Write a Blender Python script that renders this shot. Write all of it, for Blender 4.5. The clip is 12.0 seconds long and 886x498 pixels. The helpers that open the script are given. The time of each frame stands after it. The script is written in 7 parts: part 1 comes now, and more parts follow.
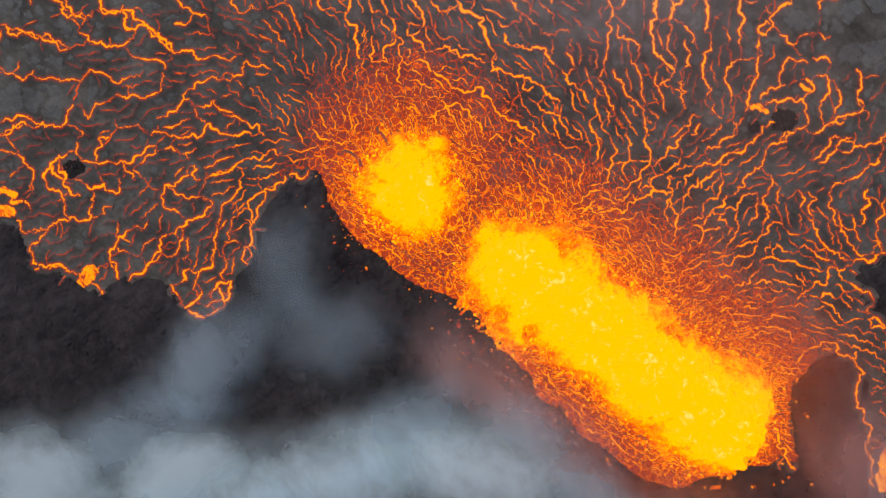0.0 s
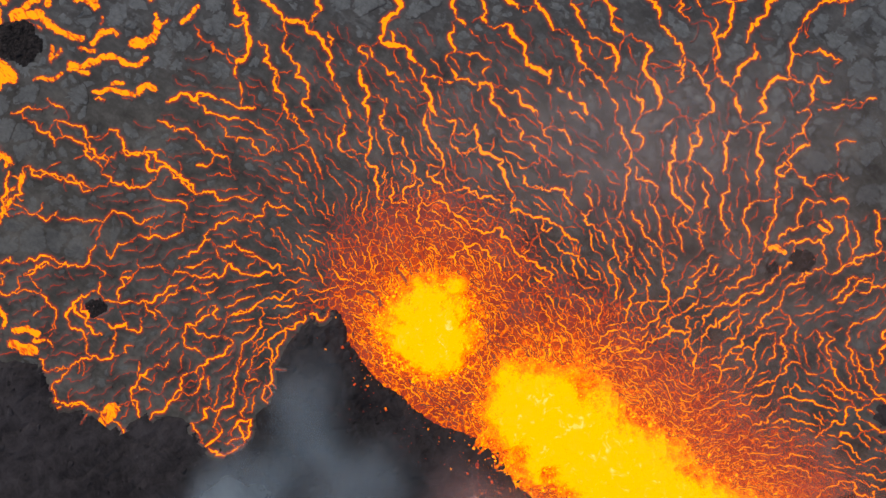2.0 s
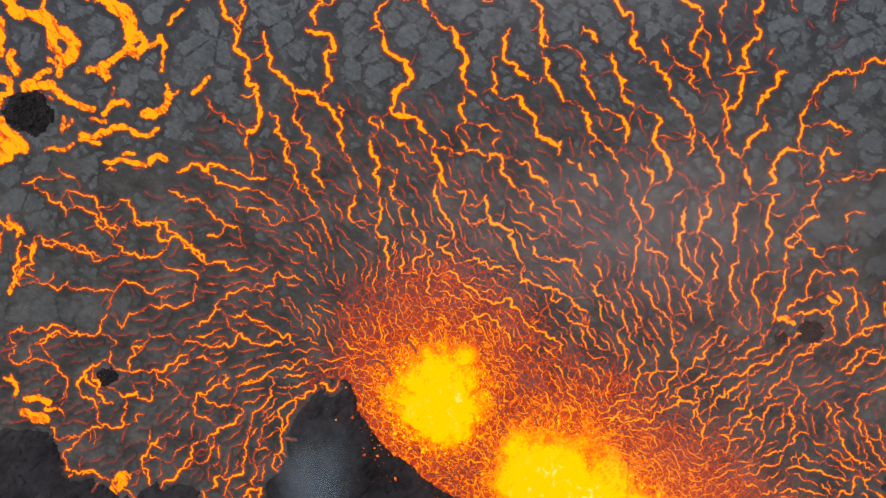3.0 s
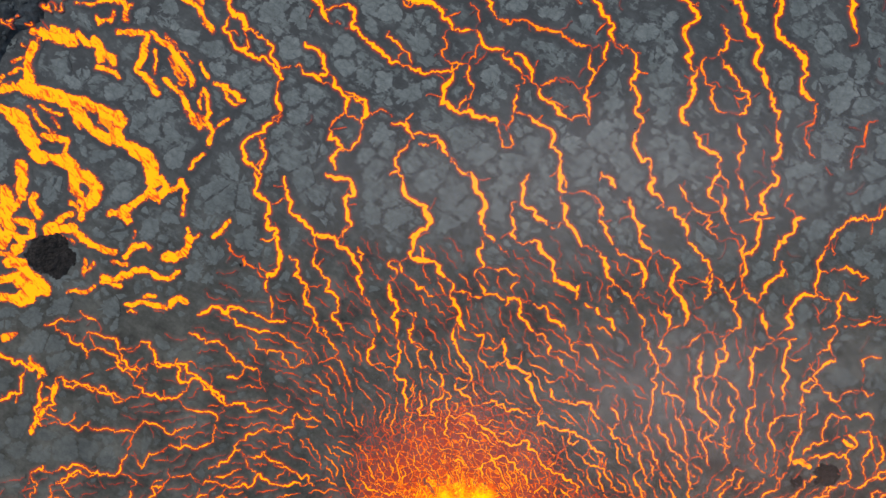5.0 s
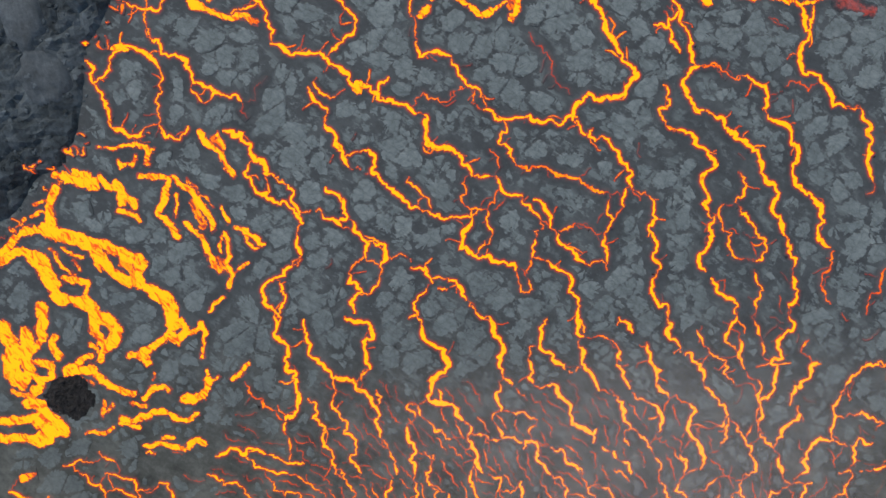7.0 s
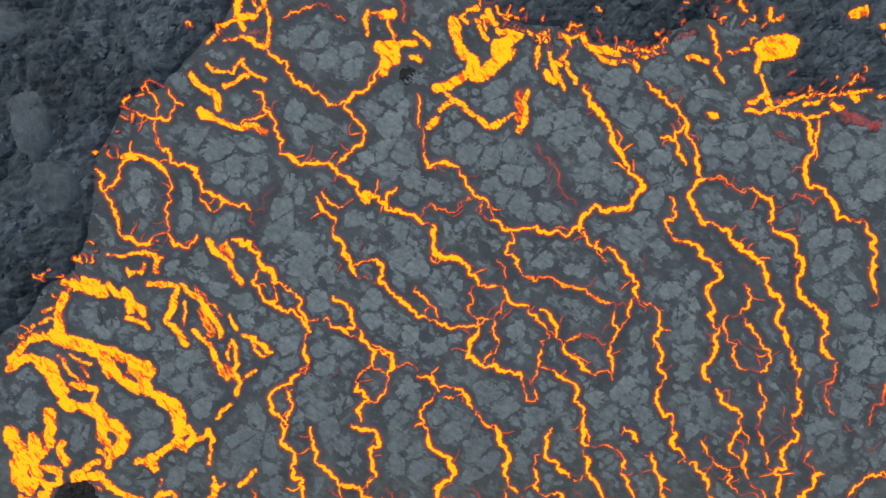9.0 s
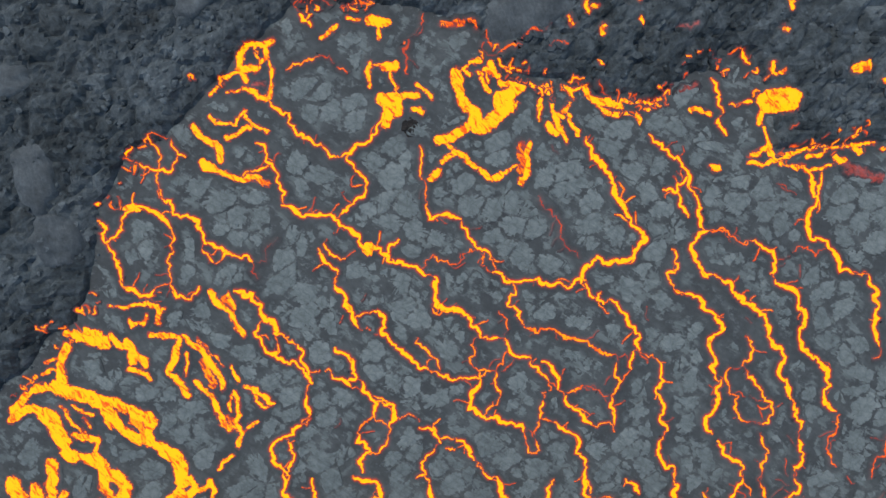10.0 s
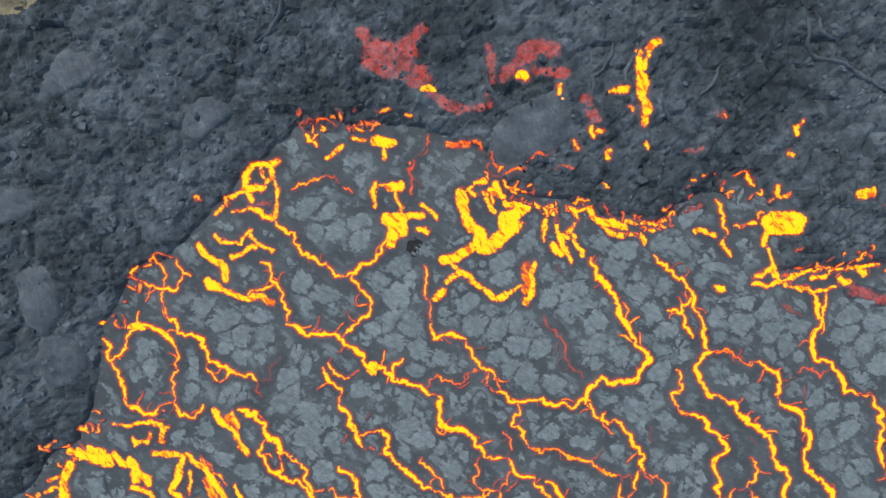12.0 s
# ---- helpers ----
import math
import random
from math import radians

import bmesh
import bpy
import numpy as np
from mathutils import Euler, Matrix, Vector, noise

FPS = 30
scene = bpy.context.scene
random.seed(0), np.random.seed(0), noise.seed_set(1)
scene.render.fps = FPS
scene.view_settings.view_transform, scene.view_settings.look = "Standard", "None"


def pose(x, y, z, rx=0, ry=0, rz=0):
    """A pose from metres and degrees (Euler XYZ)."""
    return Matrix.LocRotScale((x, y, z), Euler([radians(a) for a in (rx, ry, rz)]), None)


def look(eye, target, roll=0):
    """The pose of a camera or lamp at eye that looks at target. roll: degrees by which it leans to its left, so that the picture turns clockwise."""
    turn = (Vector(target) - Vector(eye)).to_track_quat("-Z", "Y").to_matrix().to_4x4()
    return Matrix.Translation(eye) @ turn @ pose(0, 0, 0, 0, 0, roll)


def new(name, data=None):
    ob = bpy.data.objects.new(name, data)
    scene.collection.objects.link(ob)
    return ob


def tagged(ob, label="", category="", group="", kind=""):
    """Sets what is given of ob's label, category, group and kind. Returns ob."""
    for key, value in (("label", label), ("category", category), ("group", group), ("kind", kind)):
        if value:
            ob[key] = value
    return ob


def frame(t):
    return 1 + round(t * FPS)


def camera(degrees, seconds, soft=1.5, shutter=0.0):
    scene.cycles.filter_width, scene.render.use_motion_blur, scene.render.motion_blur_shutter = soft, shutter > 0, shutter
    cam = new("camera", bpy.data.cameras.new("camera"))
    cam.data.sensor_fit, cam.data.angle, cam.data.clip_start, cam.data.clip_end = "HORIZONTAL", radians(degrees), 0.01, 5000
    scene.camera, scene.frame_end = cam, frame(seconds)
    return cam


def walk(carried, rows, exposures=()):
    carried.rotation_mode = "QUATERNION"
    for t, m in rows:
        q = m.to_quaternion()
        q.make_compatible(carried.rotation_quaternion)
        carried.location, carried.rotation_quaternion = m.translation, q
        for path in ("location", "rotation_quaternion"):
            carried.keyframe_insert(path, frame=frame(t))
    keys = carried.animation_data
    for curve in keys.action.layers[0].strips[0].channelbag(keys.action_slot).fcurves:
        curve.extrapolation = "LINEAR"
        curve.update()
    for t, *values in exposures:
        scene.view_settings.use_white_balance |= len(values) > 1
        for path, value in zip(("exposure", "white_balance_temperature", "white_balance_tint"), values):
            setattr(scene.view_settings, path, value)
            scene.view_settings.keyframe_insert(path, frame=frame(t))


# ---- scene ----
cam = camera(79.1, 12.0)
PATH = [
    (0, 1.21, -1.70, 71.61, -1.37, -0.51, 0.28),
    (0.5, 0.67, 2.81, 71.61, -1.50, -0.46, 0.32),
    (1, 0.10, 7.36, 71.59, -1.19, -0.39, 0.35),
    (1.5, -0.52, 11.94, 71.61, -1.36, -0.36, 0.41),
    (2, -1.15, 16.62, 71.60, -1.14, -0.27, 0.45),
    (2.5, -1.77, 21.38, 71.60, -1.44, -0.25, 0.49),
    (3, -2.47, 26.28, 71.60, -1.37, -0.20, 0.60),
    (5, -4.98, 45.43, 71.59, -1.40, -0.05, 0.87),
    (5.5, -5.58, 50.11, 71.58, -1.53, -0.03, 0.90),
    (6, -6.38, 54.84, 71.59, -1.23, -0.07, 0.99),
    (6.5, -7.20, 59.55, 71.58, -1.39, -0.19, 1.10),
    (7, -7.93, 64.14, 71.58, -1.05, -0.15, 1.20),
    (9, -9.34, 78.63, 71.76, -0.97, -0.24, 1.61),
    (9.5, -9.48, 82.04, 71.76, -1.18, -0.20, 1.66),
    (10, -9.66, 85.55, 71.65, -0.98, -0.13, 1.70),
    (10.5, -9.86, 89.19, 71.57, -1.08, -0.12, 1.77),
    (11, -10.08, 92.98, 71.50, -0.75, -0.11, 1.84),
    (11.5, -10.36, 96.87, 71.47, -0.83, -0.09, 1.90),
    (12, -10.72, 100.83, 71.50, -0.46, -0.09, 1.97),
]
walk(cam, [(t, pose(*row)) for t, *row in PATH], [(0, -0.42, 7900, 26), (3, -0.28, 7900, 22), (5, -0.03, 7500, 13), (8, 0.11, 7200, 11), (10.5, 0.28, 7050, 10), (12, 0.58, 6950, 10)])

# ---- light ----
SUN_UP, SUN_ROUND = radians(52), radians(-35)
world = bpy.data.worlds.new("overcast_sky")
scene.world = world
world.use_nodes = True
wn = world.node_tree.nodes
sky = wn.new("ShaderNodeTexSky")
sky.sky_type, sky.sun_disc, sky.sun_elevation, sky.sun_rotation = "NISHITA", False, SUN_UP, SUN_ROUND
world.node_tree.links.new(sky.outputs[0], wn["Background"].inputs[0])
wn["Background"].inputs[1].default_value = 0.15
sun = new("sun", bpy.data.lights.new("sun", "SUN"))
sun.data.energy, sun.data.angle, sun.data.color = 1.5, radians(14), (1.0, 0.96, 0.9)
sun.matrix_world = look((0, 0, 300), (0 - 200 * math.sin(SUN_ROUND), 0 - 200 * math.cos(SUN_ROUND), 0))


# ---- materials ----
class Mat:
    """A small wrapper round a node material."""

    def __init__(self, name):
        self.m = bpy.data.materials.new(name)
        self.m.use_nodes = True
        self.t = self.m.node_tree
        self.bsdf = self.t.nodes["Principled BSDF"]
        self.pos = self.t.nodes.new("ShaderNodeNewGeometry").outputs["Position"]

    def node(self, kind, **kw):
        n = self.t.nodes.new(kind)
        for k, v in kw.items():
            setattr(n, k, v)
        return n

    def link(self, a, b):
        if hasattr(a, "is_output"):
            self.t.links.new(a, b)
        else:
            b.default_value = a

    def noise(self, scale, detail=4.0, rough=0.55, stretch=(1, 1, 1), turn=0.0, lacun=2.0, coord=None, warp=0.0):
        mp = self.node("ShaderNodeMapping", vector_type="TEXTURE")
        self.link(coord or self.pos, mp.inputs[0])
        mp.inputs["Rotation"].default_value = (0, 0, radians(turn))
        mp.inputs["Scale"].default_value = [1 / (scale * s) for s in stretch]
        n = self.node("ShaderNodeTexNoise")
        n.inputs["Scale"].default_value = 1.0
        n.inputs["Detail"].default_value, n.inputs["Roughness"].default_value = detail, rough
        n.inputs["Lacunarity"].default_value, n.inputs["Distortion"].default_value = lacun, warp
        self.link(mp.outputs[0], n.inputs["Vector"])
        return n.outputs["Fac"]

    def node_noise_color(self, scale):
        n = self.node("ShaderNodeTexNoise")
        n.inputs["Scale"].default_value, n.inputs["Detail"].default_value = scale, 3.0
        self.link(self.pos, n.inputs["Vector"])
        return n.outputs["Color"]

    def cells(self, scale, feature="F1", rand=1.0, coord=None):
        n = self.node("ShaderNodeTexVoronoi", feature=feature)
        n.inputs["Scale"].default_value, n.inputs["Randomness"].default_value = scale, rand
        self.link(coord or self.pos, n.inputs["Vector"])
        return n.outputs

    def math(self, op, a, b=0.0, c=0.0, clamp=False):
        n = self.node("ShaderNodeMath", operation=op, use_clamp=clamp)
        for i, v in enumerate((a, b, c)):
            self.link(v, n.inputs[i])
        return n.outputs[0]

    def span(self, v, a, b, lo=0.0, hi=1.0):
        n = self.node("ShaderNodeMapRange", interpolation_type="SMOOTHSTEP")
        for i, x in enumerate((v, a, b, lo, hi)):
            self.link(x, n.inputs[i])
        return n.outputs[0]

    def ramp(self, v, stops):
        n = self.node("ShaderNodeValToRGB")
        e = n.color_ramp.elements
        while len(e) < len(stops):
            e.new(0.5)
        for el, (p, c) in zip(e, stops):
            el.position, el.color = p, (*c, 1)
        self.link(v, n.inputs[0])
        return n.outputs[0]

    def mix(self, f, a, b):
        n = self.node("ShaderNodeMix", data_type="RGBA")
        self.link(f, n.inputs[0])
        for v, s in ((a, n.inputs[6]), (b, n.inputs[7])):
            self.link((*v, 1) if isinstance(v, tuple) else v, s)
        return n.outputs[2]

    def bump(self, height, strength, depth):
        n = self.node("ShaderNodeBump")
        n.inputs["Strength"].default_value, n.inputs["Distance"].default_value = strength, depth
        self.link(height, n.inputs["Height"])
        self.link(n.outputs[0], self.bsdf.inputs["Normal"])

    def surface(self, color=None, rough=0.9, spec=0.25):
        if color is not None:
            self.link((*color, 1) if isinstance(color, tuple) else color, self.bsdf.inputs["Base Color"])
        self.link(rough, self.bsdf.inputs["Roughness"])
        self.bsdf.inputs["Specular IOR Level"].default_value = spec
        return self.m

    def melt(self, heat):
        """Glassy black where the rock is molten, crust colour where it is cold."""
        cold = self.bsdf.inputs["Base Color"].links[0].from_socket
        self.link(self.mix(self.span(heat, 0.1, 0.5), cold, (0.008, 0.007, 0.007)), self.bsdf.inputs["Base Color"])

    def glow(self, color, strength=1.0):
        self.link(color, self.bsdf.inputs["Emission Color"])
        self.link(strength, self.bsdf.inputs["Emission Strength"])


HEAT = [(0.0, (0, 0, 0)), (0.16, (0.04, 0.004, 0.003)), (0.34, (0.38, 0.026, 0.008)), (0.52, (0.95, 0.12, 0.006)),
        (0.66, (1.25, 0.31, 0.004)), (0.80, (1.5, 0.48, 0.004)), (1.0, (1.8, 0.58, 0.004))]


def skin_color(k):
    """Colour and relief of the dull skin of the lake."""
    broad, fine = k.noise(0.22, 5, 0.6), k.noise(1.7, 6, 0.62)
    fibre = k.noise(1.3, 4, 0.55, (1, 0.35, 1), 58, warp=0.6)
    tone = k.math("ADD", k.math("MULTIPLY", broad, 0.62), k.math("ADD", k.math("MULTIPLY", fine, 0.2), k.math("MULTIPLY", fibre, 0.2)))
    color = k.ramp(tone, [(0.34, (0.042, 0.049, 0.053)), (0.50, (0.060, 0.070, 0.074)), (0.62, (0.084, 0.098, 0.101)), (0.80, (0.13, 0.15, 0.152))])
    where = k.node("ShaderNodeSeparateXYZ")
    k.link(k.pos, where.inputs[0])
    young = k.ramp(tone, [(0.38, (0.038, 0.041, 0.036)), (0.50, (0.074, 0.079, 0.070)), (0.60, (0.115, 0.122, 0.108)), (0.74, (0.17, 0.18, 0.163))])
    color = k.mix(k.span(where.outputs[1], 28.0, 62.0), young, color)  # browner, younger skin near the fountains
    return color, k.math("ADD", fine, fibre)


def crust_skin(name):
    """The dull, matt skin between the rafts of the lake."""
    k = Mat(name)
    color, relief = skin_color(k)
    k.bump(relief, 0.35, 0.10)
    k.surface(color, 0.82)
    return k


PALE = [(0.28, (0.088, 0.110, 0.113)), (0.46, (0.128, 0.157, 0.160)), (0.62, (0.176, 0.213, 0.214)), (0.86, (0.25, 0.297, 0.296))]


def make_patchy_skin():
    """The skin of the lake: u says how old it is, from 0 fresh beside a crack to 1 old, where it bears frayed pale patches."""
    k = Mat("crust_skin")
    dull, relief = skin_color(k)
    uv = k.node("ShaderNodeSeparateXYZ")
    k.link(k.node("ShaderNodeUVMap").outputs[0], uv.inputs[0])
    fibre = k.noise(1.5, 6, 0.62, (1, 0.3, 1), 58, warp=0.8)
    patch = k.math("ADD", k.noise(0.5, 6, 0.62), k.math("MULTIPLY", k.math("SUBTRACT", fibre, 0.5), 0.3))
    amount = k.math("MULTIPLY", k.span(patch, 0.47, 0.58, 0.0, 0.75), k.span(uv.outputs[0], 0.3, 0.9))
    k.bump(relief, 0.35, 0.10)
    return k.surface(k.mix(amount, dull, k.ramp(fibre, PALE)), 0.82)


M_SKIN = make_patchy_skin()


def rubble(name, dark, tones):
    """Broken, crumbly lava."""
    k = Mat(name)
    rnd = k.node("ShaderNodeNewGeometry").outputs["Random Per Island"]
    clump, grain, broad = k.noise(0.5, 6, 0.65, warp=0.8), k.noise(3.2, 6, 0.7), k.noise(0.06, 4)
    strand = k.noise(0.9, 4, 0.6, (1, 0.25, 1), 25, warp=1.5)
    tone = k.math("ADD", k.math("MULTIPLY", k.math("SUBTRACT", clump, 0.16), 0.62), k.math("MULTIPLY", grain, 0.25))
    tone = k.math("ADD", tone, k.math("MULTIPLY", broad, 0.5))
    tone = k.math("ADD", tone, k.math("MULTIPLY", k.math("SUBTRACT", strand, 0.57), 0.25))
    tone = k.math("ADD", tone, k.math("MULTIPLY", k.math("SUBTRACT", k.noise(0.16, 4, 0.6, warp=0.6), 0.5), 0.3))
    tone = k.math("ADD", tone, k.math("MULTIPLY", k.math("SUBTRACT", rnd, 0.5), dark))
    color = k.ramp(tone, tones)
    k.bump(k.math("ADD", clump, k.math("MULTIPLY", grain, 0.6)), 0.5, 0.2)
    k.surface(color, 0.85)
    return k


OLD = [(0.42, (0.018, 0.025, 0.028)), (0.56, (0.046, 0.060, 0.067)), (0.70, (0.092, 0.116, 0.128)), (0.90, (0.18, 0.222, 0.242))]
SCORIA = [(0.42, (0.011, 0.011, 0.0125)), (0.57, (0.027, 0.027, 0.029)), (0.74, (0.048, 0.048, 0.052)), (0.94, (0.085, 0.085, 0.09))]
M_GROUND = rubble("old_lava_field", 0.0, OLD).m
M_SCORIA = rubble("fresh_black_scoria", 0.0, SCORIA).m
M_ROCK = rubble("clinker_rock", 0.22, OLD).m
M_CINDER = rubble("cinder_block", 0.2, SCORIA).m


def make_lava(name, rag, blot, grain, lo, hi, skin_from, skin_to, cool, bank=False, streak=1.5):
    """Molten rock: u is the distance inside its edge in metres, v how hot it is. rag and blot: how uneven its edge is; skin_from, skin_to and cool: how much cooled skin floats on it, and how cold that is."""
    k = rubble(name, 0.0, OLD) if bank else crust_skin(name)
    uv = k.node("ShaderNodeSeparateXYZ")
    k.link(k.node("ShaderNodeUVMap").outputs[0], uv.inputs[0])
    ragged = k.math("SUBTRACT", k.noise(grain, 5, 0.62), 0.5)
    blotch = k.math("SUBTRACT", k.noise(0.6, 5, 0.62, warp=0.6), 0.5)
    skin = k.noise(streak, 5, 0.66, (0.4, 1, 1), -48, warp=0.9)
    s = k.math("ADD", uv.outputs[0], k.math("ADD", k.math("MULTIPLY", ragged, rag), k.math("MULTIPLY", blotch, blot)))
    heat = k.math("ADD", k.math("MULTIPLY", k.span(s, -0.07, hi), 0.72), k.math("MULTIPLY", k.span(s, lo, 0.0), 0.36))
    lim = k.math("MULTIPLY", uv.outputs[1], k.span(skin, skin_from, skin_to, cool, 1.12))
    heat = k.math("MULTIPLY", heat, k.math("MINIMUM", lim, 1.0))
    k.glow(k.ramp(heat, HEAT))
    k.melt(heat)
    return k.m


M_LAVA = make_lava("lava_in_crack", 0.36, 0.22, 6.5, -0.6, 0.05, 0.30, 0.48, 0.52, streak=2.6)
M_FLOW = make_lava("fresh_lava_stream", 0.8, 0.75, 3.8, -0.45, 0.07, 0.38, 0.56, 0.45, streak=1.5)
M_OOZE = make_lava("lava_on_the_bank", 0.6, 1.0, 2.4, -0.30, 0.12, 0.36, 0.56, 0.35, True)


def make_smoulder():
    """Crusted lava that still glows dull red through its grains."""
    k = rubble("smouldering_crust", 0.0, OLD)
    uv = k.node("ShaderNodeSeparateXYZ")
    k.link(k.node("ShaderNodeUVMap").outputs[0], uv.inputs[0])
    grain, lump = k.noise(3.6, 5, 0.65, (1, 0.6, 1), 60), k.noise(0.7, 5, 0.62)
    s = k.math("ADD", uv.outputs[0], k.math("MULTIPLY", k.math("SUBTRACT", lump, 0.5), 1.6))
    h = k.math("ADD", k.span(grain, 0.32, 0.70, 0.17, 0.31), k.math("MULTIPLY", k.math("SUBTRACT", lump, 0.5), 0.3))
    k.glow(k.ramp(k.math("MULTIPLY", h, k.span(s, -0.35, 0.35)), HEAT))
    return k.m


M_SMOULDER = make_smoulder()


def make_fountain():
    """Churning lava: u runs from 0 on the edge of the fountain to 1 in its heart, and below 0 on the skin round it."""
    k = crust_skin("fountain_lava")
    uv = k.node("ShaderNodeSeparateXYZ")
    k.link(k.node("ShaderNodeUVMap").outputs[0], uv.inputs[0])
    u = uv.outputs[0]
    lumps = k.math("SUBTRACT", k.noise(0.42, 6, 0.62, warp=1.2), 0.5)
    grit = k.math("SUBTRACT", k.noise(2.6, 5, 0.65, warp=0.8), 0.5)
    speck = k.math("SUBTRACT", k.noise(5.5, 3, 0.6), 0.5)
    bent = k.node("ShaderNodeVectorMath", operation="MULTIPLY_ADD")
    k.link(k.node_noise_color(1.1), bent.inputs[0])
    bent.inputs[1].default_value = (1.1, 1.1, 0)
    k.link(k.pos, bent.inputs[2])
    net = k.span(k.cells(0.95, "DISTANCE_TO_EDGE", coord=bent.outputs[0])[0], 0.0, 0.09, 1.0, 0.0)
    body = k.math("ADD", u, k.math("ADD", k.math("MULTIPLY", lumps, 0.7), k.math("MULTIPLY", grit, 0.8)))
    h = k.span(body, -0.2, 0.46, 0.0, 1.0)
    h = k.math("ADD", k.math("MULTIPLY", h, 0.42), k.math("MULTIPLY", k.span(u, -0.2, 0.3), 0.24))
    h = k.math("ADD", h, k.math("MULTIPLY", k.span(u, 0.0, 0.5, 1.0, 0.35), k.math("MULTIPLY", speck, 0.35)))
    h = k.math("ADD", h, k.math("MULTIPLY", lumps, 0.22))
    # dull glow of the hot skin, raised to imitate red-lit gas above it
    h = k.math("ADD", h, k.span(u, -0.9, 0.02, 0.08, 0.41))
    lines = k.math("MULTIPLY", net, k.math("ADD", 0.3, k.math("MULTIPLY", grit, 0.8)))
    h = k.math("ADD", h, k.math("MULTIPLY", lines, k.span(u, -0.05, 0.12, 1.0, 0.0)))
    h = k.math("ADD", h, k.math("MULTIPLY", k.span(u, -0.4, -0.05, 0.0, 1.0), k.math("MULTIPLY", speck, 0.25)))
    h = k.math("MULTIPLY", h, k.span(u, -1.0, -0.45))
    col = k.ramp(h, HEAT[:-1] + [(1.0, (2.2, 0.83, 0.004))])
    flash = k.span(k.noise(0.55, 6, 0.7, warp=1.4), 0.56, 0.68)
    col = k.mix(k.math("MULTIPLY", flash, k.span(u, 0.3, 0.6)), col, (2.2, 1.15, 0.28))
    k.glow(col)
    k.melt(h)
    k.bump(lumps, 0.8, 0.8)
    return k.m


M_FOUNTAIN = make_fountain()


def make_slab():
    """Pale fibrous crust; u is 0 at the frayed rim of a raft and 1 well inside it."""
    k = Mat("crust_raft")
    rnd = k.node("ShaderNodeNewGeometry").outputs["Random Per Island"]
    one = k.node("ShaderNodeObjectInfo").outputs["Random"]
    uv = k.node("ShaderNodeSeparateXYZ")
    k.link(k.node("ShaderNodeUVMap").outputs[0], uv.inputs[0])
    fibre = k.noise(1.5, 6, 0.62, (1, 0.3, 1), 58, warp=0.8)
    fine, broad = k.noise(4.5, 5, 0.65), k.noise(0.3, 4)
    wobble = k.node("ShaderNodeVectorMath", operation="MULTIPLY_ADD")
    k.link(k.node_noise_color(1.6), wobble.inputs[0])
    wobble.inputs[1].default_value = (1.0, 1.0, 0)
    k.link(k.pos, wobble.inputs[2])
    gap = k.cells(0.85, "DISTANCE_TO_EDGE", coord=wobble.outputs[0])[0]
    tone = k.math("ADD", k.math("MULTIPLY", fibre, 0.6), k.math("MULTIPLY", fine, 0.3))
    tone = k.math("ADD", tone, k.math("MULTIPLY", k.math("SUBTRACT", broad, 0.38), 0.3))
    tone = k.math("ADD", tone, k.math("SUBTRACT", k.span(gap, 0.0, 0.4, 0.0, 0.10), k.span(gap, 0.0, 0.05, 0.10, 0.0)))
    tone = k.math("ADD", tone, k.math("MULTIPLY", k.math("SUBTRACT", k.math("ADD", rnd, one), 0.8), 0.09))
    ragged = k.math("ADD", k.math("MULTIPLY", k.math("SUBTRACT", k.noise(0.8, 6, 0.62), 0.5), 2.0), k.math("MULTIPLY", k.math("SUBTRACT", fibre, 0.5), 1.5))
    ragged = k.math("ADD", ragged, k.span(gap, 0.0, 0.35, -0.2, 0.2))
    rim = k.math("MULTIPLY", k.span(k.math("ADD", uv.outputs[0], ragged), -0.1, 0.4), uv.outputs[1])
    pale = k.ramp(tone, PALE)
    dull, relief = skin_color(k)
    k.bump(k.math("ADD", relief, k.math("MULTIPLY", fine, 0.8)), 0.6, 0.14)
    return k.surface(k.mix(rim, dull, pale), 0.78)


M_SLAB = make_slab()


def make_black():
    k = Mat("fresh_black_spatter")
    n = k.noise(1.6, 6, 0.7)
    k.bump(n, 1.0, 0.4)
    return k.surface(k.ramp(n, [(0.35, (0.008, 0.008, 0.008)), (0.55, (0.025, 0.023, 0.022)), (0.75, (0.07, 0.066, 0.062))]), 0.75)


M_BLACK = make_black()


def make_sand():
    k = Mat("sandy_slope")
    n, f = k.noise(0.4, 6, 0.65), k.noise(3, 5, 0.6)
    k.bump(f, 0.6, 0.2)
    return k.surface(k.ramp(k.math("ADD", k.math("MULTIPLY", n, 0.6), k.math("MULTIPLY", f, 0.4)), [(0.35, (0.14, 0.125, 0.075)), (0.7, (0.33, 0.29, 0.17))]), 0.95)


M_SAND = make_sand()


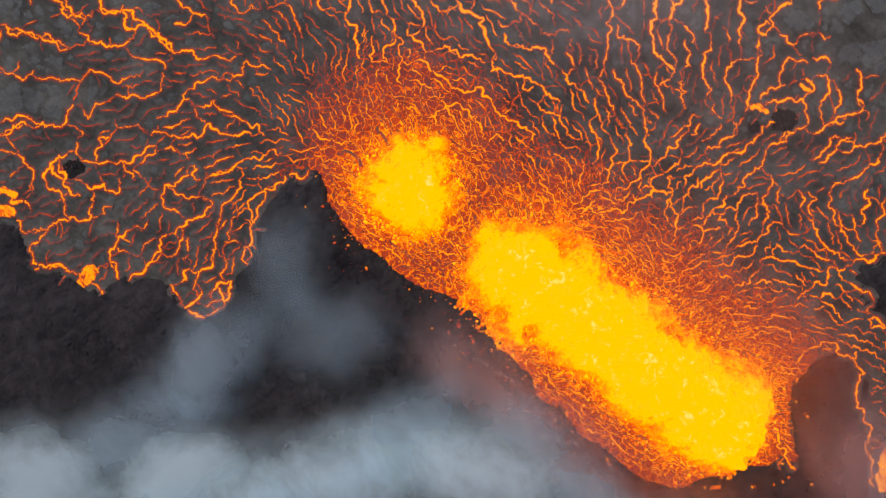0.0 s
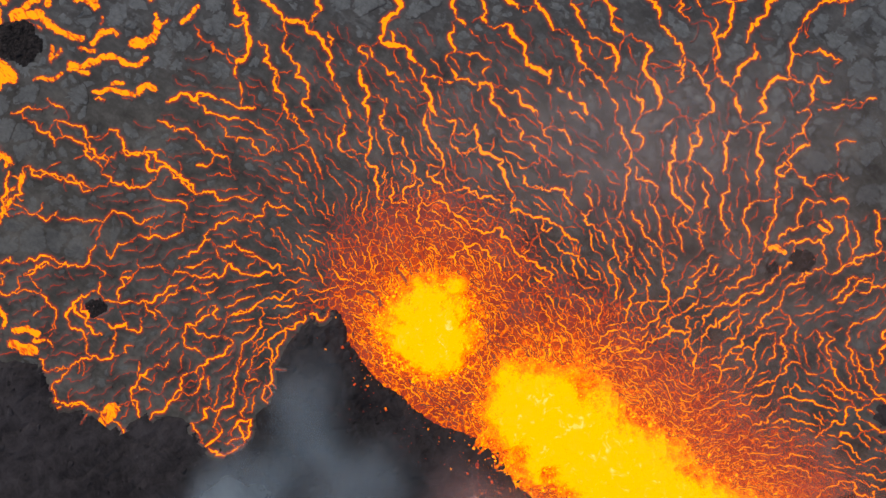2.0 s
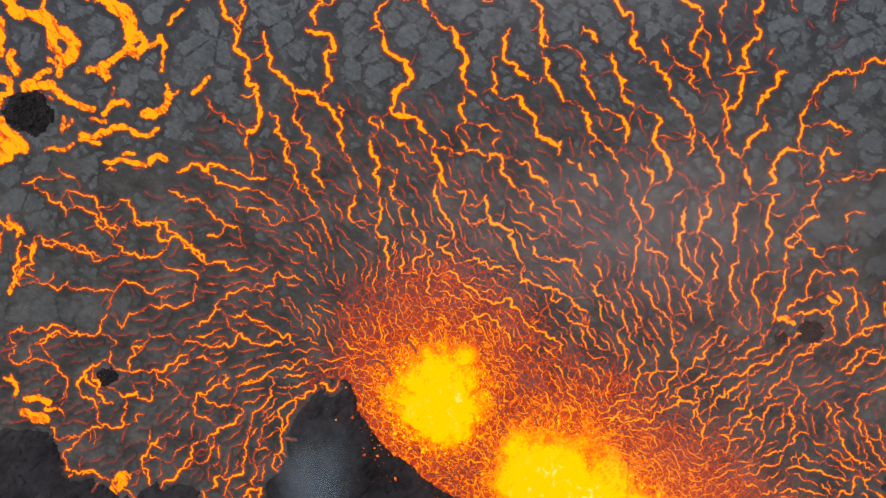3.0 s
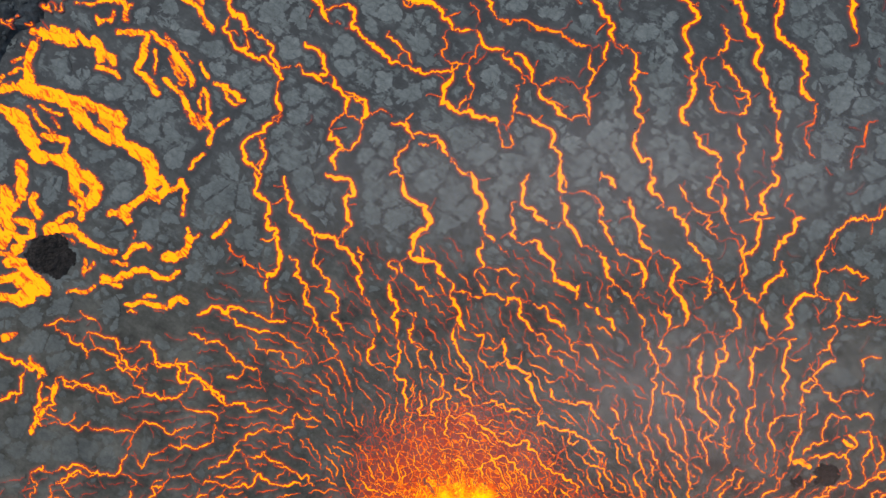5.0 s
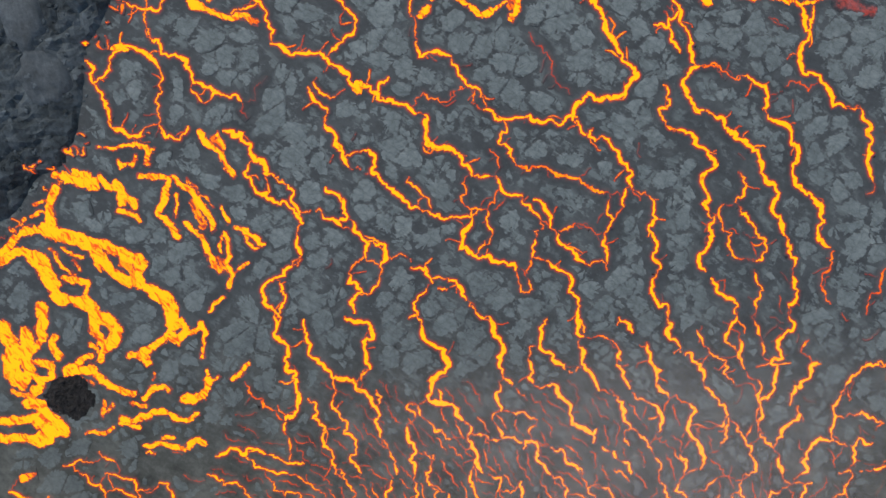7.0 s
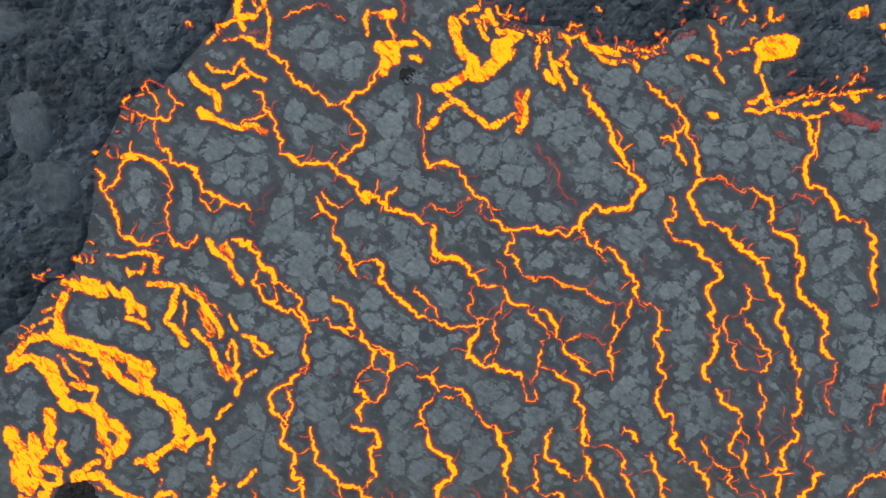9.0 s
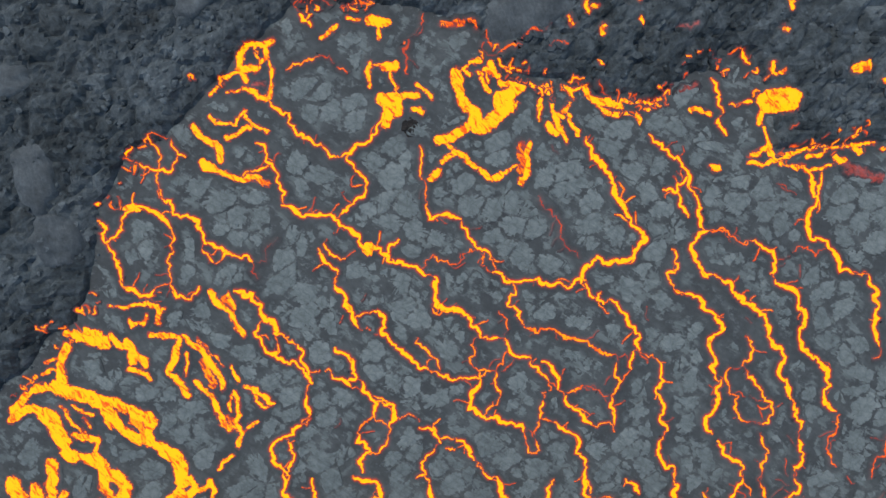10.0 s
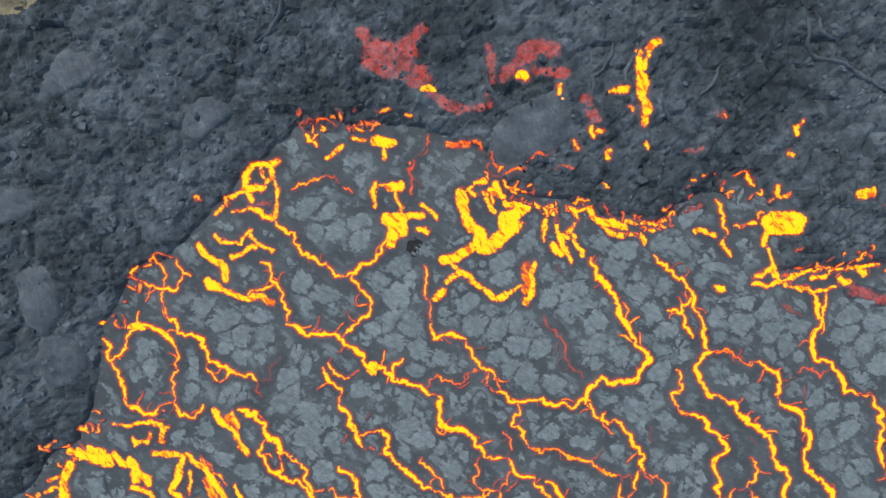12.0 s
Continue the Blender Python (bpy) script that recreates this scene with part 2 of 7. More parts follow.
def make_smoke(name, thick, wisp, scale, tint, shine=0.4):
    """Thin veils of gas: u falls from 1 in the middle of a puff to 0 at its rim."""
    k = Mat(name)
    uv = k.node("ShaderNodeSeparateXYZ")
    k.link(k.node("ShaderNodeUVMap").outputs[0], uv.inputs[0])
    wisps = k.noise(scale, 9, 0.62, (1, 0.7, 1), 40, warp=0.35)
    body = k.math("ADD", uv.outputs[0], k.math("MULTIPLY", k.math("SUBTRACT", wisps, 0.5), wisp))
    alpha = k.math("MULTIPLY", k.span(body, -0.15, 1.05), k.span(uv.outputs[0], 0.0, 0.7, 0.0, thick))
    clear, lit, through_it = k.node("ShaderNodeBsdfTransparent"), k.node("ShaderNodeBsdfDiffuse"), k.node("ShaderNodeBsdfTranslucent")
    lit.inputs[0].default_value = through_it.inputs[0].default_value = (*tint, 1)
    both, veil = k.node("ShaderNodeMixShader"), k.node("ShaderNodeMixShader")
    both.inputs[0].default_value = shine
    k.link(lit.outputs[0], both.inputs[1])
    k.link(through_it.outputs[0], both.inputs[2])
    k.link(alpha, veil.inputs[0])
    k.link(clear.outputs[0], veil.inputs[1])
    k.link(both.outputs[0], veil.inputs[2])
    k.link(veil.outputs[0], k.t.nodes["Material Output"].inputs["Surface"])
    return k.m


M_SMOKE = make_smoke("smoke", 0.95, 1.5, 0.13, (0.66, 0.93, 1.0))
M_WISP = make_smoke("thin_smoke", 0.46, 1.5, 0.15, (0.56, 0.84, 0.97))
M_FAINT = make_smoke("faint_smoke", 0.26, 1.5, 0.15, (0.56, 0.84, 0.97))
# the red light of the lava is put into this gas's tint
M_VEIL = make_smoke("red_tinted_gas", 0.22, 1.6, 0.16, (1.0, 0.56, 0.46), 0.8)
M_HAZE = make_smoke("grey_haze", 0.10, 0.8, 0.06, (0.85, 0.85, 0.84))
M_THIN = make_smoke("thin_grey_haze", 0.09, 0.8, 0.06, (0.85, 0.85, 0.84))
# pink colour stands in for lava glow on the smoke
M_PINK = make_smoke("pink_tinted_smoke", 0.36, 1.8, 0.16, (0.92, 0.7, 0.72), 0.5)
# warm tint imitates fountain light scattered in the haze
M_GAS = make_smoke("pink_tinted_gas", 0.06, 1.0, 0.05, (0.8, 0.6, 0.52))


# ---- helpers for meshes ----
def mesh_of(name, verts, faces, material, uv=None, smooth=False):
    me = bpy.data.meshes.new(name)
    me.from_pydata([tuple(map(float, v)) for v in verts], [], faces)
    me.materials.append(material)
    if uv is not None:
        idx = np.empty(len(me.loops), dtype=np.int32)
        me.loops.foreach_get("vertex_index", idx)
        me.uv_layers.new(name="UVMap").data.foreach_set("uv", np.asarray(uv, dtype=np.float32)[idx].ravel())
    if smooth:
        me.polygons.foreach_set("use_smooth", np.ones(len(me.polygons), dtype=bool))
    me.update()
    return me


def part_of(name, parent, me, label=""):
    ob = new(name, me)
    ob.parent = parent
    return tagged(ob, label=label)


def hashed(i, j, salt):
    h = np.sin(i * 127.1 + j * 311.7 + salt * 74.7) * 43758.5453
    return h - np.floor(h)


def value_noise(x, y, salt=0):
    i, j = np.floor(x), np.floor(y)
    f, g = x - i, y - j
    f, g = f * f * (3 - 2 * f), g * g * (3 - 2 * g)
    a, b = hashed(i, j, salt), hashed(i + 1, j, salt)
    c, d = hashed(i, j + 1, salt), hashed(i + 1, j + 1, salt)
    return (a + (b - a) * f) * (1 - g) + (c + (d - c) * f) * g


def fractal(x, y, salt=0, octaves=4):
    total, amp = 0, 0.5
    for o in range(octaves):
        total = total + amp * value_noise(x * 2 ** o + 17.3 * o, y * 2 ** o - 9.1 * o, salt + o)
        amp *= 0.5
    return total


def blocks(x, y, salt=0):
    """Cell noise: the height of the nearest block and the gap to the next one."""
    i, j = np.floor(x), np.floor(y)
    f1, f2, h = np.full(x.shape, 9.0), np.full(x.shape, 9.0), np.zeros(x.shape)
    for a in (-1, 0, 1):
        for b in (-1, 0, 1):
            px, py = i + a + hashed(i + a, j + b, salt), j + b + hashed(i + a, j + b, salt + 5)
            d = np.hypot(px - x, py - y)
            near = d < f1
            f2 = np.where(near, f1, np.minimum(f2, d))
            h = np.where(near, hashed(i + a, j + b, salt + 9), h)
            f1 = np.where(near, d, f1)
    return h, f2 - f1


def shore_distance(x, y, ring):
    """The distance to a closed outline, positive outside it."""
    best, inside = np.full(x.shape, 1e9), np.zeros(x.shape, dtype=bool)
    for (ax, ay), (bx, by) in zip(ring, ring[1:] + ring[:1]):
        t = np.clip(((x - ax) * (bx - ax) + (y - ay) * (by - ay)) / ((bx - ax) ** 2 + (by - ay) ** 2 + 1e-9), 0, 1)
        best = np.minimum(best, np.hypot(x - ax - t * (bx - ax), y - ay - t * (by - ay)))
        if ay != by:
            inside ^= ((ay > y) != (by > y)) & (x < ax + (y - ay) * (bx - ax) / (by - ay))
    return np.where(inside, -best, best)


# ---- the outline of the lava lake, in metres ----
SHORE_NORTH = [(-67.1, 65), (-64.1, 67.2), (-61.2, 71.4), (-58.3, 73.4), (-56.9, 77.6), (-55.5, 82.2), (-56.2, 86.7), (-53.2, 92.9), (-51.8, 96.7), (-47, 98.7), (-43.3, 102.6), (-38.6, 108.4), (-34.6, 111.9), (-31, 115.8), (-25, 117), (-17.5, 116.5), (-9.9, 115.5), (-5.3, 113.7), (-3.3, 108.9), (1.7, 107.2), (8.1, 107), (12.3, 105.3), (17.6, 105.4), (20.5, 107.3), (24.2, 109.1), (27.1, 112.3), (30.9, 111.9), (33, 106.4), (34.8, 99.6), (39.7, 99.4), (48.5, 100.9), (58.4, 102.7)]
SHORE_SOUTH = [(79.5, -12.1), (67.3, -18.3), (64.5, -27.6), (64, -38.4), (61, -38.4), (60.2, -34.5), (58.5, -27.6), (59.3, -22.2), (58.1, -18.3), (55, -16.8), (51.2, -18.4), (49.1, -23), (49.8, -33), (47.6, -31.4), (41.5, -33.4), (33.9, -36.1), (27.7, -34.2), (21.5, -28.8), (15.3, -23), (11.1, -18.5), (9.2, -16.6), (6.9, -13.1), (3.1, -9.8), (-3, -7.1), (-8.6, -3.4), (-12.4, -0), (-13.7, 4.1), (-15, 6.6), (-18, 6.2), (-20.8, 2.9), (-22.6, -0.4), (-23.4, -4.6), (-25.9, -7.2), (-26.7, -11.8), (-29.7, -12.9), (-32.7, -11.4), (-34.5, -8), (-40.5, -7.7), (-43.5, -9.6), (-47.2, -7.7), (-52.4, -6.2), (-53.8, -1.3), (-59.8, -0.6), (-68.6, 0.8)]
ISLAND = [(63.9, -4.2), (60.8, -4.4), (58.4, -5.5), (57.8, -7.6), (59.1, -11.8), (61.8, -13.1), (65.6, -12.2)]
WEST = [(-78.9, 37), (-79.6, 47.6), (-74.3, 55.2), (-69.8, 60.5)]
LAKE = SHORE_NORTH + [(95, 100), (95, -10)] + SHORE_SOUTH + WEST


def lake_distance(x, y):
    wob = 1.1 * (fractal(x * 0.35, y * 0.35, 3, 4) - 0.47) * 2
    return np.maximum(shore_distance(x, y, LAKE), -shore_distance(x, y, ISLAND)) + wob


# ---- ground: one sheet to the horizon ----
def spread(lo, hi, step, far):
    mid = list(np.arange(lo, hi, step))
    out, s = [], step
    while not out or out[-1] < far:
        s *= 1.25
        out.append((out[-1] if out else 0) + s)
    return np.array([lo - v for v in reversed(out)] + mid + [mid[-1] + v for v in out])


GX, GY = spread(-86, 82, 0.55, 3000), spread(-62, 152, 0.55, 3000)
gx, gy = np.meshgrid(GX, GY)
g_d = lake_distance(gx, gy)
GX0, GY0 = -86.0, -62.0
g_fine = g_d[np.searchsorted(GY, GY0 - 0.01):, np.searchsorted(GX, GX0 - 0.01):]
b1, e1 = blocks(gx / 3.4 + fractal(gx * 0.3, gy * 0.3, 21) * 0.8, gy / 3.4 + fractal(gx * 0.3, gy * 0.3, 22) * 0.8, 1)
b2, e2 = blocks(gx / 1.35, gy / 1.35, 2)
south = np.clip((10 - gy) / 20, 0, 1)
rough = (0.75 * b1 + 0.8 * np.minimum(e1 * 1.6, 0.6) + (0.3 * b2 + 0.3 * np.minimum(e2 * 2, 0.5)) * (1 - 0.55 * south)) * (1 - 0.65 * south)
bank = np.clip(g_d, 0, 60)
rise = 0.25 + 0.10 * np.minimum(bank, 20) + 0.02 * bank + 1.6 * (fractal(gx * 0.04, gy * 0.04, 7, 3) - 0.45) * np.clip(bank / 10, 0, 1)
G_Z = np.where(g_d > 0, rise + rough * np.clip(0.35 + g_d / 3, 0, 1), np.maximum(-1.6, 0.25 + g_d * 0.9 - 0.1))
G_Z = np.where(np.hypot(gx, gy - 50) > 400, np.clip(G_Z, 0, 6), G_Z)


def shore_at(x, y):
    """The distance to the shore at one place, from the sheet's own grid."""
    i, j = int((x - GX0) / 0.55), int((y - GY0) / 0.55)
    return g_fine[min(max(j, 0), g_fine.shape[0] - 1), min(max(i, 0), g_fine.shape[1] - 1)]


def crust_height(x, y):
    return 0.14 * (fractal(x * 0.16, y * 0.16, 31, 2) - 0.375)


def ground_height(x, y):
    i = np.clip(np.searchsorted(GX, x) - 1, 0, len(GX) - 2)
    j = np.clip(np.searchsorted(GY, y) - 1, 0, len(GY) - 2)
    f, g = (x - GX[i]) / (GX[i + 1] - GX[i]), (y - GY[j]) / (GY[j + 1] - GY[j])
    return (G_Z[j, i] * (1 - f) + G_Z[j, i + 1] * f) * (1 - g) + (G_Z[j + 1, i] * (1 - f) + G_Z[j + 1, i + 1] * f) * g


def top_height(x, y):
    """The surface that lies uppermost: crust or ground."""
    x, y = np.asarray(x, float), np.asarray(y, float)
    return np.maximum(crust_height(x, y), ground_height(x, y))


def grid_faces(nx, ny, keep=None):
    base = (np.arange(ny - 1)[:, None] * nx + np.arange(nx - 1)[None]).ravel()
    if keep is not None:
        base = base[keep.ravel()]
    return np.stack([base, base + 1, base + nx + 1, base + nx], 1).tolist()


ground = new("ground", mesh_of("ground", np.stack([gx, gy, G_Z], -1).reshape(-1, 3), grid_faces(len(GX), len(GY)), M_GROUND))
cut = 14 + 10 * (fractal(gx * 0.08, gy * 0.08, 71, 4) - 0.47)
ground.data.materials.append(M_SCORIA)
ground.data.polygons.foreach_set("material_index", ((gy < cut) & (gx < 70))[:-1, :-1].ravel().astype(np.int32))
tagged(ground, "dark grey rubbly old lava field round the lake", "ground", kind="structure")

# ---- the skin of the lake ----
CX, CY = np.arange(-84, 84, 0.5), np.arange(-42, 122, 0.5)
cx, cy = np.meshgrid(CX, CY)
c_d = lake_distance(cx, cy)
crust = new("lava_lake_crust", mesh_of("lava_lake_crust", np.stack([cx, cy, crust_height(cx, cy)], -1).reshape(-1, 3),
                                       grid_faces(len(CX), len(CY), (c_d[:-1, :-1] < 2.5)), M_SKIN, smooth=True))
tagged(crust, "dull dark grey skin of cooling lava on the lake", "lava crust", kind="structure")

# ---- glowing cracks ----
rng = np.random.default_rng(4)
CRACK_POINTS = []


def jagged(points, step, kick):
    """A broken line through the given points, with finer zigzags between them."""
    p = [np.array(q, float) for q in points]
    while True:
        out, grew = [p[0]], False
        for a, b in zip(p, p[1:]):
            d = b - a
            n = np.hypot(*d)
            if n > step:
                m = (a + b) / 2 + np.array([-d[1], d[0]]) * rng.normal(0, kick) + d * rng.uniform(-0.15, 0.15)
                out += [m, b]
                grew = True
            else:
                out.append(b)
        p = out
        if not grew:
            return np.array(p)


def ribbon(line, width, heat, halo=0.38, lift_all=0.0):
    """Verts, faces and uv of a molten vein with low levees along the line."""
    n = len(line)
    t = np.gradient(line, axis=0)
    t /= np.maximum(np.hypot(t[:, 0], t[:, 1]), 1e-6)[:, None]
    nrm = np.stack([-t[:, 1], t[:, 0]], 1)
    w = width * (0.265 if width < 0.9 else 0.56) * np.clip(1 + 0.3 * rng.normal(0, 1, n), 0.35, 2.0)
    slow = 1 + 0.35 * np.sin(np.arange(n) * rng.uniform(0.25, 0.6) + rng.uniform(0, 6.3))
    w = np.convolve(np.pad(w * slow, 1, mode="edge"), [0.25, 0.5, 0.25], "valid")
    ends = np.minimum(np.arange(n), np.arange(n)[::-1]) / max(3.0, min(6.0, n * 0.25))
    taper = np.clip((0.25 if width < 0.9 else 0.6) + ends, 0, 1)
    w = w * taper
    h = np.clip(heat * (0.75 + 0.25 * taper) + np.convolve(rng.normal(0, 0.2, n + 2), [0.3, 0.4, 0.3], "valid") * heat, 0.05, 1.05)
    verts, uv = [], []
    for off, out, lift in ((-1, 1, 0.02), (-1, 0, 0.10), (0, 0, 0.12), (1, 0, 0.10), (1, 1, 0.02)):
        reach = off * (w + out * halo)
        xy = line + nrm * reach[:, None]
        z = np.maximum(top_height(xy[:, 0], xy[:, 1]), top_height(line[:, 0], line[:, 1]) - 0.3) + lift + lift_all
        verts.append(np.column_stack([xy, z]))
        uv.append(np.column_stack([w if off == 0 else np.full(n, -halo * out), h]))
    verts, uv = np.stack(verts, 1).reshape(-1, 3), np.stack(uv, 1).reshape(-1, 2)
    faces = [[i * 5 + j, (i + 1) * 5 + j, (i + 1) * 5 + j + 1, i * 5 + j + 1] for i in range(n - 1) for j in range(4)]
    CRACK_POINTS.extend((q[0], q[1], a) for q, a in zip(line, w))
    return verts, faces, uv


SPURS, SHORT, LINES, STROKES = [], [], [], []


def grow_spurs(line, heat):
    """Notes short side cracks that leave a crack here and there."""
    for i in range(2, len(line) - 2):
        if rng.random() < 0.07:
            d = line[i + 1] - line[i - 1]
            a = math.atan2(d[1], d[0]) + rng.choice((-1, 1)) * rng.uniform(0.5, 1.5)
            spur = [line[i]]
            for _ in range(rng.integers(2, 7)):
                a += rng.normal(0, 0.45)
                spur.append(spur[-1] + 0.42 * np.array([math.cos(a), math.sin(a)]))
            SPURS.append((np.array(spur), rng.uniform(0.10, 0.22), heat * rng.uniform(0.35, 0.8)))


def fissure(width, heat, *points):
    """One glowing crack, or one streak of fresh lava where it is wide."""
    shore, wide = shore_at(*points[0]) > 1.0, width > 0.9
    if not shore and not wide:  # the young crust near the fountains breaks into finer, hotter cracks
        young = min(1.0, max(0.0, (38 - points[0][1]) / 18))
        width, heat = width * (1 - 0.45 * young), min(1.0, heat + 0.12 * young)
    line = jagged(points, 1.1, 0.05) if wide else jagged(points, 0.42, 0.17)
    verts, faces, uv = ribbon(line, width, heat, (0.35 if shore else 0.9) if wide else 0.7, 0.22 if shore else 0.0)
    if not shore:
        grow_spurs(line, heat)
        LINES.append((line, heat))
    if not shore and not wide and np.hypot(*np.diff(np.array(points), axis=0).T).sum() < 3.4:
        SHORT.append((verts, faces, uv))
        return
    name = "lava_tongue" if wide or shore else "lava_crack"
    ob = new(name, mesh_of(name, verts, faces, M_OOZE if shore else M_FLOW if wide else M_LAVA, uv, smooth=True))
    tint = "bright yellow" if heat > 0.88 else "orange" if heat > 0.62 else "dull red"
    if shore:
        tagged(ob, tint + " lava oozing out between dark rubble", "lava", "lava oozing on the bank")
    elif wide:
        tagged(ob, "broad " + tint + " stream of fresh lava through the crust", "lava", "fresh lava streams")
    else:
        tagged(ob, tint + " glowing jagged crack in the grey lava crust", "lava crack", "glowing cracks in the crust")



fissure(0.45, 0.8, (-33.2, 103.5), (-31.6, 101.9), (-29.7, 100.1), (-27.8, 98.6), (-25.5, 97.2), (-23.6, 96.1))
fissure(0.53, 0.9, (-23.6, 96.1), (-22.1, 96.7), (-21, 97.9), (-19.5, 98.5), (-18.8, 100.1), (-18.1, 101.2), (-17.8, 103.1), (-16.7, 104.3))
fissure(0.45, 0.8, (-22.4, 96.5), (-22, 95.4), (-20.8, 94), (-20, 92.1), (-20.2, 91), (-21.5, 90), (-22.9, 89), (-23.7, 88))
fissure(0.30, 0.8, (-46.2, 98), (-45.4, 96.5), (-44, 95.4))
fissure(0.45, 0.9, (-34.9, 97.6), (-33.3, 95.8), (-32.2, 94.3), (-31.3, 92.1), (-30.9, 89.8))
fissure(0.30, 0.9, (-36.3, 93.1), (-34, 94.3), (-32.9, 94.7))
fissure(0.68, 1, (-31.2, 89.5), (-29.3, 88.9), (-26.7, 88.3), (-24, 87.8), (-22.1, 86.7), (-20.6, 85.3), (-19, 84.2), (-17.1, 83.3), (-15.9, 82.4))
fissure(0.45, 1, (-17.1, 83.3), (-16, 84.7), (-15.3, 85.5))
fissure(0.61, 1, (-16.3, 82.9), (-14, 81.9), (-12.1, 81), (-11.6, 80.7))
fissure(0.38, 0.9, (-51.7, 95.2), (-51, 96.7))
fissure(0.45, 1, (-50.2, 94.5), (-48.7, 93.8), (-46, 93.5), (-45.7, 94.2))
fissure(0.23, 0.7, (-48.6, 98.3), (-47.6, 96.1), (-47.9, 93), (-47.5, 91.2))
fissure(0.61, 1, (-47.1, 89.9), (-45.9, 89.7), (-45.5, 87.8), (-43.2, 87.5), (-42.1, 86.1), (-41.2, 84.2), (-39, 83.7), (-36.7, 82.5), (-34.8, 81.8))
fissure(0.23, 0.3, (-34.8, 81.8), (-34.7, 80.3), (-33.9, 79.5))
fissure(0.23, 0.2, (-34.8, 81.8), (-33.1, 83.7), (-31.5, 85.3))
fissure(0.38, 0.9, (-41.6, 83.4), (-40.8, 82.7), (-40, 81.6))
fissure(0.38, 0.9, (-37.8, 83.2), (-38.9, 82))
fissure(0.61, 1, (-52.2, 86.5), (-51.5, 88), (-50.4, 88.8), (-48.9, 88.5), (-47.4, 87.8), (-46.2, 86.7), (-45.6, 85.9))
fissure(0.53, 1, (-55.6, 86.7), (-54.8, 84.5), (-54.4, 83.8), (-52.9, 84.9), (-52.2, 86.5))
fissure(0.53, 1, (-54.4, 83.8), (-53.2, 82.3), (-52.8, 80.8), (-52, 78.9))
fissure(0.30, 0.7, (-45.7, 85.9), (-45.6, 84.1), (-45.9, 82.2), (-46, 80.3), (-45.7, 78.4))
fissure(0.53, 1, (-52, 77.8), (-50.5, 77.5), (-48.2, 76.8))
fissure(0.45, 1, (-45.7, 78.4), (-44.8, 76.9), (-42.9, 76.6), (-42.2, 77.4), (-41.8, 78.5))
fissure(0.53, 0.9, (-26.2, 84), (-25.4, 82.6), (-24.2, 81.4), (-23.4, 81), (-23.4, 80.4))
fissure(0.30, 0.8, (-25.4, 84.7), (-24.6, 83.6), (-23.9, 82.9), (-22.4, 82.7))
fissure(0.30, 0.8, (-13.1, 98), (-12.6, 95.7), (-12.5, 93.5))
fissure(0.68, 0.8, (-11.7, 90.3), (-11.4, 88.2), (-10.1, 88.9), (-8.2, 88.7), (-7.1, 88.4))
fissure(0.53, 0.9, (-7.1, 88), (-5.9, 85.8), (-4.3, 84.3), (-2.8, 83.1))
fissure(0.30, 0.6, (-6.2, 83.9), (-5.1, 84.5))
fissure(0.30, 0.6, (-11.1, 83), (-8.8, 82.8), (-7.6, 82.3))
fissure(0.23, 0.5, (-12.2, 93.5), (-11.8, 90.5))
fissure(0.53, 0.9, (-2.8, 81.4), (-1.1, 80.3), (0.4, 80.2), (2.2, 80.5), (4.9, 79.9), (7.9, 79.8), (9.8, 80.7))
fissure(0.83, 1, (9.1, 80.2), (9.4, 82.1), (10.5, 83.2), (13.1, 83.3), (15, 83.5), (16.1, 83.9), (16.4, 85), (17.5, 86.2), (16.7, 87.7), (15.5, 89.2), (14.7, 90.3), (13.9, 91.4), (13.1, 93.2), (12.3, 95.1), (11.1, 96.6), (9.9, 98), (9.1, 99.9))
fissure(0.38, 1, (15.7, 83.1), (16.1, 85))
fissure(0.30, 0.6, (13.5, 91.7), (14.2, 93.3), (13.5, 94))
fissure(0.53, 1, (9.6, 80.3), (10.2, 79.2), (11, 78.4))
fissure(0.53, 0.95, (17.4, 100.5), (18.9, 99.1), (20.5, 97.6), (22, 96.3), (23.1, 95.1), (23.9, 92.5), (24.4, 90.2), (25.4, 87.8))
fissure(0.53, 1, (23.1, 95.1), (21.4, 92.8), (19.5, 93.1))
fissure(0.45, 0.9, (21.4, 92.8), (21.9, 91.3), (23.1, 89.4))
fissure(0.76, 1, (25.8, 87.8), (24.3, 86.8), (23.6, 85.3), (24.8, 83.4), (26.6, 82))
fissure(0.38, 0.5, (26.1, 87.9), (28.8, 87.3))
fissure(0.61, 0.9, (31.5, 86.7), (32.6, 86.3), (34.6, 85.3), (35, 83.8), (34.3, 82.2))
fissure(0.45, 0.7, (21, 85.2), (21.8, 84.1), (22, 82.6), (21.1, 81), (21.5, 79.9))
fissure(0.76, 1, (39, 96), (39.5, 94.1), (40.3, 92.7), (39.3, 90.7), (39, 88.8), (39.8, 87), (42.1, 85.9), (43.3, 84.8), (43.7, 82.9), (45.6, 82.6))
fissure(0.45, 1, (40.7, 96.1), (40.3, 94.2), (40.3, 92.7))
fissure(0.76, 0.9, (47.5, 82.7), (48.4, 79.7), (49.1, 76.7), (49.4, 72.9))
fissure(0.30, 0.6, (49.7, 72.5), (48.4, 71.3))
fissure(0.68, 1, (46.1, 107.9), (47.1, 107.4))
fissure(0.83, 1, (47.7, 107), (48.4, 106.3))
fissure(0.45, 1, (-29.4, 115.1), (-29, 114), (-27.9, 113.1))
fissure(0.38, 0.6, (-26.6, 109.6), (-28.8, 108.4), (-31.1, 107.5))
fissure(0.38, 0.4, (-30.2, 116), (-28, 116.3), (-25, 116))
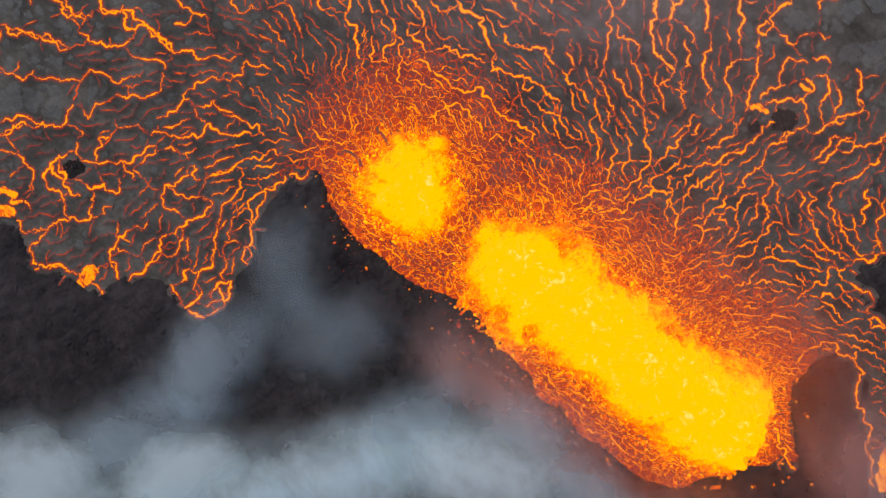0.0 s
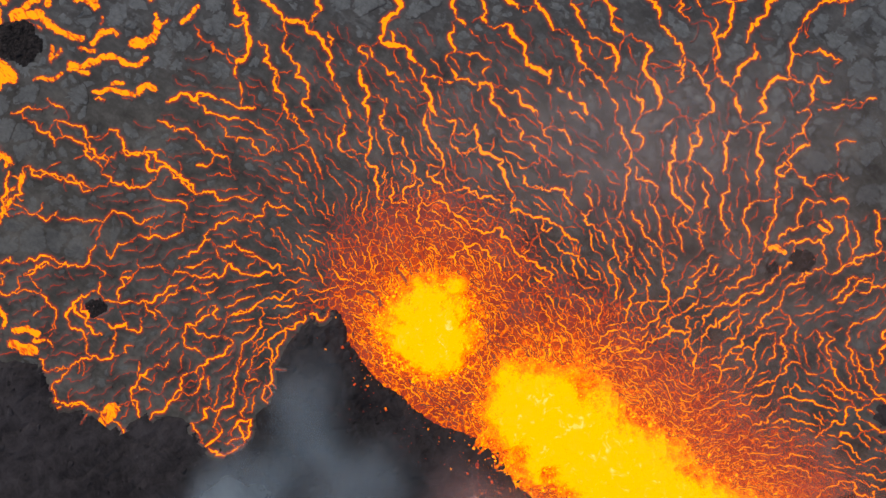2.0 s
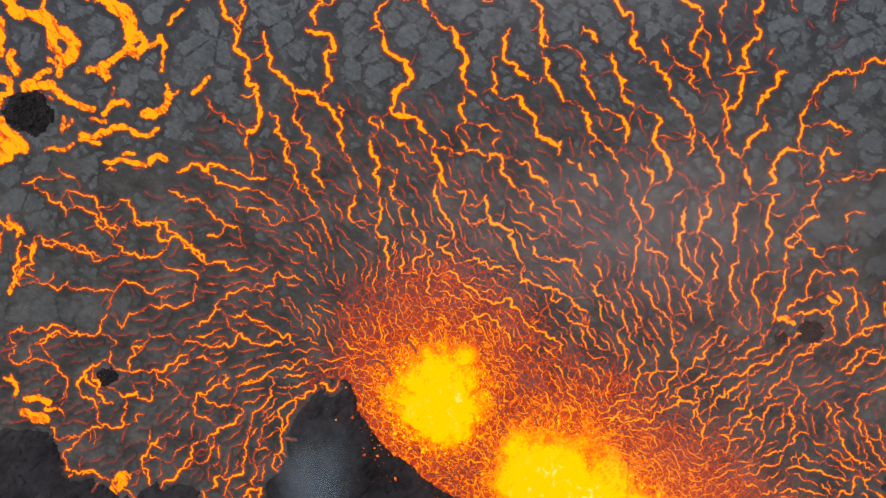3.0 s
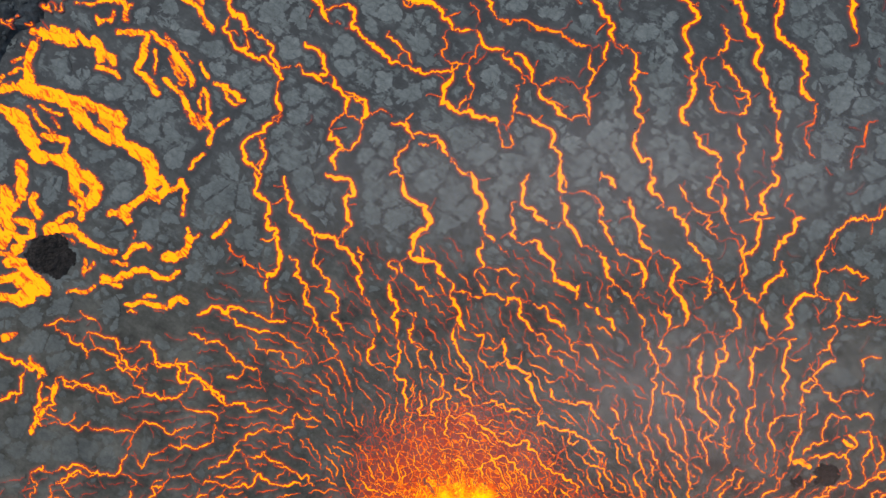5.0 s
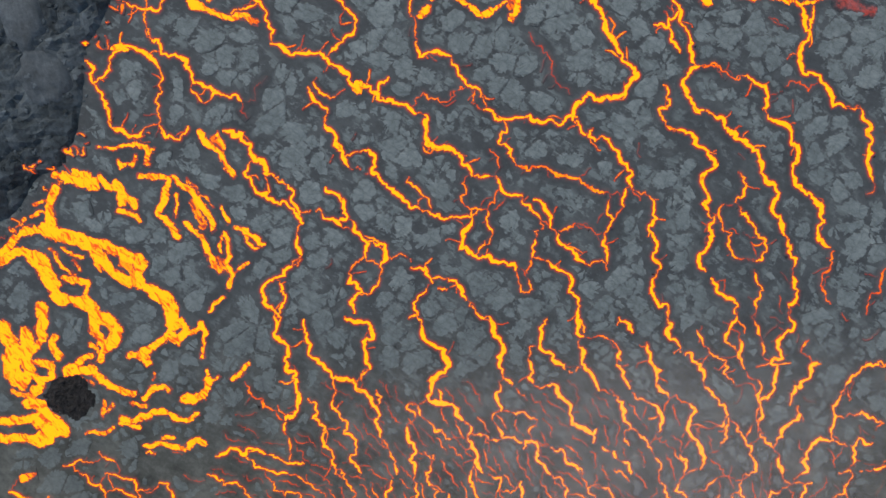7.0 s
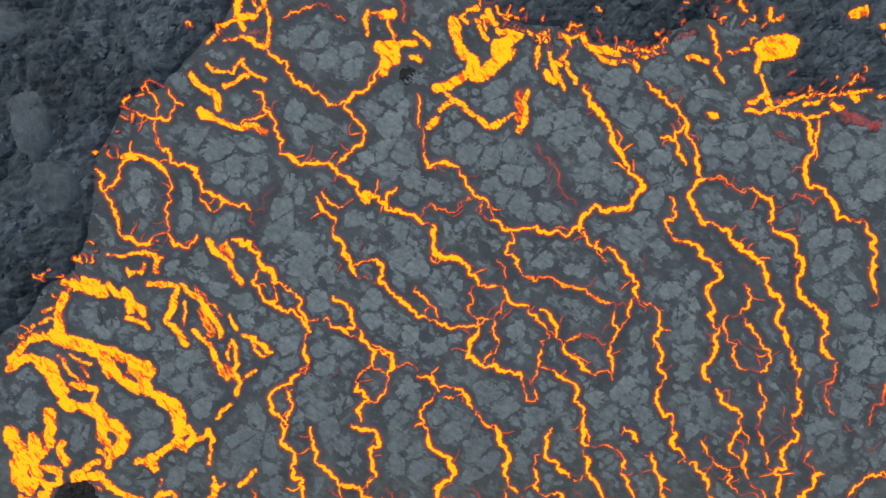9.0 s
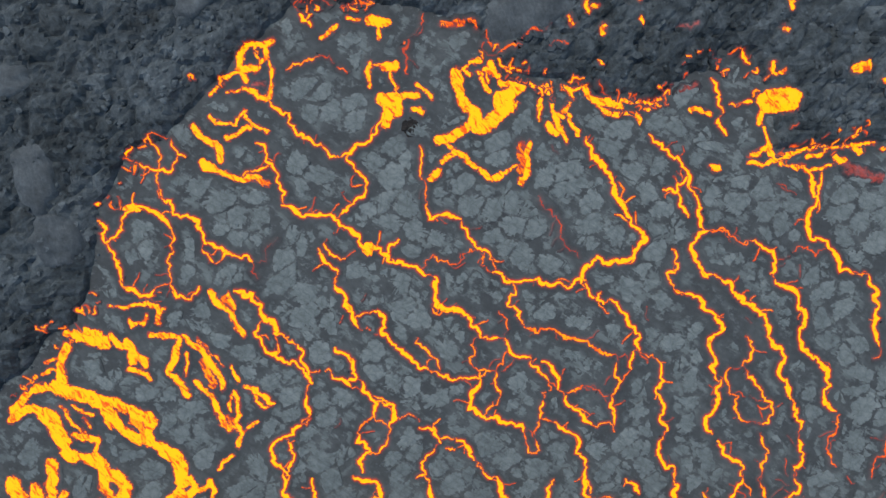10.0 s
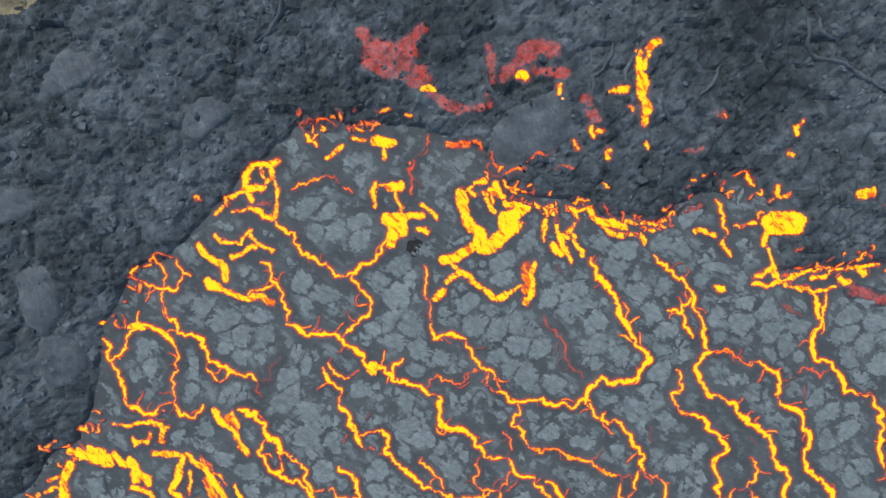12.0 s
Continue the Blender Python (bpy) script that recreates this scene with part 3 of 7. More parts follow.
fissure(0.38, 0.5, (-24.3, 108.1), (-22.8, 107.2))
fissure(1.67, 1, (-20.1, 84.3), (-18.8, 83.9))
fissure(0.30, 0.3, (3, 91.8), (4.9, 89.6), (6.2, 87.3), (7, 85.1), (8.6, 83.6))
fissure(0.30, 0.5, (26.1, 87.9), (28.8, 87.2), (31.5, 86.7))
fissure(0.30, 0.4, (37.2, 85.2), (40.3, 84.7), (41.7, 85.9))

fissure(0.61, 1, (-27.7, 60.2), (-29.6, 58.6), (-30.7, 58.2), (-31.5, 56), (-31.1, 54.8), (-29.5, 53.7), (-29.2, 53))
fissure(0.38, 0.9, (-29.6, 58.2), (-29.2, 56.7), (-28.8, 55.2), (-29.5, 53.7))
fissure(0.53, 0.95, (-20.2, 59.5), (-20.2, 58), (-18.3, 56.9), (-19.4, 53.9))
fissure(0.38, 0.9, (-16.1, 58.9), (-17.2, 56.6))
fissure(0.53, 1, (-12, 60.4), (-9.7, 59.3), (-8.9, 58.2))
fissure(0.38, 0.8, (-9.8, 57.5), (-11.5, 55.5), (-10.9, 54), (-12.2, 53.3))
fissure(0.68, 1, (-7, 59), (-5.1, 57.5), (-4.4, 56))
fissure(0.30, 0.6, (2.4, 58.8), (2.8, 57.3), (3.9, 57.3), (4.3, 57.7), (3.7, 59.2))
fissure(0.53, 0.9, (6.1, 61.5), (7.6, 60.4), (9.5, 59.3), (9.2, 57.4), (10.7, 55.6), (10.4, 53.7), (11.4, 52))
fissure(0.38, 0.9, (-3.2, 54.9), (-2, 53.5))
fissure(0.61, 0.9, (20.8, 60), (20.3, 59.1), (20.5, 57.2), (22.4, 56.1), (22.6, 55.5))
fissure(0.61, 0.95, (28.1, 59.7), (28.4, 59.2), (30.3, 57), (31.8, 56.3), (31.6, 55.8))
fissure(0.45, 0.65, (34, 61), (34, 60.5), (35.2, 58.2), (34.1, 56.7), (34.3, 55.6))
fissure(0.61, 0.9, (39, 60.2), (39.3, 58.7), (39.7, 57.2), (38.6, 56.4), (38.7, 55.9))
fissure(0.38, 0.5, (44.6, 63.7), (44.1, 61.8), (43, 60.6), (43.1, 58.8), (44.3, 56.5))
fissure(0.38, 0.5, (52.6, 61.6), (51, 60), (50.6, 58.1), (49.2, 57), (49.2, 55.1))
fissure(0.68, 1, (-65.3, 29), (-63, 28.1), (-60.7, 27.4), (-59.1, 27), (-57.7, 25.9))
fissure(0.68, 1, (-60.7, 26.2), (-61.1, 23.6), (-63, 22.8), (-65.3, 22))
fissure(0.68, 1, (-58.3, 25.1), (-58.6, 22.8), (-58.5, 19))
fissure(0.45, 0.9, (-56.6, 25.2), (-56.6, 22.1), (-57.7, 21.3))
fissure(0.38, 0.8, (-55.8, 25.6), (-53.2, 24.8), (-50.1, 23.7), (-47.5, 22.6))
fissure(0.30, 0.7, (-58.1, 32.8), (-53.9, 33.2))
fissure(0.30, 0.7, (-53.2, 34.8), (-50.9, 33.3))
fissure(0.38, 0.8, (-55.8, 31.7), (-53.9, 30.2), (-52.4, 28.3))
fissure(0.38, 0.8, (-52.4, 31.7), (-50.5, 31.4), (-47.1, 29.5))
fissure(0.38, 0.8, (-51.3, 29.5), (-48.2, 28.7), (-45.2, 26.9))
fissure(0.45, 0.8, (-45.2, 30.7), (-43.3, 28.8), (-40.3, 27.7), (-39.1, 27.8), (-37.6, 26.2), (-36.1, 24.4), (-33.8, 22.1))
fissure(0.38, 0.7, (-38.8, 32), (-36.5, 30.5), (-32.7, 28.6), (-30.8, 27.5), (-28.9, 26.8))
fissure(0.30, 0.6, (-26.9, 32.2), (-25.1, 31), (-22.8, 29.2))
fissure(0.30, 0.6, (-30.8, 31.7), (-28.2, 29.1), (-24.3, 27.6), (-22.1, 28))
fissure(0.30, 0.6, (-21, 33), (-19.4, 30.4), (-17.9, 27.3), (-16.7, 24.3))

fissure(0.30, 0.7, (-56.4, 25.7), (-53.5, 25), (-50.9, 24), (-48.3, 23.2), (-47.2, 22.5))
fissure(0.45, 0.8, (-47.9, 29.1), (-46.8, 27.2), (-45.3, 26.5))
fissure(0.45, 0.8, (-46.1, 24.7), (-44.6, 23.6), (-42.4, 22.9), (-40.2, 23.2), (-39.1, 24))
fissure(0.45, 0.8, (-43.1, 29.1), (-42.8, 27.3), (-40.5, 27.7))
fissure(0.53, 0.8, (-40.3, 28.5), (-37.2, 25.8), (-35.4, 23.7), (-33.7, 22.2))
fissure(0.30, 0.7, (-56.5, 20.3), (-54.7, 19.4), (-53.2, 18.7), (-52.1, 19.8), (-49.1, 18.7), (-45.8, 18.4), (-45.1, 19.5), (-41.7, 18.4), (-38.8, 19))
fissure(0.45, 0.8, (-39.5, 22.1), (-37.6, 21.4), (-36.5, 21.4), (-35.1, 20))
fissure(0.45, 0.8, (-33.7, 22.2), (-31.3, 22.6), (-30.2, 21.5), (-26.9, 21.5))
fissure(0.38, 0.8, (-56.6, 11.3), (-55.1, 11.7), (-53.6, 12.8))
fissure(0.45, 0.8, (-32.1, 17.2), (-30.6, 18.5), (-28.7, 19.3), (-26.9, 18.9))
fissure(0.38, 0.7, (-26.9, 19.7), (-24.7, 20), (-22.4, 20.6), (-20.9, 20.1))
fissure(0.38, 0.8, (-26.9, 14.1), (-24.7, 13.4), (-22.8, 13), (-21.7, 11.5))
fissure(0.38, 0.8, (-29.2, 6.1), (-27.3, 6.6), (-25.8, 7.4), (-24, 8.5), (-21.7, 8.9), (-19.5, 9.3))
fissure(0.45, 0.75, (-24, -5.7), (-24.8, -4.6), (-23.6, -2.7), (-23.6, -0.4), (-22.9, 1.8), (-21.7, 3.7), (-20.2, 5.2), (-18, 6.5), (-15.7, 7.1))
fissure(0.38, 0.8, (-23.2, -0.1), (-24, 1.8), (-22.9, 3.7), (-21.4, 4.8))
fissure(0.45, 0.9, (59.1, -12.6), (61.7, -13.7))
fissure(0.45, 0.9, (49.3, -18.7), (51.9, -16.4), (55, -15.9), (57.7, -17), (58.9, -19.9), (58.2, -24.5), (59.1, -29.9), (60.4, -35.3))
fissure(1.67, 1, (62.6, -29.9), (61.5, -32.2), (62.2, -36.1))
fissure(0.68, 0.9, (49.6, -33), (48.4, -30.3), (46.4, -27.6))

fissure(0.45, 0.9, (-10.8, 31.4), (-10.7, 30.4), (-10.3, 29.9), (-10.5, 28.5), (-11.2, 27.4))
fissure(0.53, 0.9, (-11.2, 27.4), (-11.2, 26.8), (-10.6, 26.1), (-9.5, 25.3), (-10, 24.3), (-9.6, 22.8), (-9.3, 21.7))
fissure(0.38, 0.8, (-13.9, 31.6), (-14.1, 31.1), (-14.7, 30), (-14.8, 28.8), (-13.8, 28.1))
fissure(0.38, 0.8, (-8.5, 35.2), (-8.2, 34.5))
fissure(0.45, 0.85, (-8.8, 33.7), (-9.4, 32.7), (-9.2, 31.6), (-8.4, 31))
fissure(0.38, 0.6, (-8.4, 30.7), (-7.6, 30.3), (-8, 28.9), (-7.6, 27.8), (-6.1, 27.4))
fissure(0.38, 0.85, (-6.3, 30.1), (-5.9, 28.6), (-5.7, 27.4))
fissure(0.45, 0.85, (-5.3, 27.1), (-4.7, 26.3), (-5.1, 25.2))
fissure(0.45, 0.9, (-3.6, 39.2), (-3.4, 38.6), (-3.9, 37.7))
fissure(0.45, 0.85, (-3.3, 33.2), (-3.5, 32), (-2.9, 30.9), (-2.3, 29.4), (-1.9, 28.6), (-1, 27.9), (-0.8, 26.4), (-1.1, 25.8))
fissure(0.45, 0.85, (9.6, 31.1), (9.6, 29.6))
fissure(0.45, 0.85, (10.6, 29.6), (11.5, 28.1))
fissure(0.30, 0.6, (12.8, 31.5), (12.6, 30.4), (13.6, 29.3))
fissure(0.45, 0.75, (14.3, 31.2), (15.6, 30.4), (16.1, 29.1))
fissure(0.38, 0.7, (-0.6, 32.6), (0.7, 32.3), (0.2, 30.3))
fissure(0.30, 0.5, (0.3, 30.3), (3.3, 31))
fissure(0.38, 0.7, (-0, 29.6), (0.7, 28.7), (1.3, 27.9))
fissure(0.30, 0.5, (1.3, 28.1), (2.6, 28.6), (3.4, 28.1))
fissure(0.61, 0.95, (3.5, 31.9), (3.7, 30.2), (4.1, 28.7), (4.3, 28), (5.7, 27.6), (7, 27.2), (7.2, 25.7), (7.6, 24.2), (8, 23.3), (8.6, 22.7))
fissure(0.61, 0.95, (8.1, 21.5), (8.1, 20.2), (10.4, 19.9), (12.3, 19.7), (13.4, 18.9), (14.2, 18.6), (15.4, 17.4), (16.5, 16.7), (17.3, 16.1))
fissure(0.38, 0.75, (12.5, 19.3), (12.3, 18), (13.8, 18.2))
fissure(0.30, 0.6, (-3, 26.7), (-1.1, 26))
fissure(0.45, 0.85, (-3, 25.6), (-3, 24.8), (-1.9, 24.1), (-0.9, 23.7), (-0.5, 22.6))
fissure(0.45, 0.85, (0.7, 22.9), (3.5, 23), (3.9, 22), (5.8, 22), (7.3, 21.3))
fissure(0.30, 0.5, (0.4, 25.6), (1.2, 24.7), (3.8, 24))
fissure(0.53, 0.9, (-2.2, 21.4), (-1.1, 21.6), (0.5, 20.1), (1.6, 19.5), (2.8, 18), (5.1, 17.5), (6.8, 18.1), (7, 16.9), (8.2, 16.5), (8.6, 15.4), (9.4, 14.3), (10.9, 13.7), (12.8, 12.8), (14, 11.9), (13.8, 10.6))
fissure(0.30, 0.6, (9.3, 14.4), (10.8, 15.4))
fissure(0.53, 0.9, (-0.4, 14), (1.3, 14.9), (2.5, 15.5), (4, 15.9), (4.4, 15.1), (5.1, 15.1), (5.3, 14.3), (6.3, 14.2), (6.9, 12.7), (7, 11.1))
fissure(0.45, 0.85, (-0.2, 16.8), (1.3, 16.4), (2.1, 15.3), (3.3, 13.8), (4.1, 12.3), (4.8, 11.1))
fissure(0.38, 0.75, (9.1, 26.9), (10.3, 26.1))
fissure(0.45, 0.85, (9.9, 25.2), (9.9, 24.1), (11.1, 23.5))
fissure(0.53, 0.85, (12.2, 23.7), (14.1, 23.4), (15.3, 23.2), (15.8, 22), (16.4, 21.1))
fissure(0.38, 0.75, (17.9, 22.8), (18.7, 22.1), (19.1, 20.9))
fissure(0.38, 0.8, (17.6, 20.5), (18.4, 18.6), (19.6, 17.9))
fissure(0.30, 0.5, (11.7, 28.1), (13.3, 27), (14.4, 26.2))
fissure(0.30, 0.5, (14.8, 25.8), (18.6, 25.3))
fissure(0.45, 0.8, (-7.6, 24.7), (-7.5, 23.2), (-8, 22.1), (-7.1, 21.3), (-5.6, 21.1))
fissure(0.45, 0.8, (-4.5, 24.8), (-4.9, 23.6), (-6, 23.2), (-6.2, 22.1), (-5.6, 21.2))
fissure(0.38, 0.8, (-4.5, 24.8), (-4.1, 22.5), (-3.7, 21.4), (-4.1, 19.8), (-3.7, 18.3))
fissure(0.30, 0.6, (-6.7, 20.5), (-7.1, 18.6))
fissure(0.38, 0.7, (-3.3, 19.1), (-1.4, 18.7), (-0.2, 18), (0.5, 16.8))
fissure(0.30, 0.6, (-5.6, 17.5), (-4.4, 16.7), (-3.3, 16.8), (-3.2, 15.5))
fissure(0.38, 0.75, (15, 16.6), (14.3, 15.9), (14.7, 15.1), (16.2, 14.7), (17.3, 14.4), (18.1, 12.8), (19.3, 11.3))
fissure(0.38, 0.75, (16.2, 14.4), (16.6, 12.8), (17.3, 11.3))
fissure(0.38, 0.75, (15.1, 13.6), (15.9, 12))
fissure(0.45, 0.8, (7.9, 10.8), (9, 11.9), (9.8, 11))
fissure(0.53, 0.8, (33.1, 32.5), (33, 31.4), (33.5, 30.3), (33.3, 29.5), (32.2, 28.8), (32.2, 28), (31.6, 26.9))
fissure(0.38, 0.65, (46.1, 33.9), (48, 33.8), (47.6, 32.8), (46.9, 32), (46.7, 30.9), (45.4, 30.3))
fissure(0.30, 0.7, (38.9, 32.7), (40.1, 32.3))
fissure(0.53, 0.85, (38.4, 30.9), (37.1, 31.1), (36.6, 29.2), (36.8, 28.1), (36.5, 25.4))
fissure(0.53, 0.85, (42.7, 32.4), (41.6, 32), (41.3, 30.4), (40.9, 28.5), (41.2, 26.2), (41.1, 24.1))
fissure(0.45, 0.75, (48.1, 30), (46.2, 28.6), (45.7, 28.2), (45.6, 26.3), (43.7, 25.5), (43.7, 26.3), (45.5, 26.5))
fissure(0.45, 0.75, (43.7, 24.7), (43.6, 23.2))
fissure(0.45, 0.75, (44.2, 22.6), (43.4, 21.3), (43.1, 19), (42.4, 16.7), (42, 15.1))
fissure(0.38, 0.65, (51.6, 28.7), (52.6, 30.1), (54.2, 29.9))
fissure(0.38, 0.75, (22.1, 32), (23.1, 30.2), (24.2, 28.6))
fissure(0.45, 0.8, (24.8, 32), (24.2, 30.9), (25.7, 29.8), (25.4, 28.7))
fissure(0.38, 0.75, (24.8, 26.4), (26.6, 24.5), (27.7, 22.2))
fissure(0.38, 0.75, (23.9, 27.1), (23.6, 25.2), (23.6, 23.3), (23.1, 21))
fissure(0.38, 0.65, (29.8, 32.8), (28.9, 32.1), (28, 31))
fissure(0.53, 0.85, (30.2, 30.6), (29.6, 28.3), (30.1, 27.2), (29.2, 25.7), (29.7, 24.5), (29.7, 23), (30.9, 21.9), (32.1, 19.6))
fissure(0.45, 0.8, (32, 30.7), (32.2, 29.1), (31.6, 27.2))
fissure(0.38, 0.75, (31.9, 25.3), (31.4, 23.8), (32.8, 21.5))
fissure(0.45, 0.75, (33.8, 24.6), (34.3, 22.3), (33.8, 20.8))
fissure(0.53, 0.85, (37.3, 24.3), (36.3, 22.7), (36.2, 21.2), (36.6, 19.3), (36.9, 17.1))
fissure(0.53, 0.8, (41.4, 22), (39.6, 20.9), (39.7, 18.6), (40.1, 17))
fissure(0.38, 0.75, (24.4, 20.6), (25.6, 18.3), (26.8, 16.8), (28, 15.7), (28.4, 14.5))
fissure(0.38, 0.75, (26.7, 21.8), (27.9, 19.9), (28.1, 17.6), (28.7, 16.1))
fissure(0.38, 0.75, (30.1, 20.3), (30.2, 18.4), (31, 16.9), (31.4, 15))
fissure(0.38, 0.75, (33.6, 19.2), (34.2, 17.7), (33.3, 16.9), (34.1, 15.4))
fissure(0.38, 0.75, (37.9, 16.2), (38.1, 14.7))
fissure(0.38, 0.75, (22.2, 19.4), (23.2, 18.3), (23.8, 16.8), (24.6, 14.5))
fissure(0.38, 0.75, (19.9, 17.9), (21.1, 16))
fissure(0.38, 0.75, (21.9, 16.7), (22.7, 13.7), (23.5, 12.2))
fissure(0.45, 0.8, (21.2, 13.7), (22, 12.1), (22.8, 10.6))
fissure(0.76, 0.95, (50, 19.5), (51, 18.7), (50.8, 17.6))
fissure(0.53, 0.8, (44, 16.7), (45.4, 18.3), (47.3, 18.7))
fissure(0.53, 0.8, (46.5, 19.4), (47.2, 21.7), (48.2, 22.1), (49.9, 21.9), (50.3, 21.4))
fissure(0.61, 0.75, (44.7, 15.9), (47, 16.5), (49.7, 16.8), (50.1, 14.9), (50.5, 13.7))
fissure(0.53, 0.75, (51.5, 19.9), (53, 19.5), (52.7, 17.2), (52.4, 14.1))
fissure(0.45, 0.7, (54, 18.8), (54.8, 17.2), (53.9, 14.9))
fissure(0.53, 0.8, (46.8, 11.6), (48.7, 12.4), (50.4, 13.3))
fissure(0.45, 0.75, (51, 12.2), (53.2, 13.5), (55.3, 13.8))
fissure(0.61, 0.35, (-14.9, 112), (-15.6, 110.7), (-15.1, 108.8), (-14.7, 107.3))
fissure(0.30, 0.4, (-13.2, 113.8), (-12.9, 115.5))
fissure(0.38, 0.4, (-5.1, 111.1), (-4.7, 113.3), (-3.9, 111.5), (-2.6, 110.4))
fissure(0.38, 0.45, (-3, 110.2), (0, 111.1))
fissure(0.38, 0.45, (-0, 111.8), (2.2, 112.8), (3.7, 113.8))
fissure(0.38, 0.5, (3.4, 111.1), (6, 111.1))
fissure(0.38, 0.9, (2.9, 104.2), (2.8, 101.6))
fissure(0.45, 0.95, (10, 109.7), (11, 109))
fissure(0.30, 0.35, (10.3, 107.1), (10.9, 105.7), (11.9, 105.3))
fissure(0.61, 1, (25.4, 108.2), (26.2, 106.5), (26.6, 105), (27.3, 103.5))
fissure(0.61, 1, (26.7, 102.8), (27.1, 101.6), (27.9, 100.5))
fissure(0.61, 1, (29.8, 105), (31.1, 105))
fissure(0.38, 0.8, (27.9, 104.7), (28.9, 104.3))
fissure(0.61, 0.95, (21.3, 110.3), (22, 110.6))
fissure(0.61, 0.95, (22.8, 110.9), (23.7, 111.2))
fissure(0.30, 0.5, (24.5, 111.3), (25.5, 110.6), (26.6, 110.5), (26.1, 109.1))
fissure(0.38, 0.5, (27.5, 111.3), (28.6, 111.9))
fissure(0.53, 1, (29.2, 111.9), (29.8, 110.9), (30.6, 110))
fissure(0.91, 1, (-52.3, 88.4), (-50.8, 88.8), (-49.8, 88.3))
fissure(0.53, 1, (-51.6, 77.7), (-50.5, 77.8), (-49.7, 76.7), (-48.2, 77), (-47.8, 77.8))
fissure(0.38, 0.5, (-53.7, 89.4), (-53, 88.3))
fissure(0.53, 0.9, (-47, 34.6), (-45.6, 34.5))
fissure(1.21, 0.6, (-63.8, 30.8), (-62.6, 31.2), (-61.5, 31.6))
fissure(0.38, 0.75, (21.8, 12.2), (22.4, 10.7), (22.4, 9.2), (21.7, 7.9))
fissure(0.38, 0.75, (23.5, 5.4), (23.3, 7.5), (24.5, 8.1), (24.4, 10.7), (24.1, 11.8))
fissure(0.38, 0.7, (24.5, 8.1), (26.4, 8.3), (27.9, 8.5))
fissure(0.38, 0.7, (26.3, 12.2), (26.5, 10), (26.5, 8.3), (26, 6.6))
fissure(0.45, 0.8, (29.3, 11.9), (29.4, 9.2), (29, 7.7), (28.3, 7.3), (28.1, 6.2), (26.8, 5.5), (26.3, 4.7), (25.6, 4.9), (24.9, 4.3))
fissure(0.38, 0.8, (28.3, 6.2), (28.5, 4))
fissure(0.38, 0.8, (28.5, 4.9), (29.6, 5.1))
fissure(0.38, 0.8, (29.8, 3.6), (29.6, 5.1), (29.8, 6.2), (30.8, 6.6), (30.9, 7.4))
fissure(0.53, 0.8, (27.2, 4), (28.7, 3.6), (31.7, 4), (32.5, 4.4), (32.1, 5.5), (31.7, 6.2), (32.8, 6.2))
fissure(0.38, 0.8, (21.1, 4.9), (22.6, 5.4), (24, 5.7))
fissure(0.45, 0.85, (20.2, 2.6), (21.1, 3.9), (22.8, 4.5))
fissure(0.38, 0.8, (20, 1.4), (21.5, 2.4), (22.3, 3.6))
fissure(0.45, 0.85, (19.5, 2), (20.8, 1.9), (22.3, 1.4), (24.5, 2.1), (26.4, 1.9), (26.6, 3), (27.3, 2.8), (27.8, 3.7))
fissure(0.38, 0.75, (24.8, 3.6), (26.4, 3.7), (26.6, 4.7))
fissure(0.38, 0.75, (23.4, 0.4), (24.9, 0.7), (26.5, 0.6), (27.6, 1.5), (28.7, 1.5))
fissure(0.45, 0.8, (34.2, 12.3), (33.1, 10.4), (31.3, 8.9), (30, 7.7))
fissure(0.38, 0.8, (33.5, 8.9), (33.2, 8), (31.5, 7))
fissure(0.45, 0.8, (32.5, 4), (32.5, 2.1), (33.3, 1.4), (32.9, 0.2), (32.6, -2.4))
fissure(0.38, 0.75, (32.1, 3.5), (31.4, 1.9), (31.8, 0.2))
fissure(0.53, 0.85, (35.5, 7.5), (36.6, 8.2), (38.8, 8.5), (39.6, 9.3), (40.7, 9.7), (42.2, 10.4), (43.3, 11.2), (44.1, 12))
fissure(0.45, 0.85, (38.9, 7.4), (37.7, 6.5), (36.6, 5.9), (36.3, 4.8))
fissure(0.45, 0.8, (35.9, 6.3), (34.7, 4.8), (33.9, 2.9))
fissure(0.45, 0.8, (36.9, 10), (38.8, 10.4), (39.6, 11.6), (40.7, 11.9))
fissure(0.38, 0.75, (35.5, 7.4), (34, 6.3), (33.8, 4.8))
fissure(0.53, 0.85, (44.9, 10.1), (46.4, 10.8), (48.3, 12))
fissure(0.45, 0.8, (39.3, 5.9), (38.9, 4.4), (37.4, 3.5))
fissure(0.45, 0.8, (39.7, 4), (39.5, 2.7), (38.2, 2.3))
fissure(0.45, 0.75, (40.8, 4), (42.2, 5.2), (42.1, 6.3), (43.4, 7.1), (44.5, 8.2), (44.9, 10.1))
fissure(0.38, 0.75, (36.7, 2.9), (36.7, 1), (35.2, 0.6))
fissure(0.38, 0.75, (36.3, -0.1), (37.1, 1), (39, 1.5))
fissure(0.38, 0.75, (34.4, -0.5), (36, -0.1), (36.7, -0.9), (36.4, -2.4), (34.9, -2.4), (34.5, -3.9))
fissure(0.38, 0.7, (36.7, -0.9), (39, -0.5))
fissure(0.38, 0.75, (39.8, -0.1), (38.6, 0.6), (39, 1.4), (41.2, 2.1), (42.3, 4), (43.9, 4.4))
fissure(0.38, 0.75, (41.2, 2), (41.5, -0.1), (40.9, -1.3), (39.8, -3.2))
fissure(0.38, 0.75, (43.9, 3.7), (43.8, 1), (42.8, -0.1))
fissure(0.45, 0.75, (45.7, 6.7), (45.4, 4.8), (45.6, 1.8), (44.7, -0.1))
fissure(0.38, 0.7, (46.9, 5.2), (46.9, 2.9))
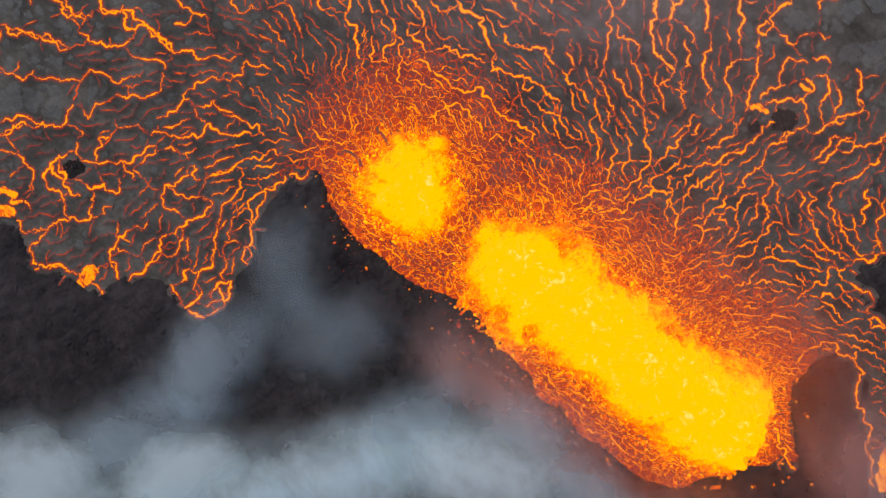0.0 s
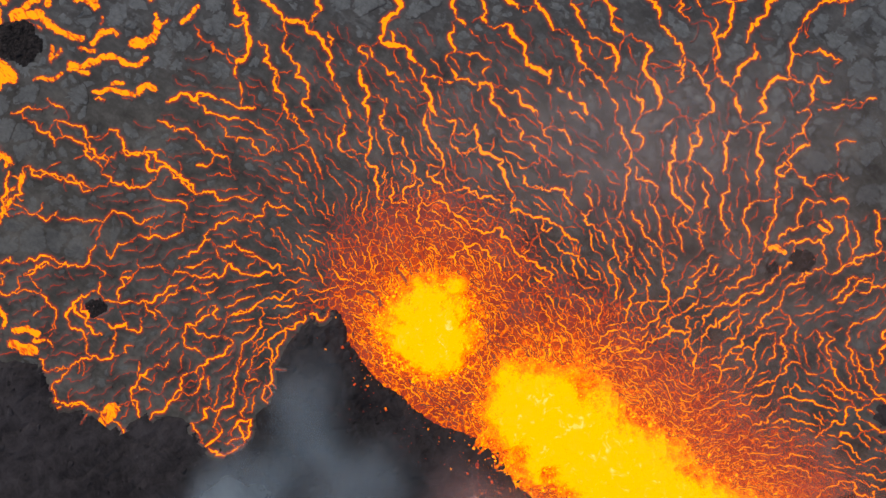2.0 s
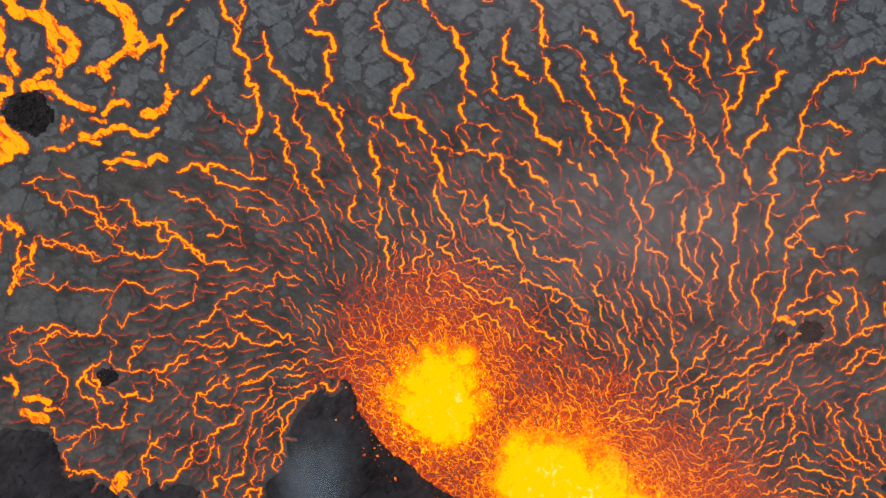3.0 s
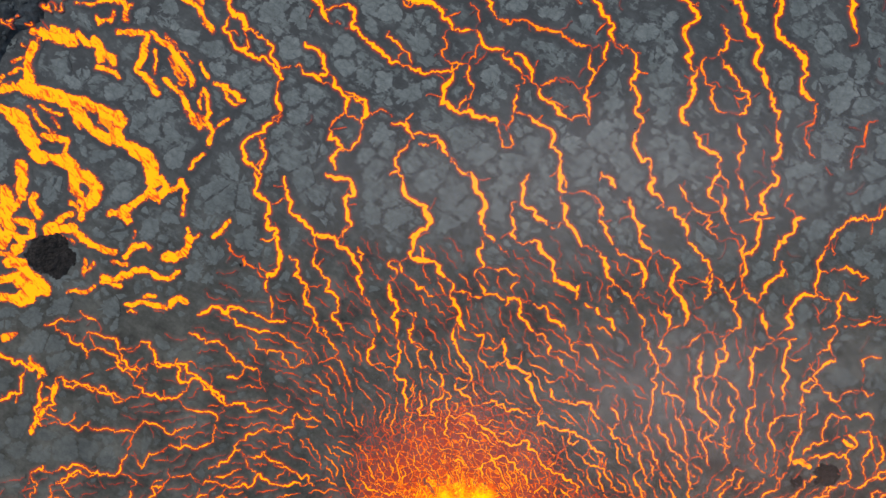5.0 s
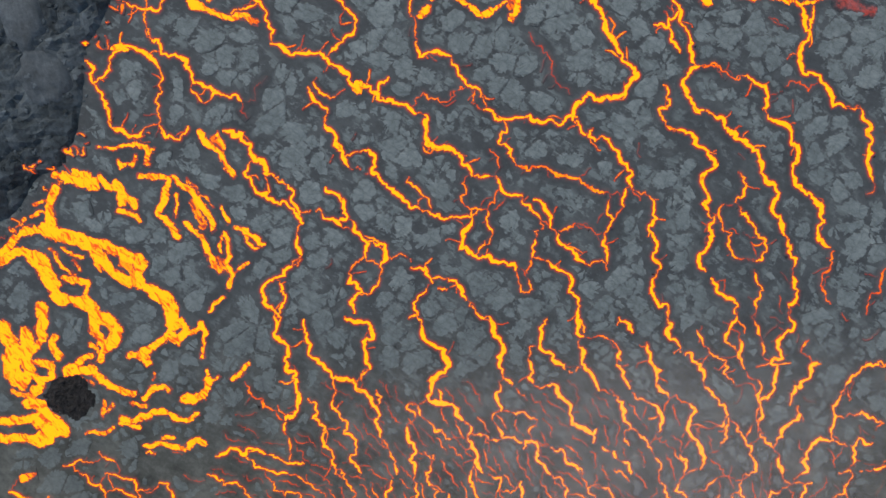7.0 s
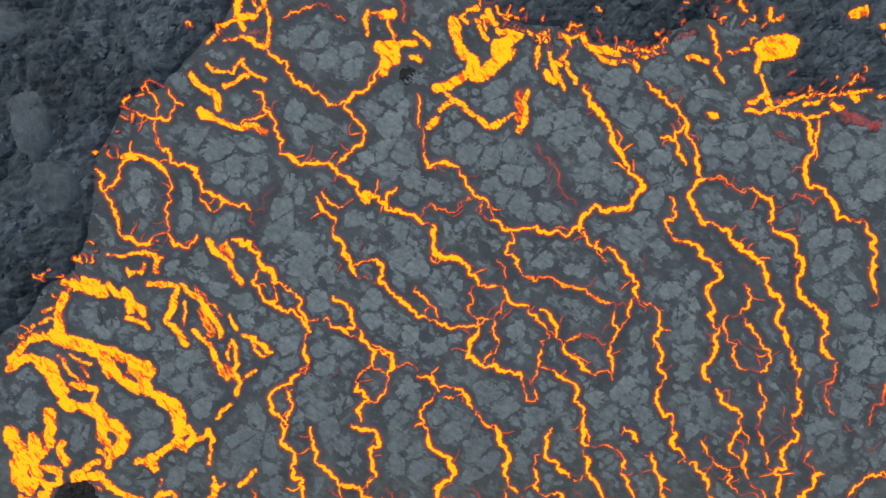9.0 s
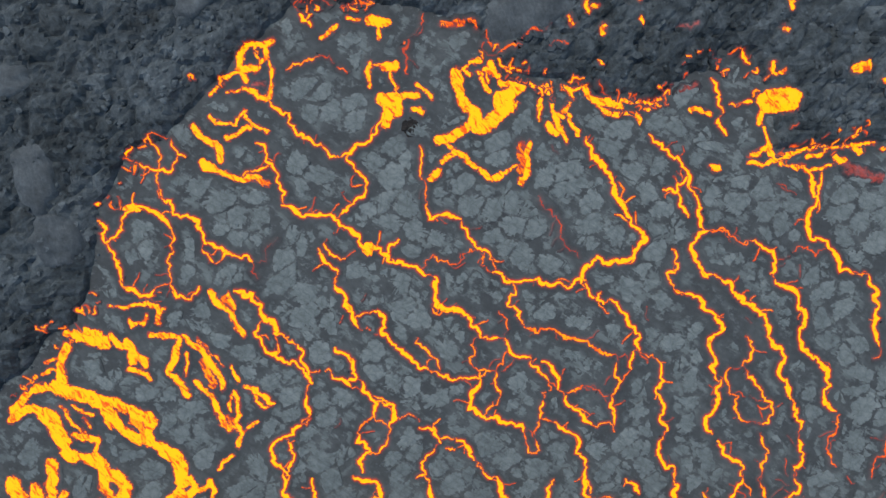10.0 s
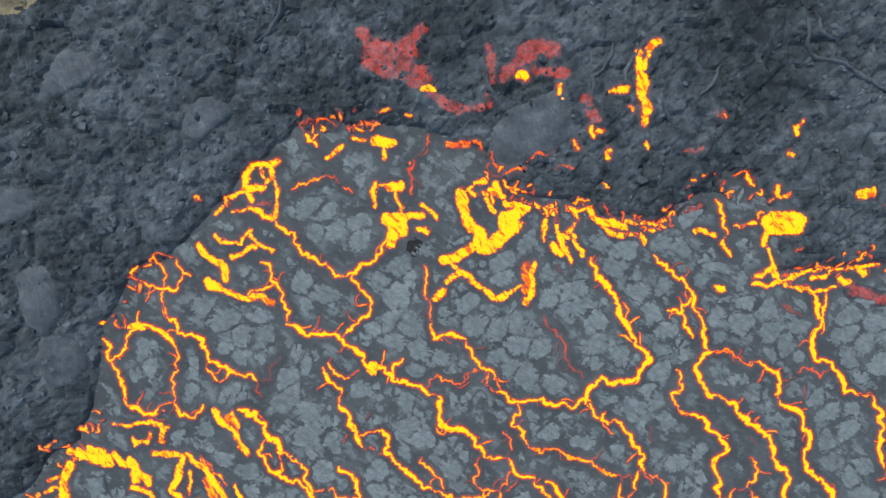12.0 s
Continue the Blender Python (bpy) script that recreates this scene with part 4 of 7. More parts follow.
fissure(0.38, 0.7, (49.2, 4.8), (49.6, 2.2))
fissure(0.38, 0.7, (50.7, 4.5), (51.5, 1.1))
fissure(0.38, 0.7, (53.7, 4.9), (53.4, 2.6), (54.6, -0), (55.4, -0))
fissure(0.45, 0.75, (54.9, 1.8), (55.4, -0), (56.2, -2.3), (57.4, -3.5), (59.3, -3.8))
fissure(0.45, 0.75, (50.8, 1.1), (52, -1.2), (53.1, -2.7), (55.1, -3.8), (56.2, -4.6))
fissure(0.53, 0.85, (58.7, 4.9), (59.1, 3), (58.4, 1.1), (58, 0.2))
fissure(0.45, 0.8, (61.2, 3.8), (61.1, 1.5), (59.9, 0.7), (60, -0.8))
fissure(0.38, 0.7, (56.5, 1.5), (57.3, -0.8), (57.9, -2.3))
fissure(0.45, 0.75, (41, -3.1), (42.5, -2.4), (44, -2.2), (45.5, -0.1), (47.4, 0.1))
fissure(0.45, 0.75, (44.4, -5), (46.2, -4.3), (47.5, -4.8), (49, -4.8), (49.8, -5.4), (51.7, -5.8), (53.2, -6))
fissure(0.45, 0.75, (37.9, -5.4), (39.8, -5.4), (40.8, -4.3), (42.5, -4.3), (44, -2.8))
fissure(0.45, 0.75, (38.3, -6.6), (40.6, -7.1), (42.2, -7.7), (43.3, -6.9), (44.4, -5.8))
fissure(0.38, 0.7, (47.8, -0.5), (48.5, -1.2), (49.7, -1.2))
fissure(0.38, 0.7, (46.6, -2.4), (47.4, -3.5), (49, -3.9))
fissure(0.38, 0.7, (49.7, -3), (51.2, -3.1), (53.2, -4.6), (54.7, -5.4))
fissure(0.61, 0.9, (57, -5), (58.9, -5), (60, -4), (61.4, -3.7))
fissure(0.53, 0.85, (49.5, -9.9), (51, -8.8), (52.9, -8), (53.6, -6.9), (55.1, -6.1), (55.9, -5.7))
fissure(0.61, 0.8, (52.5, -9.9), (54, -9.2), (54.8, -9.9))
fissure(0.61, 0.8, (56.3, -7.6), (58.6, -8.8), (59.4, -9.9))
fissure(0.45, 0.75, (52.1, 8.2), (54.4, 10.1), (56.6, 11.7))
fissure(0.45, 0.75, (55.1, 9.8), (58.2, 10.5), (61, 12.4))
fissure(0.45, 0.75, (56, 6), (58.2, 7.5), (60.5, 9.8))
fissure(0.45, 0.9, (59.1, -12.6), (61.7, -13.7))
fissure(0.53, 0.85, (-56.6, 13), (-55.1, 13.2), (-53.3, 13.8), (-51.8, 12.8), (-49.6, 12.8), (-48.5, 12.5), (-47.7, 14.3), (-46.9, 15.4))
fissure(0.38, 0.75, (-56.6, 11.4), (-55.1, 12), (-54, 12.9), (-52.2, 12.2))
fissure(0.38, 0.6, (-45.5, 14.7), (-45, 13.5), (-44.4, 14.7), (-42.5, 15.8))
fissure(0.30, 0.5, (-41.4, 13.6), (-41.2, 12.4), (-39.6, 12.5), (-37.9, 12.2))
fissure(0.45, 0.8, (-41.4, 16.7), (-39.2, 16.8), (-37.2, 16.6), (-35.4, 17.4))
fissure(0.53, 0.8, (-35.1, 14), (-33.2, 15.2), (-31.7, 16.3))
fissure(0.45, 0.8, (-30.5, 15.3), (-28.4, 16.1), (-27.3, 14.8), (-25.8, 14.1))
fissure(0.45, 0.8, (-36.8, 11.3), (-35.5, 11.8), (-34.4, 11.4))
fissure(0.53, 0.85, (-34.1, 11.4), (-32.1, 11.2), (-30.7, 11.1), (-29.8, 12.2), (-29, 13), (-27.7, 11.7), (-26.2, 11.5), (-23.6, 11.4))
fissure(0.38, 0.7, (-31, 15.2), (-30.5, 13.7))
fissure(0.53, 0.85, (-41.8, 7.8), (-40.7, 8.1), (-39.6, 7.7), (-38.1, 8.8), (-37.2, 9.9), (-36, 10.1))
fissure(0.38, 0.7, (-40.7, 7.9), (-40, 6.6), (-38.9, 5.5))
fissure(0.38, 0.7, (-39.2, 6.9), (-38.1, 5.8))
fissure(0.38, 0.75, (-38.3, 7.7), (-37.2, 8.8), (-36.2, 9.6))
fissure(0.45, 0.75, (-43.9, 7.9), (-44, 9.5), (-43.7, 10.9), (-42.2, 11))
fissure(0.45, 0.8, (-46.5, 10.5), (-46.6, 9.5), (-46.4, 8.8))
fissure(0.38, 0.7, (-45.9, 7.9), (-44.4, 7.8), (-42.2, 7.9))
fissure(0.38, 0.8, (-54.4, 8.9), (-53.3, 7.6), (-52.2, 6.6), (-52.3, 5.4))
fissure(0.38, 0.6, (-55.2, 5.7), (-54.6, 6.5))
fissure(0.76, 0.95, (-47.8, 8.9), (-48.9, 8.7), (-49.6, 7.9), (-50.6, 6.5), (-50.4, 5))
fissure(0.61, 0.9, (-50.6, 5), (-49.7, 4.3), (-48.6, 3.5), (-48.2, 2.4))
fissure(0.68, 0.9, (-48.9, 7.6), (-48.2, 6.5), (-48.4, 5), (-47.4, 3.9), (-46.2, 3.3))
fissure(0.61, 0.9, (-49.6, 7.6), (-49.3, 6.1), (-48.4, 5.4))
fissure(0.76, 0.8, (-45.6, 5), (-44.5, 4.3), (-43, 5.1), (-42.6, 4.1))
fissure(0.45, 0.85, (-42.6, 4.1), (-41.5, 3.7), (-41.1, 4.7))
fissure(0.45, 0.9, (-50.9, -1.1), (-49.7, -0.2), (-48.6, 0.2), (-47.5, 0.6), (-46.4, 0), (-45.3, 0.2), (-45, 1.7), (-44.5, 2.4))
fissure(0.38, 0.6, (-43.8, 0.7), (-43.2, 1.7), (-41.9, 1.9))
fissure(0.38, 0.7, (-53.4, 2.8), (-52.7, 1.6))
fissure(0.38, 0.7, (-54.6, 0.1), (-53.5, -1.6), (-52.7, -1.3))
fissure(0.53, 0.8, (-52.7, -3.1), (-51.6, -2.8))
fissure(0.45, 0.8, (-52, -6.4), (-50.2, -6.2), (-48.7, -5.8), (-47.6, -6.7), (-46.5, -7.1))
fissure(1.21, 0.7, (-46.1, -8.4), (-45, -6.9), (-44.1, -6.2))
fissure(0.45, 0.9, (-46.5, -6.9), (-45, -6.6), (-43.8, -6))
fissure(0.76, 0.95, (-43.5, -9.2), (-43, -9.6))
fissure(0.53, 0.85, (-42.3, -5.4), (-42.3, -4.3), (-41.6, -3.2), (-41.2, -2), (-39.7, -1.1))
fissure(0.45, 0.8, (-42.3, -5.4), (-41.6, -6.4), (-41.2, -7.7))
fissure(0.38, 0.6, (-41.6, -3.5), (-39.7, -4.3))
fissure(0.53, 0.85, (-39.7, -7.8), (-38.6, -6.9), (-37.5, -5.8), (-36.7, -4.9), (-35.6, -3.9), (-35.4, -1.9), (-34.8, -1.6))
fissure(0.45, 0.8, (-37.5, -6.5), (-36.4, -5.2), (-35.5, -4.1))
fissure(0.30, 0.55, (-38.2, -4.3), (-37.6, -2.8), (-36.3, -2.2))
fissure(0.30, 0.5, (-38.2, -1.3), (-37.1, 0.2))
fissure(0.53, 0.85, (-35.3, 2.3), (-35.5, 3.2), (-35, 4.9), (-33.7, 4.7), (-32.9, 5.6), (-31.8, 6.2))
fissure(0.45, 0.8, (-34.4, 4.4), (-33.3, 3.6), (-31.8, 3.1), (-30.3, 3.4))
fissure(0.38, 0.75, (-35.3, 2.3), (-34.1, 1.6), (-33.1, 1))
fissure(0.38, 0.75, (-31.8, 7.2), (-30.7, 7), (-31.4, 6.2), (-30.3, 5.7))
fissure(0.45, 0.7, (-29, 6.1), (-27.7, 6.4), (-26.9, 7))
fissure(0.38, 0.6, (-30.1, 4.4), (-29.6, 6.6))
fissure(0.61, 0.88, (-33.7, -1.6), (-32.6, -0.6), (-32.2, 0.1), (-31.1, 0.5), (-29.8, 1), (-28.8, 2.2), (-29.1, 2.9))
fissure(0.45, 0.8, (-32.6, -1.6), (-33.1, -3.1), (-33.6, -4.2), (-34.5, -4.5))
fissure(0.38, 0.7, (-31.9, -2), (-31.9, -3.9))
fissure(0.45, 0.8, (-28.1, -0.7), (-28.5, -2), (-28.3, -3.5), (-28.9, -4.6))
fissure(0.45, 0.8, (-25.1, 5.8), (-25.5, 4), (-26.2, 3.1), (-27.3, 2.4), (-27.7, 0.8))
fissure(0.38, 0.6, (-26.6, -2.3), (-26.2, -0.1), (-25.5, 0.7))
fissure(0.53, 0.85, (-33, -8), (-32.6, -6.5), (-31.9, -6.1))
fissure(0.61, 0.88, (-31.1, -8), (-30.6, -6.6), (-29.3, -6.1), (-28.7, -5))
fissure(0.38, 0.7, (-31.5, -8.9), (-30.8, -7.6))
fissure(0.45, 0.75, (-34.5, -8.4), (-33.4, -9.7))
fissure(0.68, 0.95, (-28.7, -9.1), (-27.8, -8), (-26.3, -7.8), (-26.4, -9.5), (-27.2, -11))
fissure(0.53, 1, (-28.1, -8.7), (-27.4, -9.9), (-27, -11))
fissure(0.53, 0.85, (-32.3, -11.4), (-31.2, -10.6), (-30.2, -9.1))
fissure(0.53, 0.85, (-31.9, -11.6), (-30.8, -12.5), (-29.7, -12.7))
fissure(0.45, 0.85, (-30, -11), (-28.9, -10.6), (-27.9, -10.4))
fissure(0.38, 0.7, (-27.2, -4.6), (-26.9, -6.1), (-27.2, -7.6))
fissure(0.38, 0.7, (-35.1, 9.6), (-33.5, 9.4))
fissure(0.44, .75, (-33.7, 26.1), (-31.8, 26.2))
fissure(0.52, .9, (-60, 12.4), (-58.3, 13.8))
fissure(0.52, .85, (-60, 9.2), (-58.5, 8.6), (-57.6, 8.8))
fissure(0.44, .8, (-52.4, -5), (-48.5, -5.8))
fissure(0.44, .6, (41.7, 51.8), (40.6, 49.9))
fissure(0.44, .8, (51.5, 48.2), (53.2, 48.6), (53.5, 49.7), (56, 49.7), (56.9, 51.2))
fissure(0.44, .8, (55.3, 35.2), (56.8, 35.6))
fissure(0.44, .7, (39.3, 26), (39.7, 24.2))
fissure(0.44, .75, (33.6, 26.4), (34.8, 24.1))
fissure(0.44, .7, (46.5, 25.3), (47.6, 24.2), (48.8, 24.2))
fissure(0.44, .6, (49.1, 25), (50.3, 25.4))
fissure(0.44, .6, (51.4, 25.4), (53.3, 25.2))
fissure(0.44, .7, (50.9, 22.4), (52.6, 22.4), (53.4, 21.6))
fissure(0.52, .8, (46.1, 15.5), (46.8, 14), (47.6, 12.5))
fissure(0.52, .8, (53.6, 13.3), (55.9, 14.8), (58, 16))
fissure(0.52, .8, (56.8, 20.9), (57.4, 19.4), (56.9, 17.1))
fissure(0.52, .8, (50.7, 8.7), (52.9, 10.3), (54.8, 11.8))
fissure(0.44, .7, (40.3, 14), (40.6, 12.8))
fissure(0.44, .65, (32, 11.6), (33.9, 13.1), (36.1, 14.3))
fissure(0.79, .95, (-23.8, 79.1), (-22.6, 78.1), (-21.6, 76.1), (-21, 74.3), (-20.5, 73.4))
fissure(0.63, .95, (-18.4, 75.8), (-17, 75), (-16.9, 73.6), (-17.4, 72.8), (-16, 71.7), (-14.5, 70.3), (-12.6, 69), (-11, 68.1))
fissure(0.47, .95, (-9.9, 67.9), (-8.4, 67.4), (-6.1, 67.2), (-3.9, 67.3))
fissure(0.71, 1, (-3.9, 67.1), (-4.5, 65.6), (-5.1, 64.1), (-5.4, 62.9), (-3.6, 62), (-1.4, 61.9), (0.6, 61.2), (2.1, 60.1))
fissure(0.79, 1, (-10.6, 80.6), (-10.2, 78.4), (-9.5, 76.7), (-7.9, 76.5), (-5.9, 75.6), (-5.1, 74), (-4, 72.6))
fissure(0.47, .95, (-3.8, 72.5), (-1.7, 72.7))
fissure(0.40, .6, (-10.7, 76.4), (-9.7, 75.5), (-7.8, 76.1))
fissure(0.40, .75, (-12.4, 72.4), (-12.8, 71.6), (-11.1, 70.6), (-9.9, 69.6), (-9.3, 68.1))
fissure(0.40, .55, (-4.7, 72.6), (-4.8, 70.5), (-4.9, 68.6), (-3.8, 68.3), (-1.9, 68.1))
fissure(0.40, .75, (-1.9, 68.1), (-1.9, 66.4), (-1.1, 64.9))
fissure(0.40, .7, (-2.2, 64.1), (-2.9, 63), (-3.3, 62.2))
fissure(0.47, .95, (-0.8, 72.7), (-0.1, 70.9), (1, 70.2), (2.8, 70))
fissure(0.47, .9, (2.8, 69.8), (3.7, 68.9), (5.2, 67))
fissure(0.63, 1, (4.1, 69.7), (5.1, 69.5), (5.9, 68.2), (6.5, 65.9))
fissure(0.63, .95, (7.7, 65.2), (8.5, 63.7), (10, 62.6), (11.2, 61.3))
fissure(0.40, .6, (7.6, 65.6), (9.9, 66.6))
fissure(0.47, .8, (4.6, 64.5), (4.5, 62.8), (4.2, 61.9))
fissure(0.47, .8, (-0, 80.2), (0.5, 79), (-0.7, 77), (1.1, 76.3), (1.7, 74.5))
fissure(0.56, .55, (1.7, 74.4), (4.3, 74), (7.4, 72.9), (10.5, 72), (13.5, 70.8), (14.3, 70.7))
fissure(0.40, .5, (-1.8, 76.3), (-0.6, 75.2), (-0.4, 73.7))
fissure(0.47, .95, (11.9, 79.4), (12.2, 77.5))
fissure(0.56, .95, (12.9, 78.3), (14.5, 76.8), (15.7, 74.9), (17.1, 73.8), (16.9, 72.3), (17.5, 71.2))
fissure(0.47, .9, (16.4, 71.4), (16, 70), (16.3, 68.9))
fissure(0.40, .7, (14.3, 69.9), (14, 68.3), (15, 67.3), (14.3, 65.8))
fissure(0.47, .85, (13.7, 65.4), (13.6, 63.8), (14.2, 61.9), (14.3, 60.4))
fissure(0.40, .55, (11.8, 66.1), (13.4, 65.5))
fissure(0.56, .85, (19.6, 70.5), (20.3, 68.6), (20.7, 67.5), (20.2, 65.5), (20.8, 63.3), (20.6, 61.9), (21.5, 60.8))
fissure(0.71, 1, (23.1, 79.3), (25.4, 77.5), (27.4, 76), (28.7, 74.8), (27.5, 74), (26.5, 72.6), (27.2, 71.1), (26.9, 69.5), (27.7, 67.9))
fissure(0.71, 1, (28.3, 67.9), (28.2, 65.4), (27.1, 63.1), (26.4, 61.9), (27.5, 60.5))
fissure(0.79, 1, (27.9, 81.3), (30.7, 79.1), (33, 77.3), (34.5, 75.1), (34.3, 73.9), (35.9, 72.5), (36.9, 71.2), (36.2, 69.8), (37.3, 67.5), (37.7, 65.6))
fissure(0.40, .7, (31.3, 73.9), (32.5, 72), (32.2, 70.8), (31.1, 69.8))
fissure(0.40, .6, (29.6, 69.6), (29, 67.9), (30.8, 65.8), (30.5, 63.9), (32.5, 62.4))
fissure(0.40, .75, (31.7, 69.3), (33.5, 67.1), (34.7, 65.2), (35.1, 63.3), (34, 62.1))
fissure(0.71, 1, (35.1, 81.6), (38.3, 79.4), (39.1, 77.5), (39.2, 75.6), (38.6, 74.4), (39.7, 72.2), (41.3, 70.7), (42.7, 68.8), (42.2, 66.9), (44.1, 64.1))
fissure(0.71, 1, (38.5, 65.1), (38.4, 63.4), (39.2, 61.5))
fissure(0.87, 1, (-37.3, 77.9), (-35.8, 77.2), (-34.7, 77.6), (-33.5, 76.2), (-33.3, 74.7), (-31.6, 72.4), (-30.4, 71.9))
fissure(0.63, 1, (-33.8, 73.5), (-33.4, 71.6), (-32.6, 69.8), (-31.1, 69), (-28.8, 68.7), (-27.3, 66.9), (-26.3, 65.8))
fissure(0.63, .9, (-31.2, 71.1), (-31, 69.8))
fissure(0.63, .9, (-28.5, 71), (-27.7, 70.1), (-28.1, 69.1), (-27.3, 68), (-26.9, 66.9))
fissure(0.79, 1, (-35, 65.1), (-32.9, 64), (-31.3, 62.9))
fissure(0.40, .85, (-33.9, 64), (-33.1, 62.5), (-32.1, 62.4))
fissure(0.71, .95, (-27.2, 64.2), (-27.2, 62.7), (-26.5, 61.6))
fissure(0.63, .9, (-23.6, 70.8), (-22.4, 70), (-21.3, 69.1), (-20.9, 67.8), (-21.6, 66.3))
fissure(0.56, .9, (-23.9, 67.2), (-22.7, 66.5), (-21.3, 65.5))
fissure(0.63, 1, (-19.8, 66.3), (-19.3, 64.8), (-17.7, 63.3), (-18, 61.4))
fissure(0.63, .95, (-17, 63.7), (-15.4, 63.2), (-15.2, 61.5), (-15.7, 59.9))
fissure(0.40, .45, (-33.9, 44.6), (-32.9, 42.7), (-31.4, 42.4), (-30.3, 40.9), (-28.3, 39.4))
fissure(0.71, 1, (-30.1, 53.4), (-29.7, 51.9), (-28.7, 50), (-28.1, 48.1), (-28.6, 47.4), (-28.3, 46.2), (-26.9, 44.7), (-26.5, 42.5), (-27.1, 40.2), (-28.3, 39.4))
fissure(0.47, .8, (-28.3, 39.2), (-28.2, 37.5))
fissure(0.40, .75, (-27.8, 37.1), (-27.6, 35.1))
fissure(0.63, .95, (-26.1, 53.1), (-25.7, 51.2), (-25.1, 49.7), (-24.5, 47.8), (-22.8, 46.3), (-21.3, 45.2), (-19, 44.5), (-17.4, 43), (-16.7, 41.9), (-15.7, 40.4), (-16, 38.9), (-15.6, 37.4))
fissure(0.47, .85, (-25.4, 42.5), (-24.2, 41.8), (-24.7, 39.8), (-23, 38.7), (-23.4, 37.2), (-22.5, 35.7), (-22, 33.8), (-21.6, 32.3))
fissure(0.47, .8, (-22, 42.3), (-21.2, 40.7), (-20, 39.2), (-20.5, 37.8), (-18.8, 36.9), (-18.7, 36), (-19.6, 34.6), (-18, 32.5))
fissure(0.79, 1, (-20.7, 53.6), (-18.4, 52.9), (-17, 51.8), (-16.8, 50.6), (-17.9, 49.1), (-17.7, 47.6), (-17.1, 46.5))
fissure(0.40, .6, (-17.1, 46.5), (-18.2, 44.9))
fissure(0.87, 1, (-10.4, 52.7), (-9.6, 50.4), (-7.3, 48.6), (-6.8, 47), (-8.4, 45.6), (-8.8, 44.7), (-9.1, 42.4), (-6.8, 42.1), (-5.3, 41.4), (-4.5, 39.9))
fissure(0.40, .8, (-8, 44), (-7.6, 42.3))
fissure(0.40, .8, (-12, 42), (-11, 40.1))
fissure(0.40, .8, (-10.6, 41.8), (-10.2, 40.3))
fissure(0.63, .95, (-12.1, 38.9), (-11.9, 37.4), (-10.9, 35.9), (-11.6, 34.4), (-10.8, 32.5))
fissure(0.47, .8, (-14.3, 35.5), (-13.5, 33.6), (-13.3, 32.4))
fissure(0.40, .7, (-9.3, 39.8), (-8.3, 38.3), (-6.1, 37.3))
fissure(0.47, .8, (-16.3, 43.8), (-15.8, 41.9))
fissure(0.63, .95, (-37.7, 34.4), (-36.2, 34.9), (-34.7, 35.4), (-33.6, 34.7), (-33.2, 35.6), (-30.9, 34.8))
fissure(0.47, .75, (-30.5, 34.8), (-28.6, 34), (-25.6, 33.6))
fissure(0.47, .8, (-32.8, 34), (-30.9, 32.8), (-27.9, 32.3))
fissure(0.79, 1, (-1.4, 54), (-0.6, 51.7), (0.6, 50.2), (0.2, 47.9), (0.7, 46.1))
fissure(0.47, .8, (0.7, 45.7), (1.8, 44.6))
fissure(0.56, .85, (0.3, 44.9), (-0, 42.6), (0.4, 41.3))
fissure(0.47, .7, (1.9, 41.1), (4.2, 40.6), (5.5, 40.1))
fissure(0.47, .7, (5.4, 39.3), (4.6, 38.1))
fissure(0.40, .7, (-0.1, 41.1), (-0.5, 39.9))
fissure(0.47, .7, (0.1, 39.2), (1.1, 37.7), (3.5, 37))
fissure(0.56, .85, (3.5, 36.2), (3.9, 37.2), (5.4, 37.2), (5.3, 35.1), (6.6, 33.7), (7.4, 32.8))
fissure(0.63, .95, (6.4, 53.8), (5.7, 51.5), (5.7, 49.7), (7.4, 48.9), (9, 47))
fissure(0.47, .85, (4, 48.4), (4.7, 46.5), (4.7, 45))
fissure(0.63, .95, (10.3, 53.8), (10.4, 51.9), (11.5, 51.4))
fissure(0.63, .95, (10.6, 50.1), (11.2, 48.2), (12.4, 46.7), (13.2, 45.2), (13.6, 44.2))
fissure(0.63, .95, (6.6, 44.9), (8.3, 43.4), (9.7, 42.4), (9.9, 40.9), (10.8, 39.4), (11.8, 39.2), (13.3, 39.1), (12.9, 37.2))
fissure(0.56, .95, (16, 54.3), (17.5, 53.2), (18.1, 52.1))
fissure(0.40, .5, (12.6, 51.4), (14.9, 51.1))
fissure(0.47, .9, (16.1, 49.8), (16.4, 48.3))
fissure(0.63, .95, (15.8, 47.9), (16.9, 46), (17.7, 44.5))
fissure(0.40, .6, (18, 44.1), (19.8, 43))
fissure(0.63, .95, (19.8, 51), (20.4, 49.1), (21.8, 47.2), (21.1, 45.3))
fissure(0.47, .8, (21.1, 45.1), (22.7, 44.2), (23.1, 43.5))
fissure(0.56, .95, (15.9, 43.7), (16.7, 42.2), (17.1, 40.3), (18.1, 39.2))
fissure(0.63, .95, (20.6, 42.7), (21.8, 41.5), (22.2, 40.2), (21.8, 38.9))
fissure(0.63, 1, (-3.9, 37.6), (-3.3, 36.5), (-2.5, 35.3), (-2.7, 34.2), (-1.7, 32.8))
fissure(0.88, 1, (-2.6, 38), (-1.6, 38))
fissure(0.47, .6, (-0.7, 37.3), (0.5, 37.4))
fissure(0.47, .8, (7.7, 36.3), (9.1, 35.9), (9.3, 34.8), (10.8, 34.1), (11.6, 32.9))
fissure(0.47, .7, (14.2, 36.8), (15.3, 36.1))
fissure(0.47, .85, (17.2, 38), (17.8, 36.9))
fissure(0.63, .9, (15.9, 36.2), (16.1, 35.2))
fissure(0.63, .95, (16.9, 34.7), (18.1, 33.1))
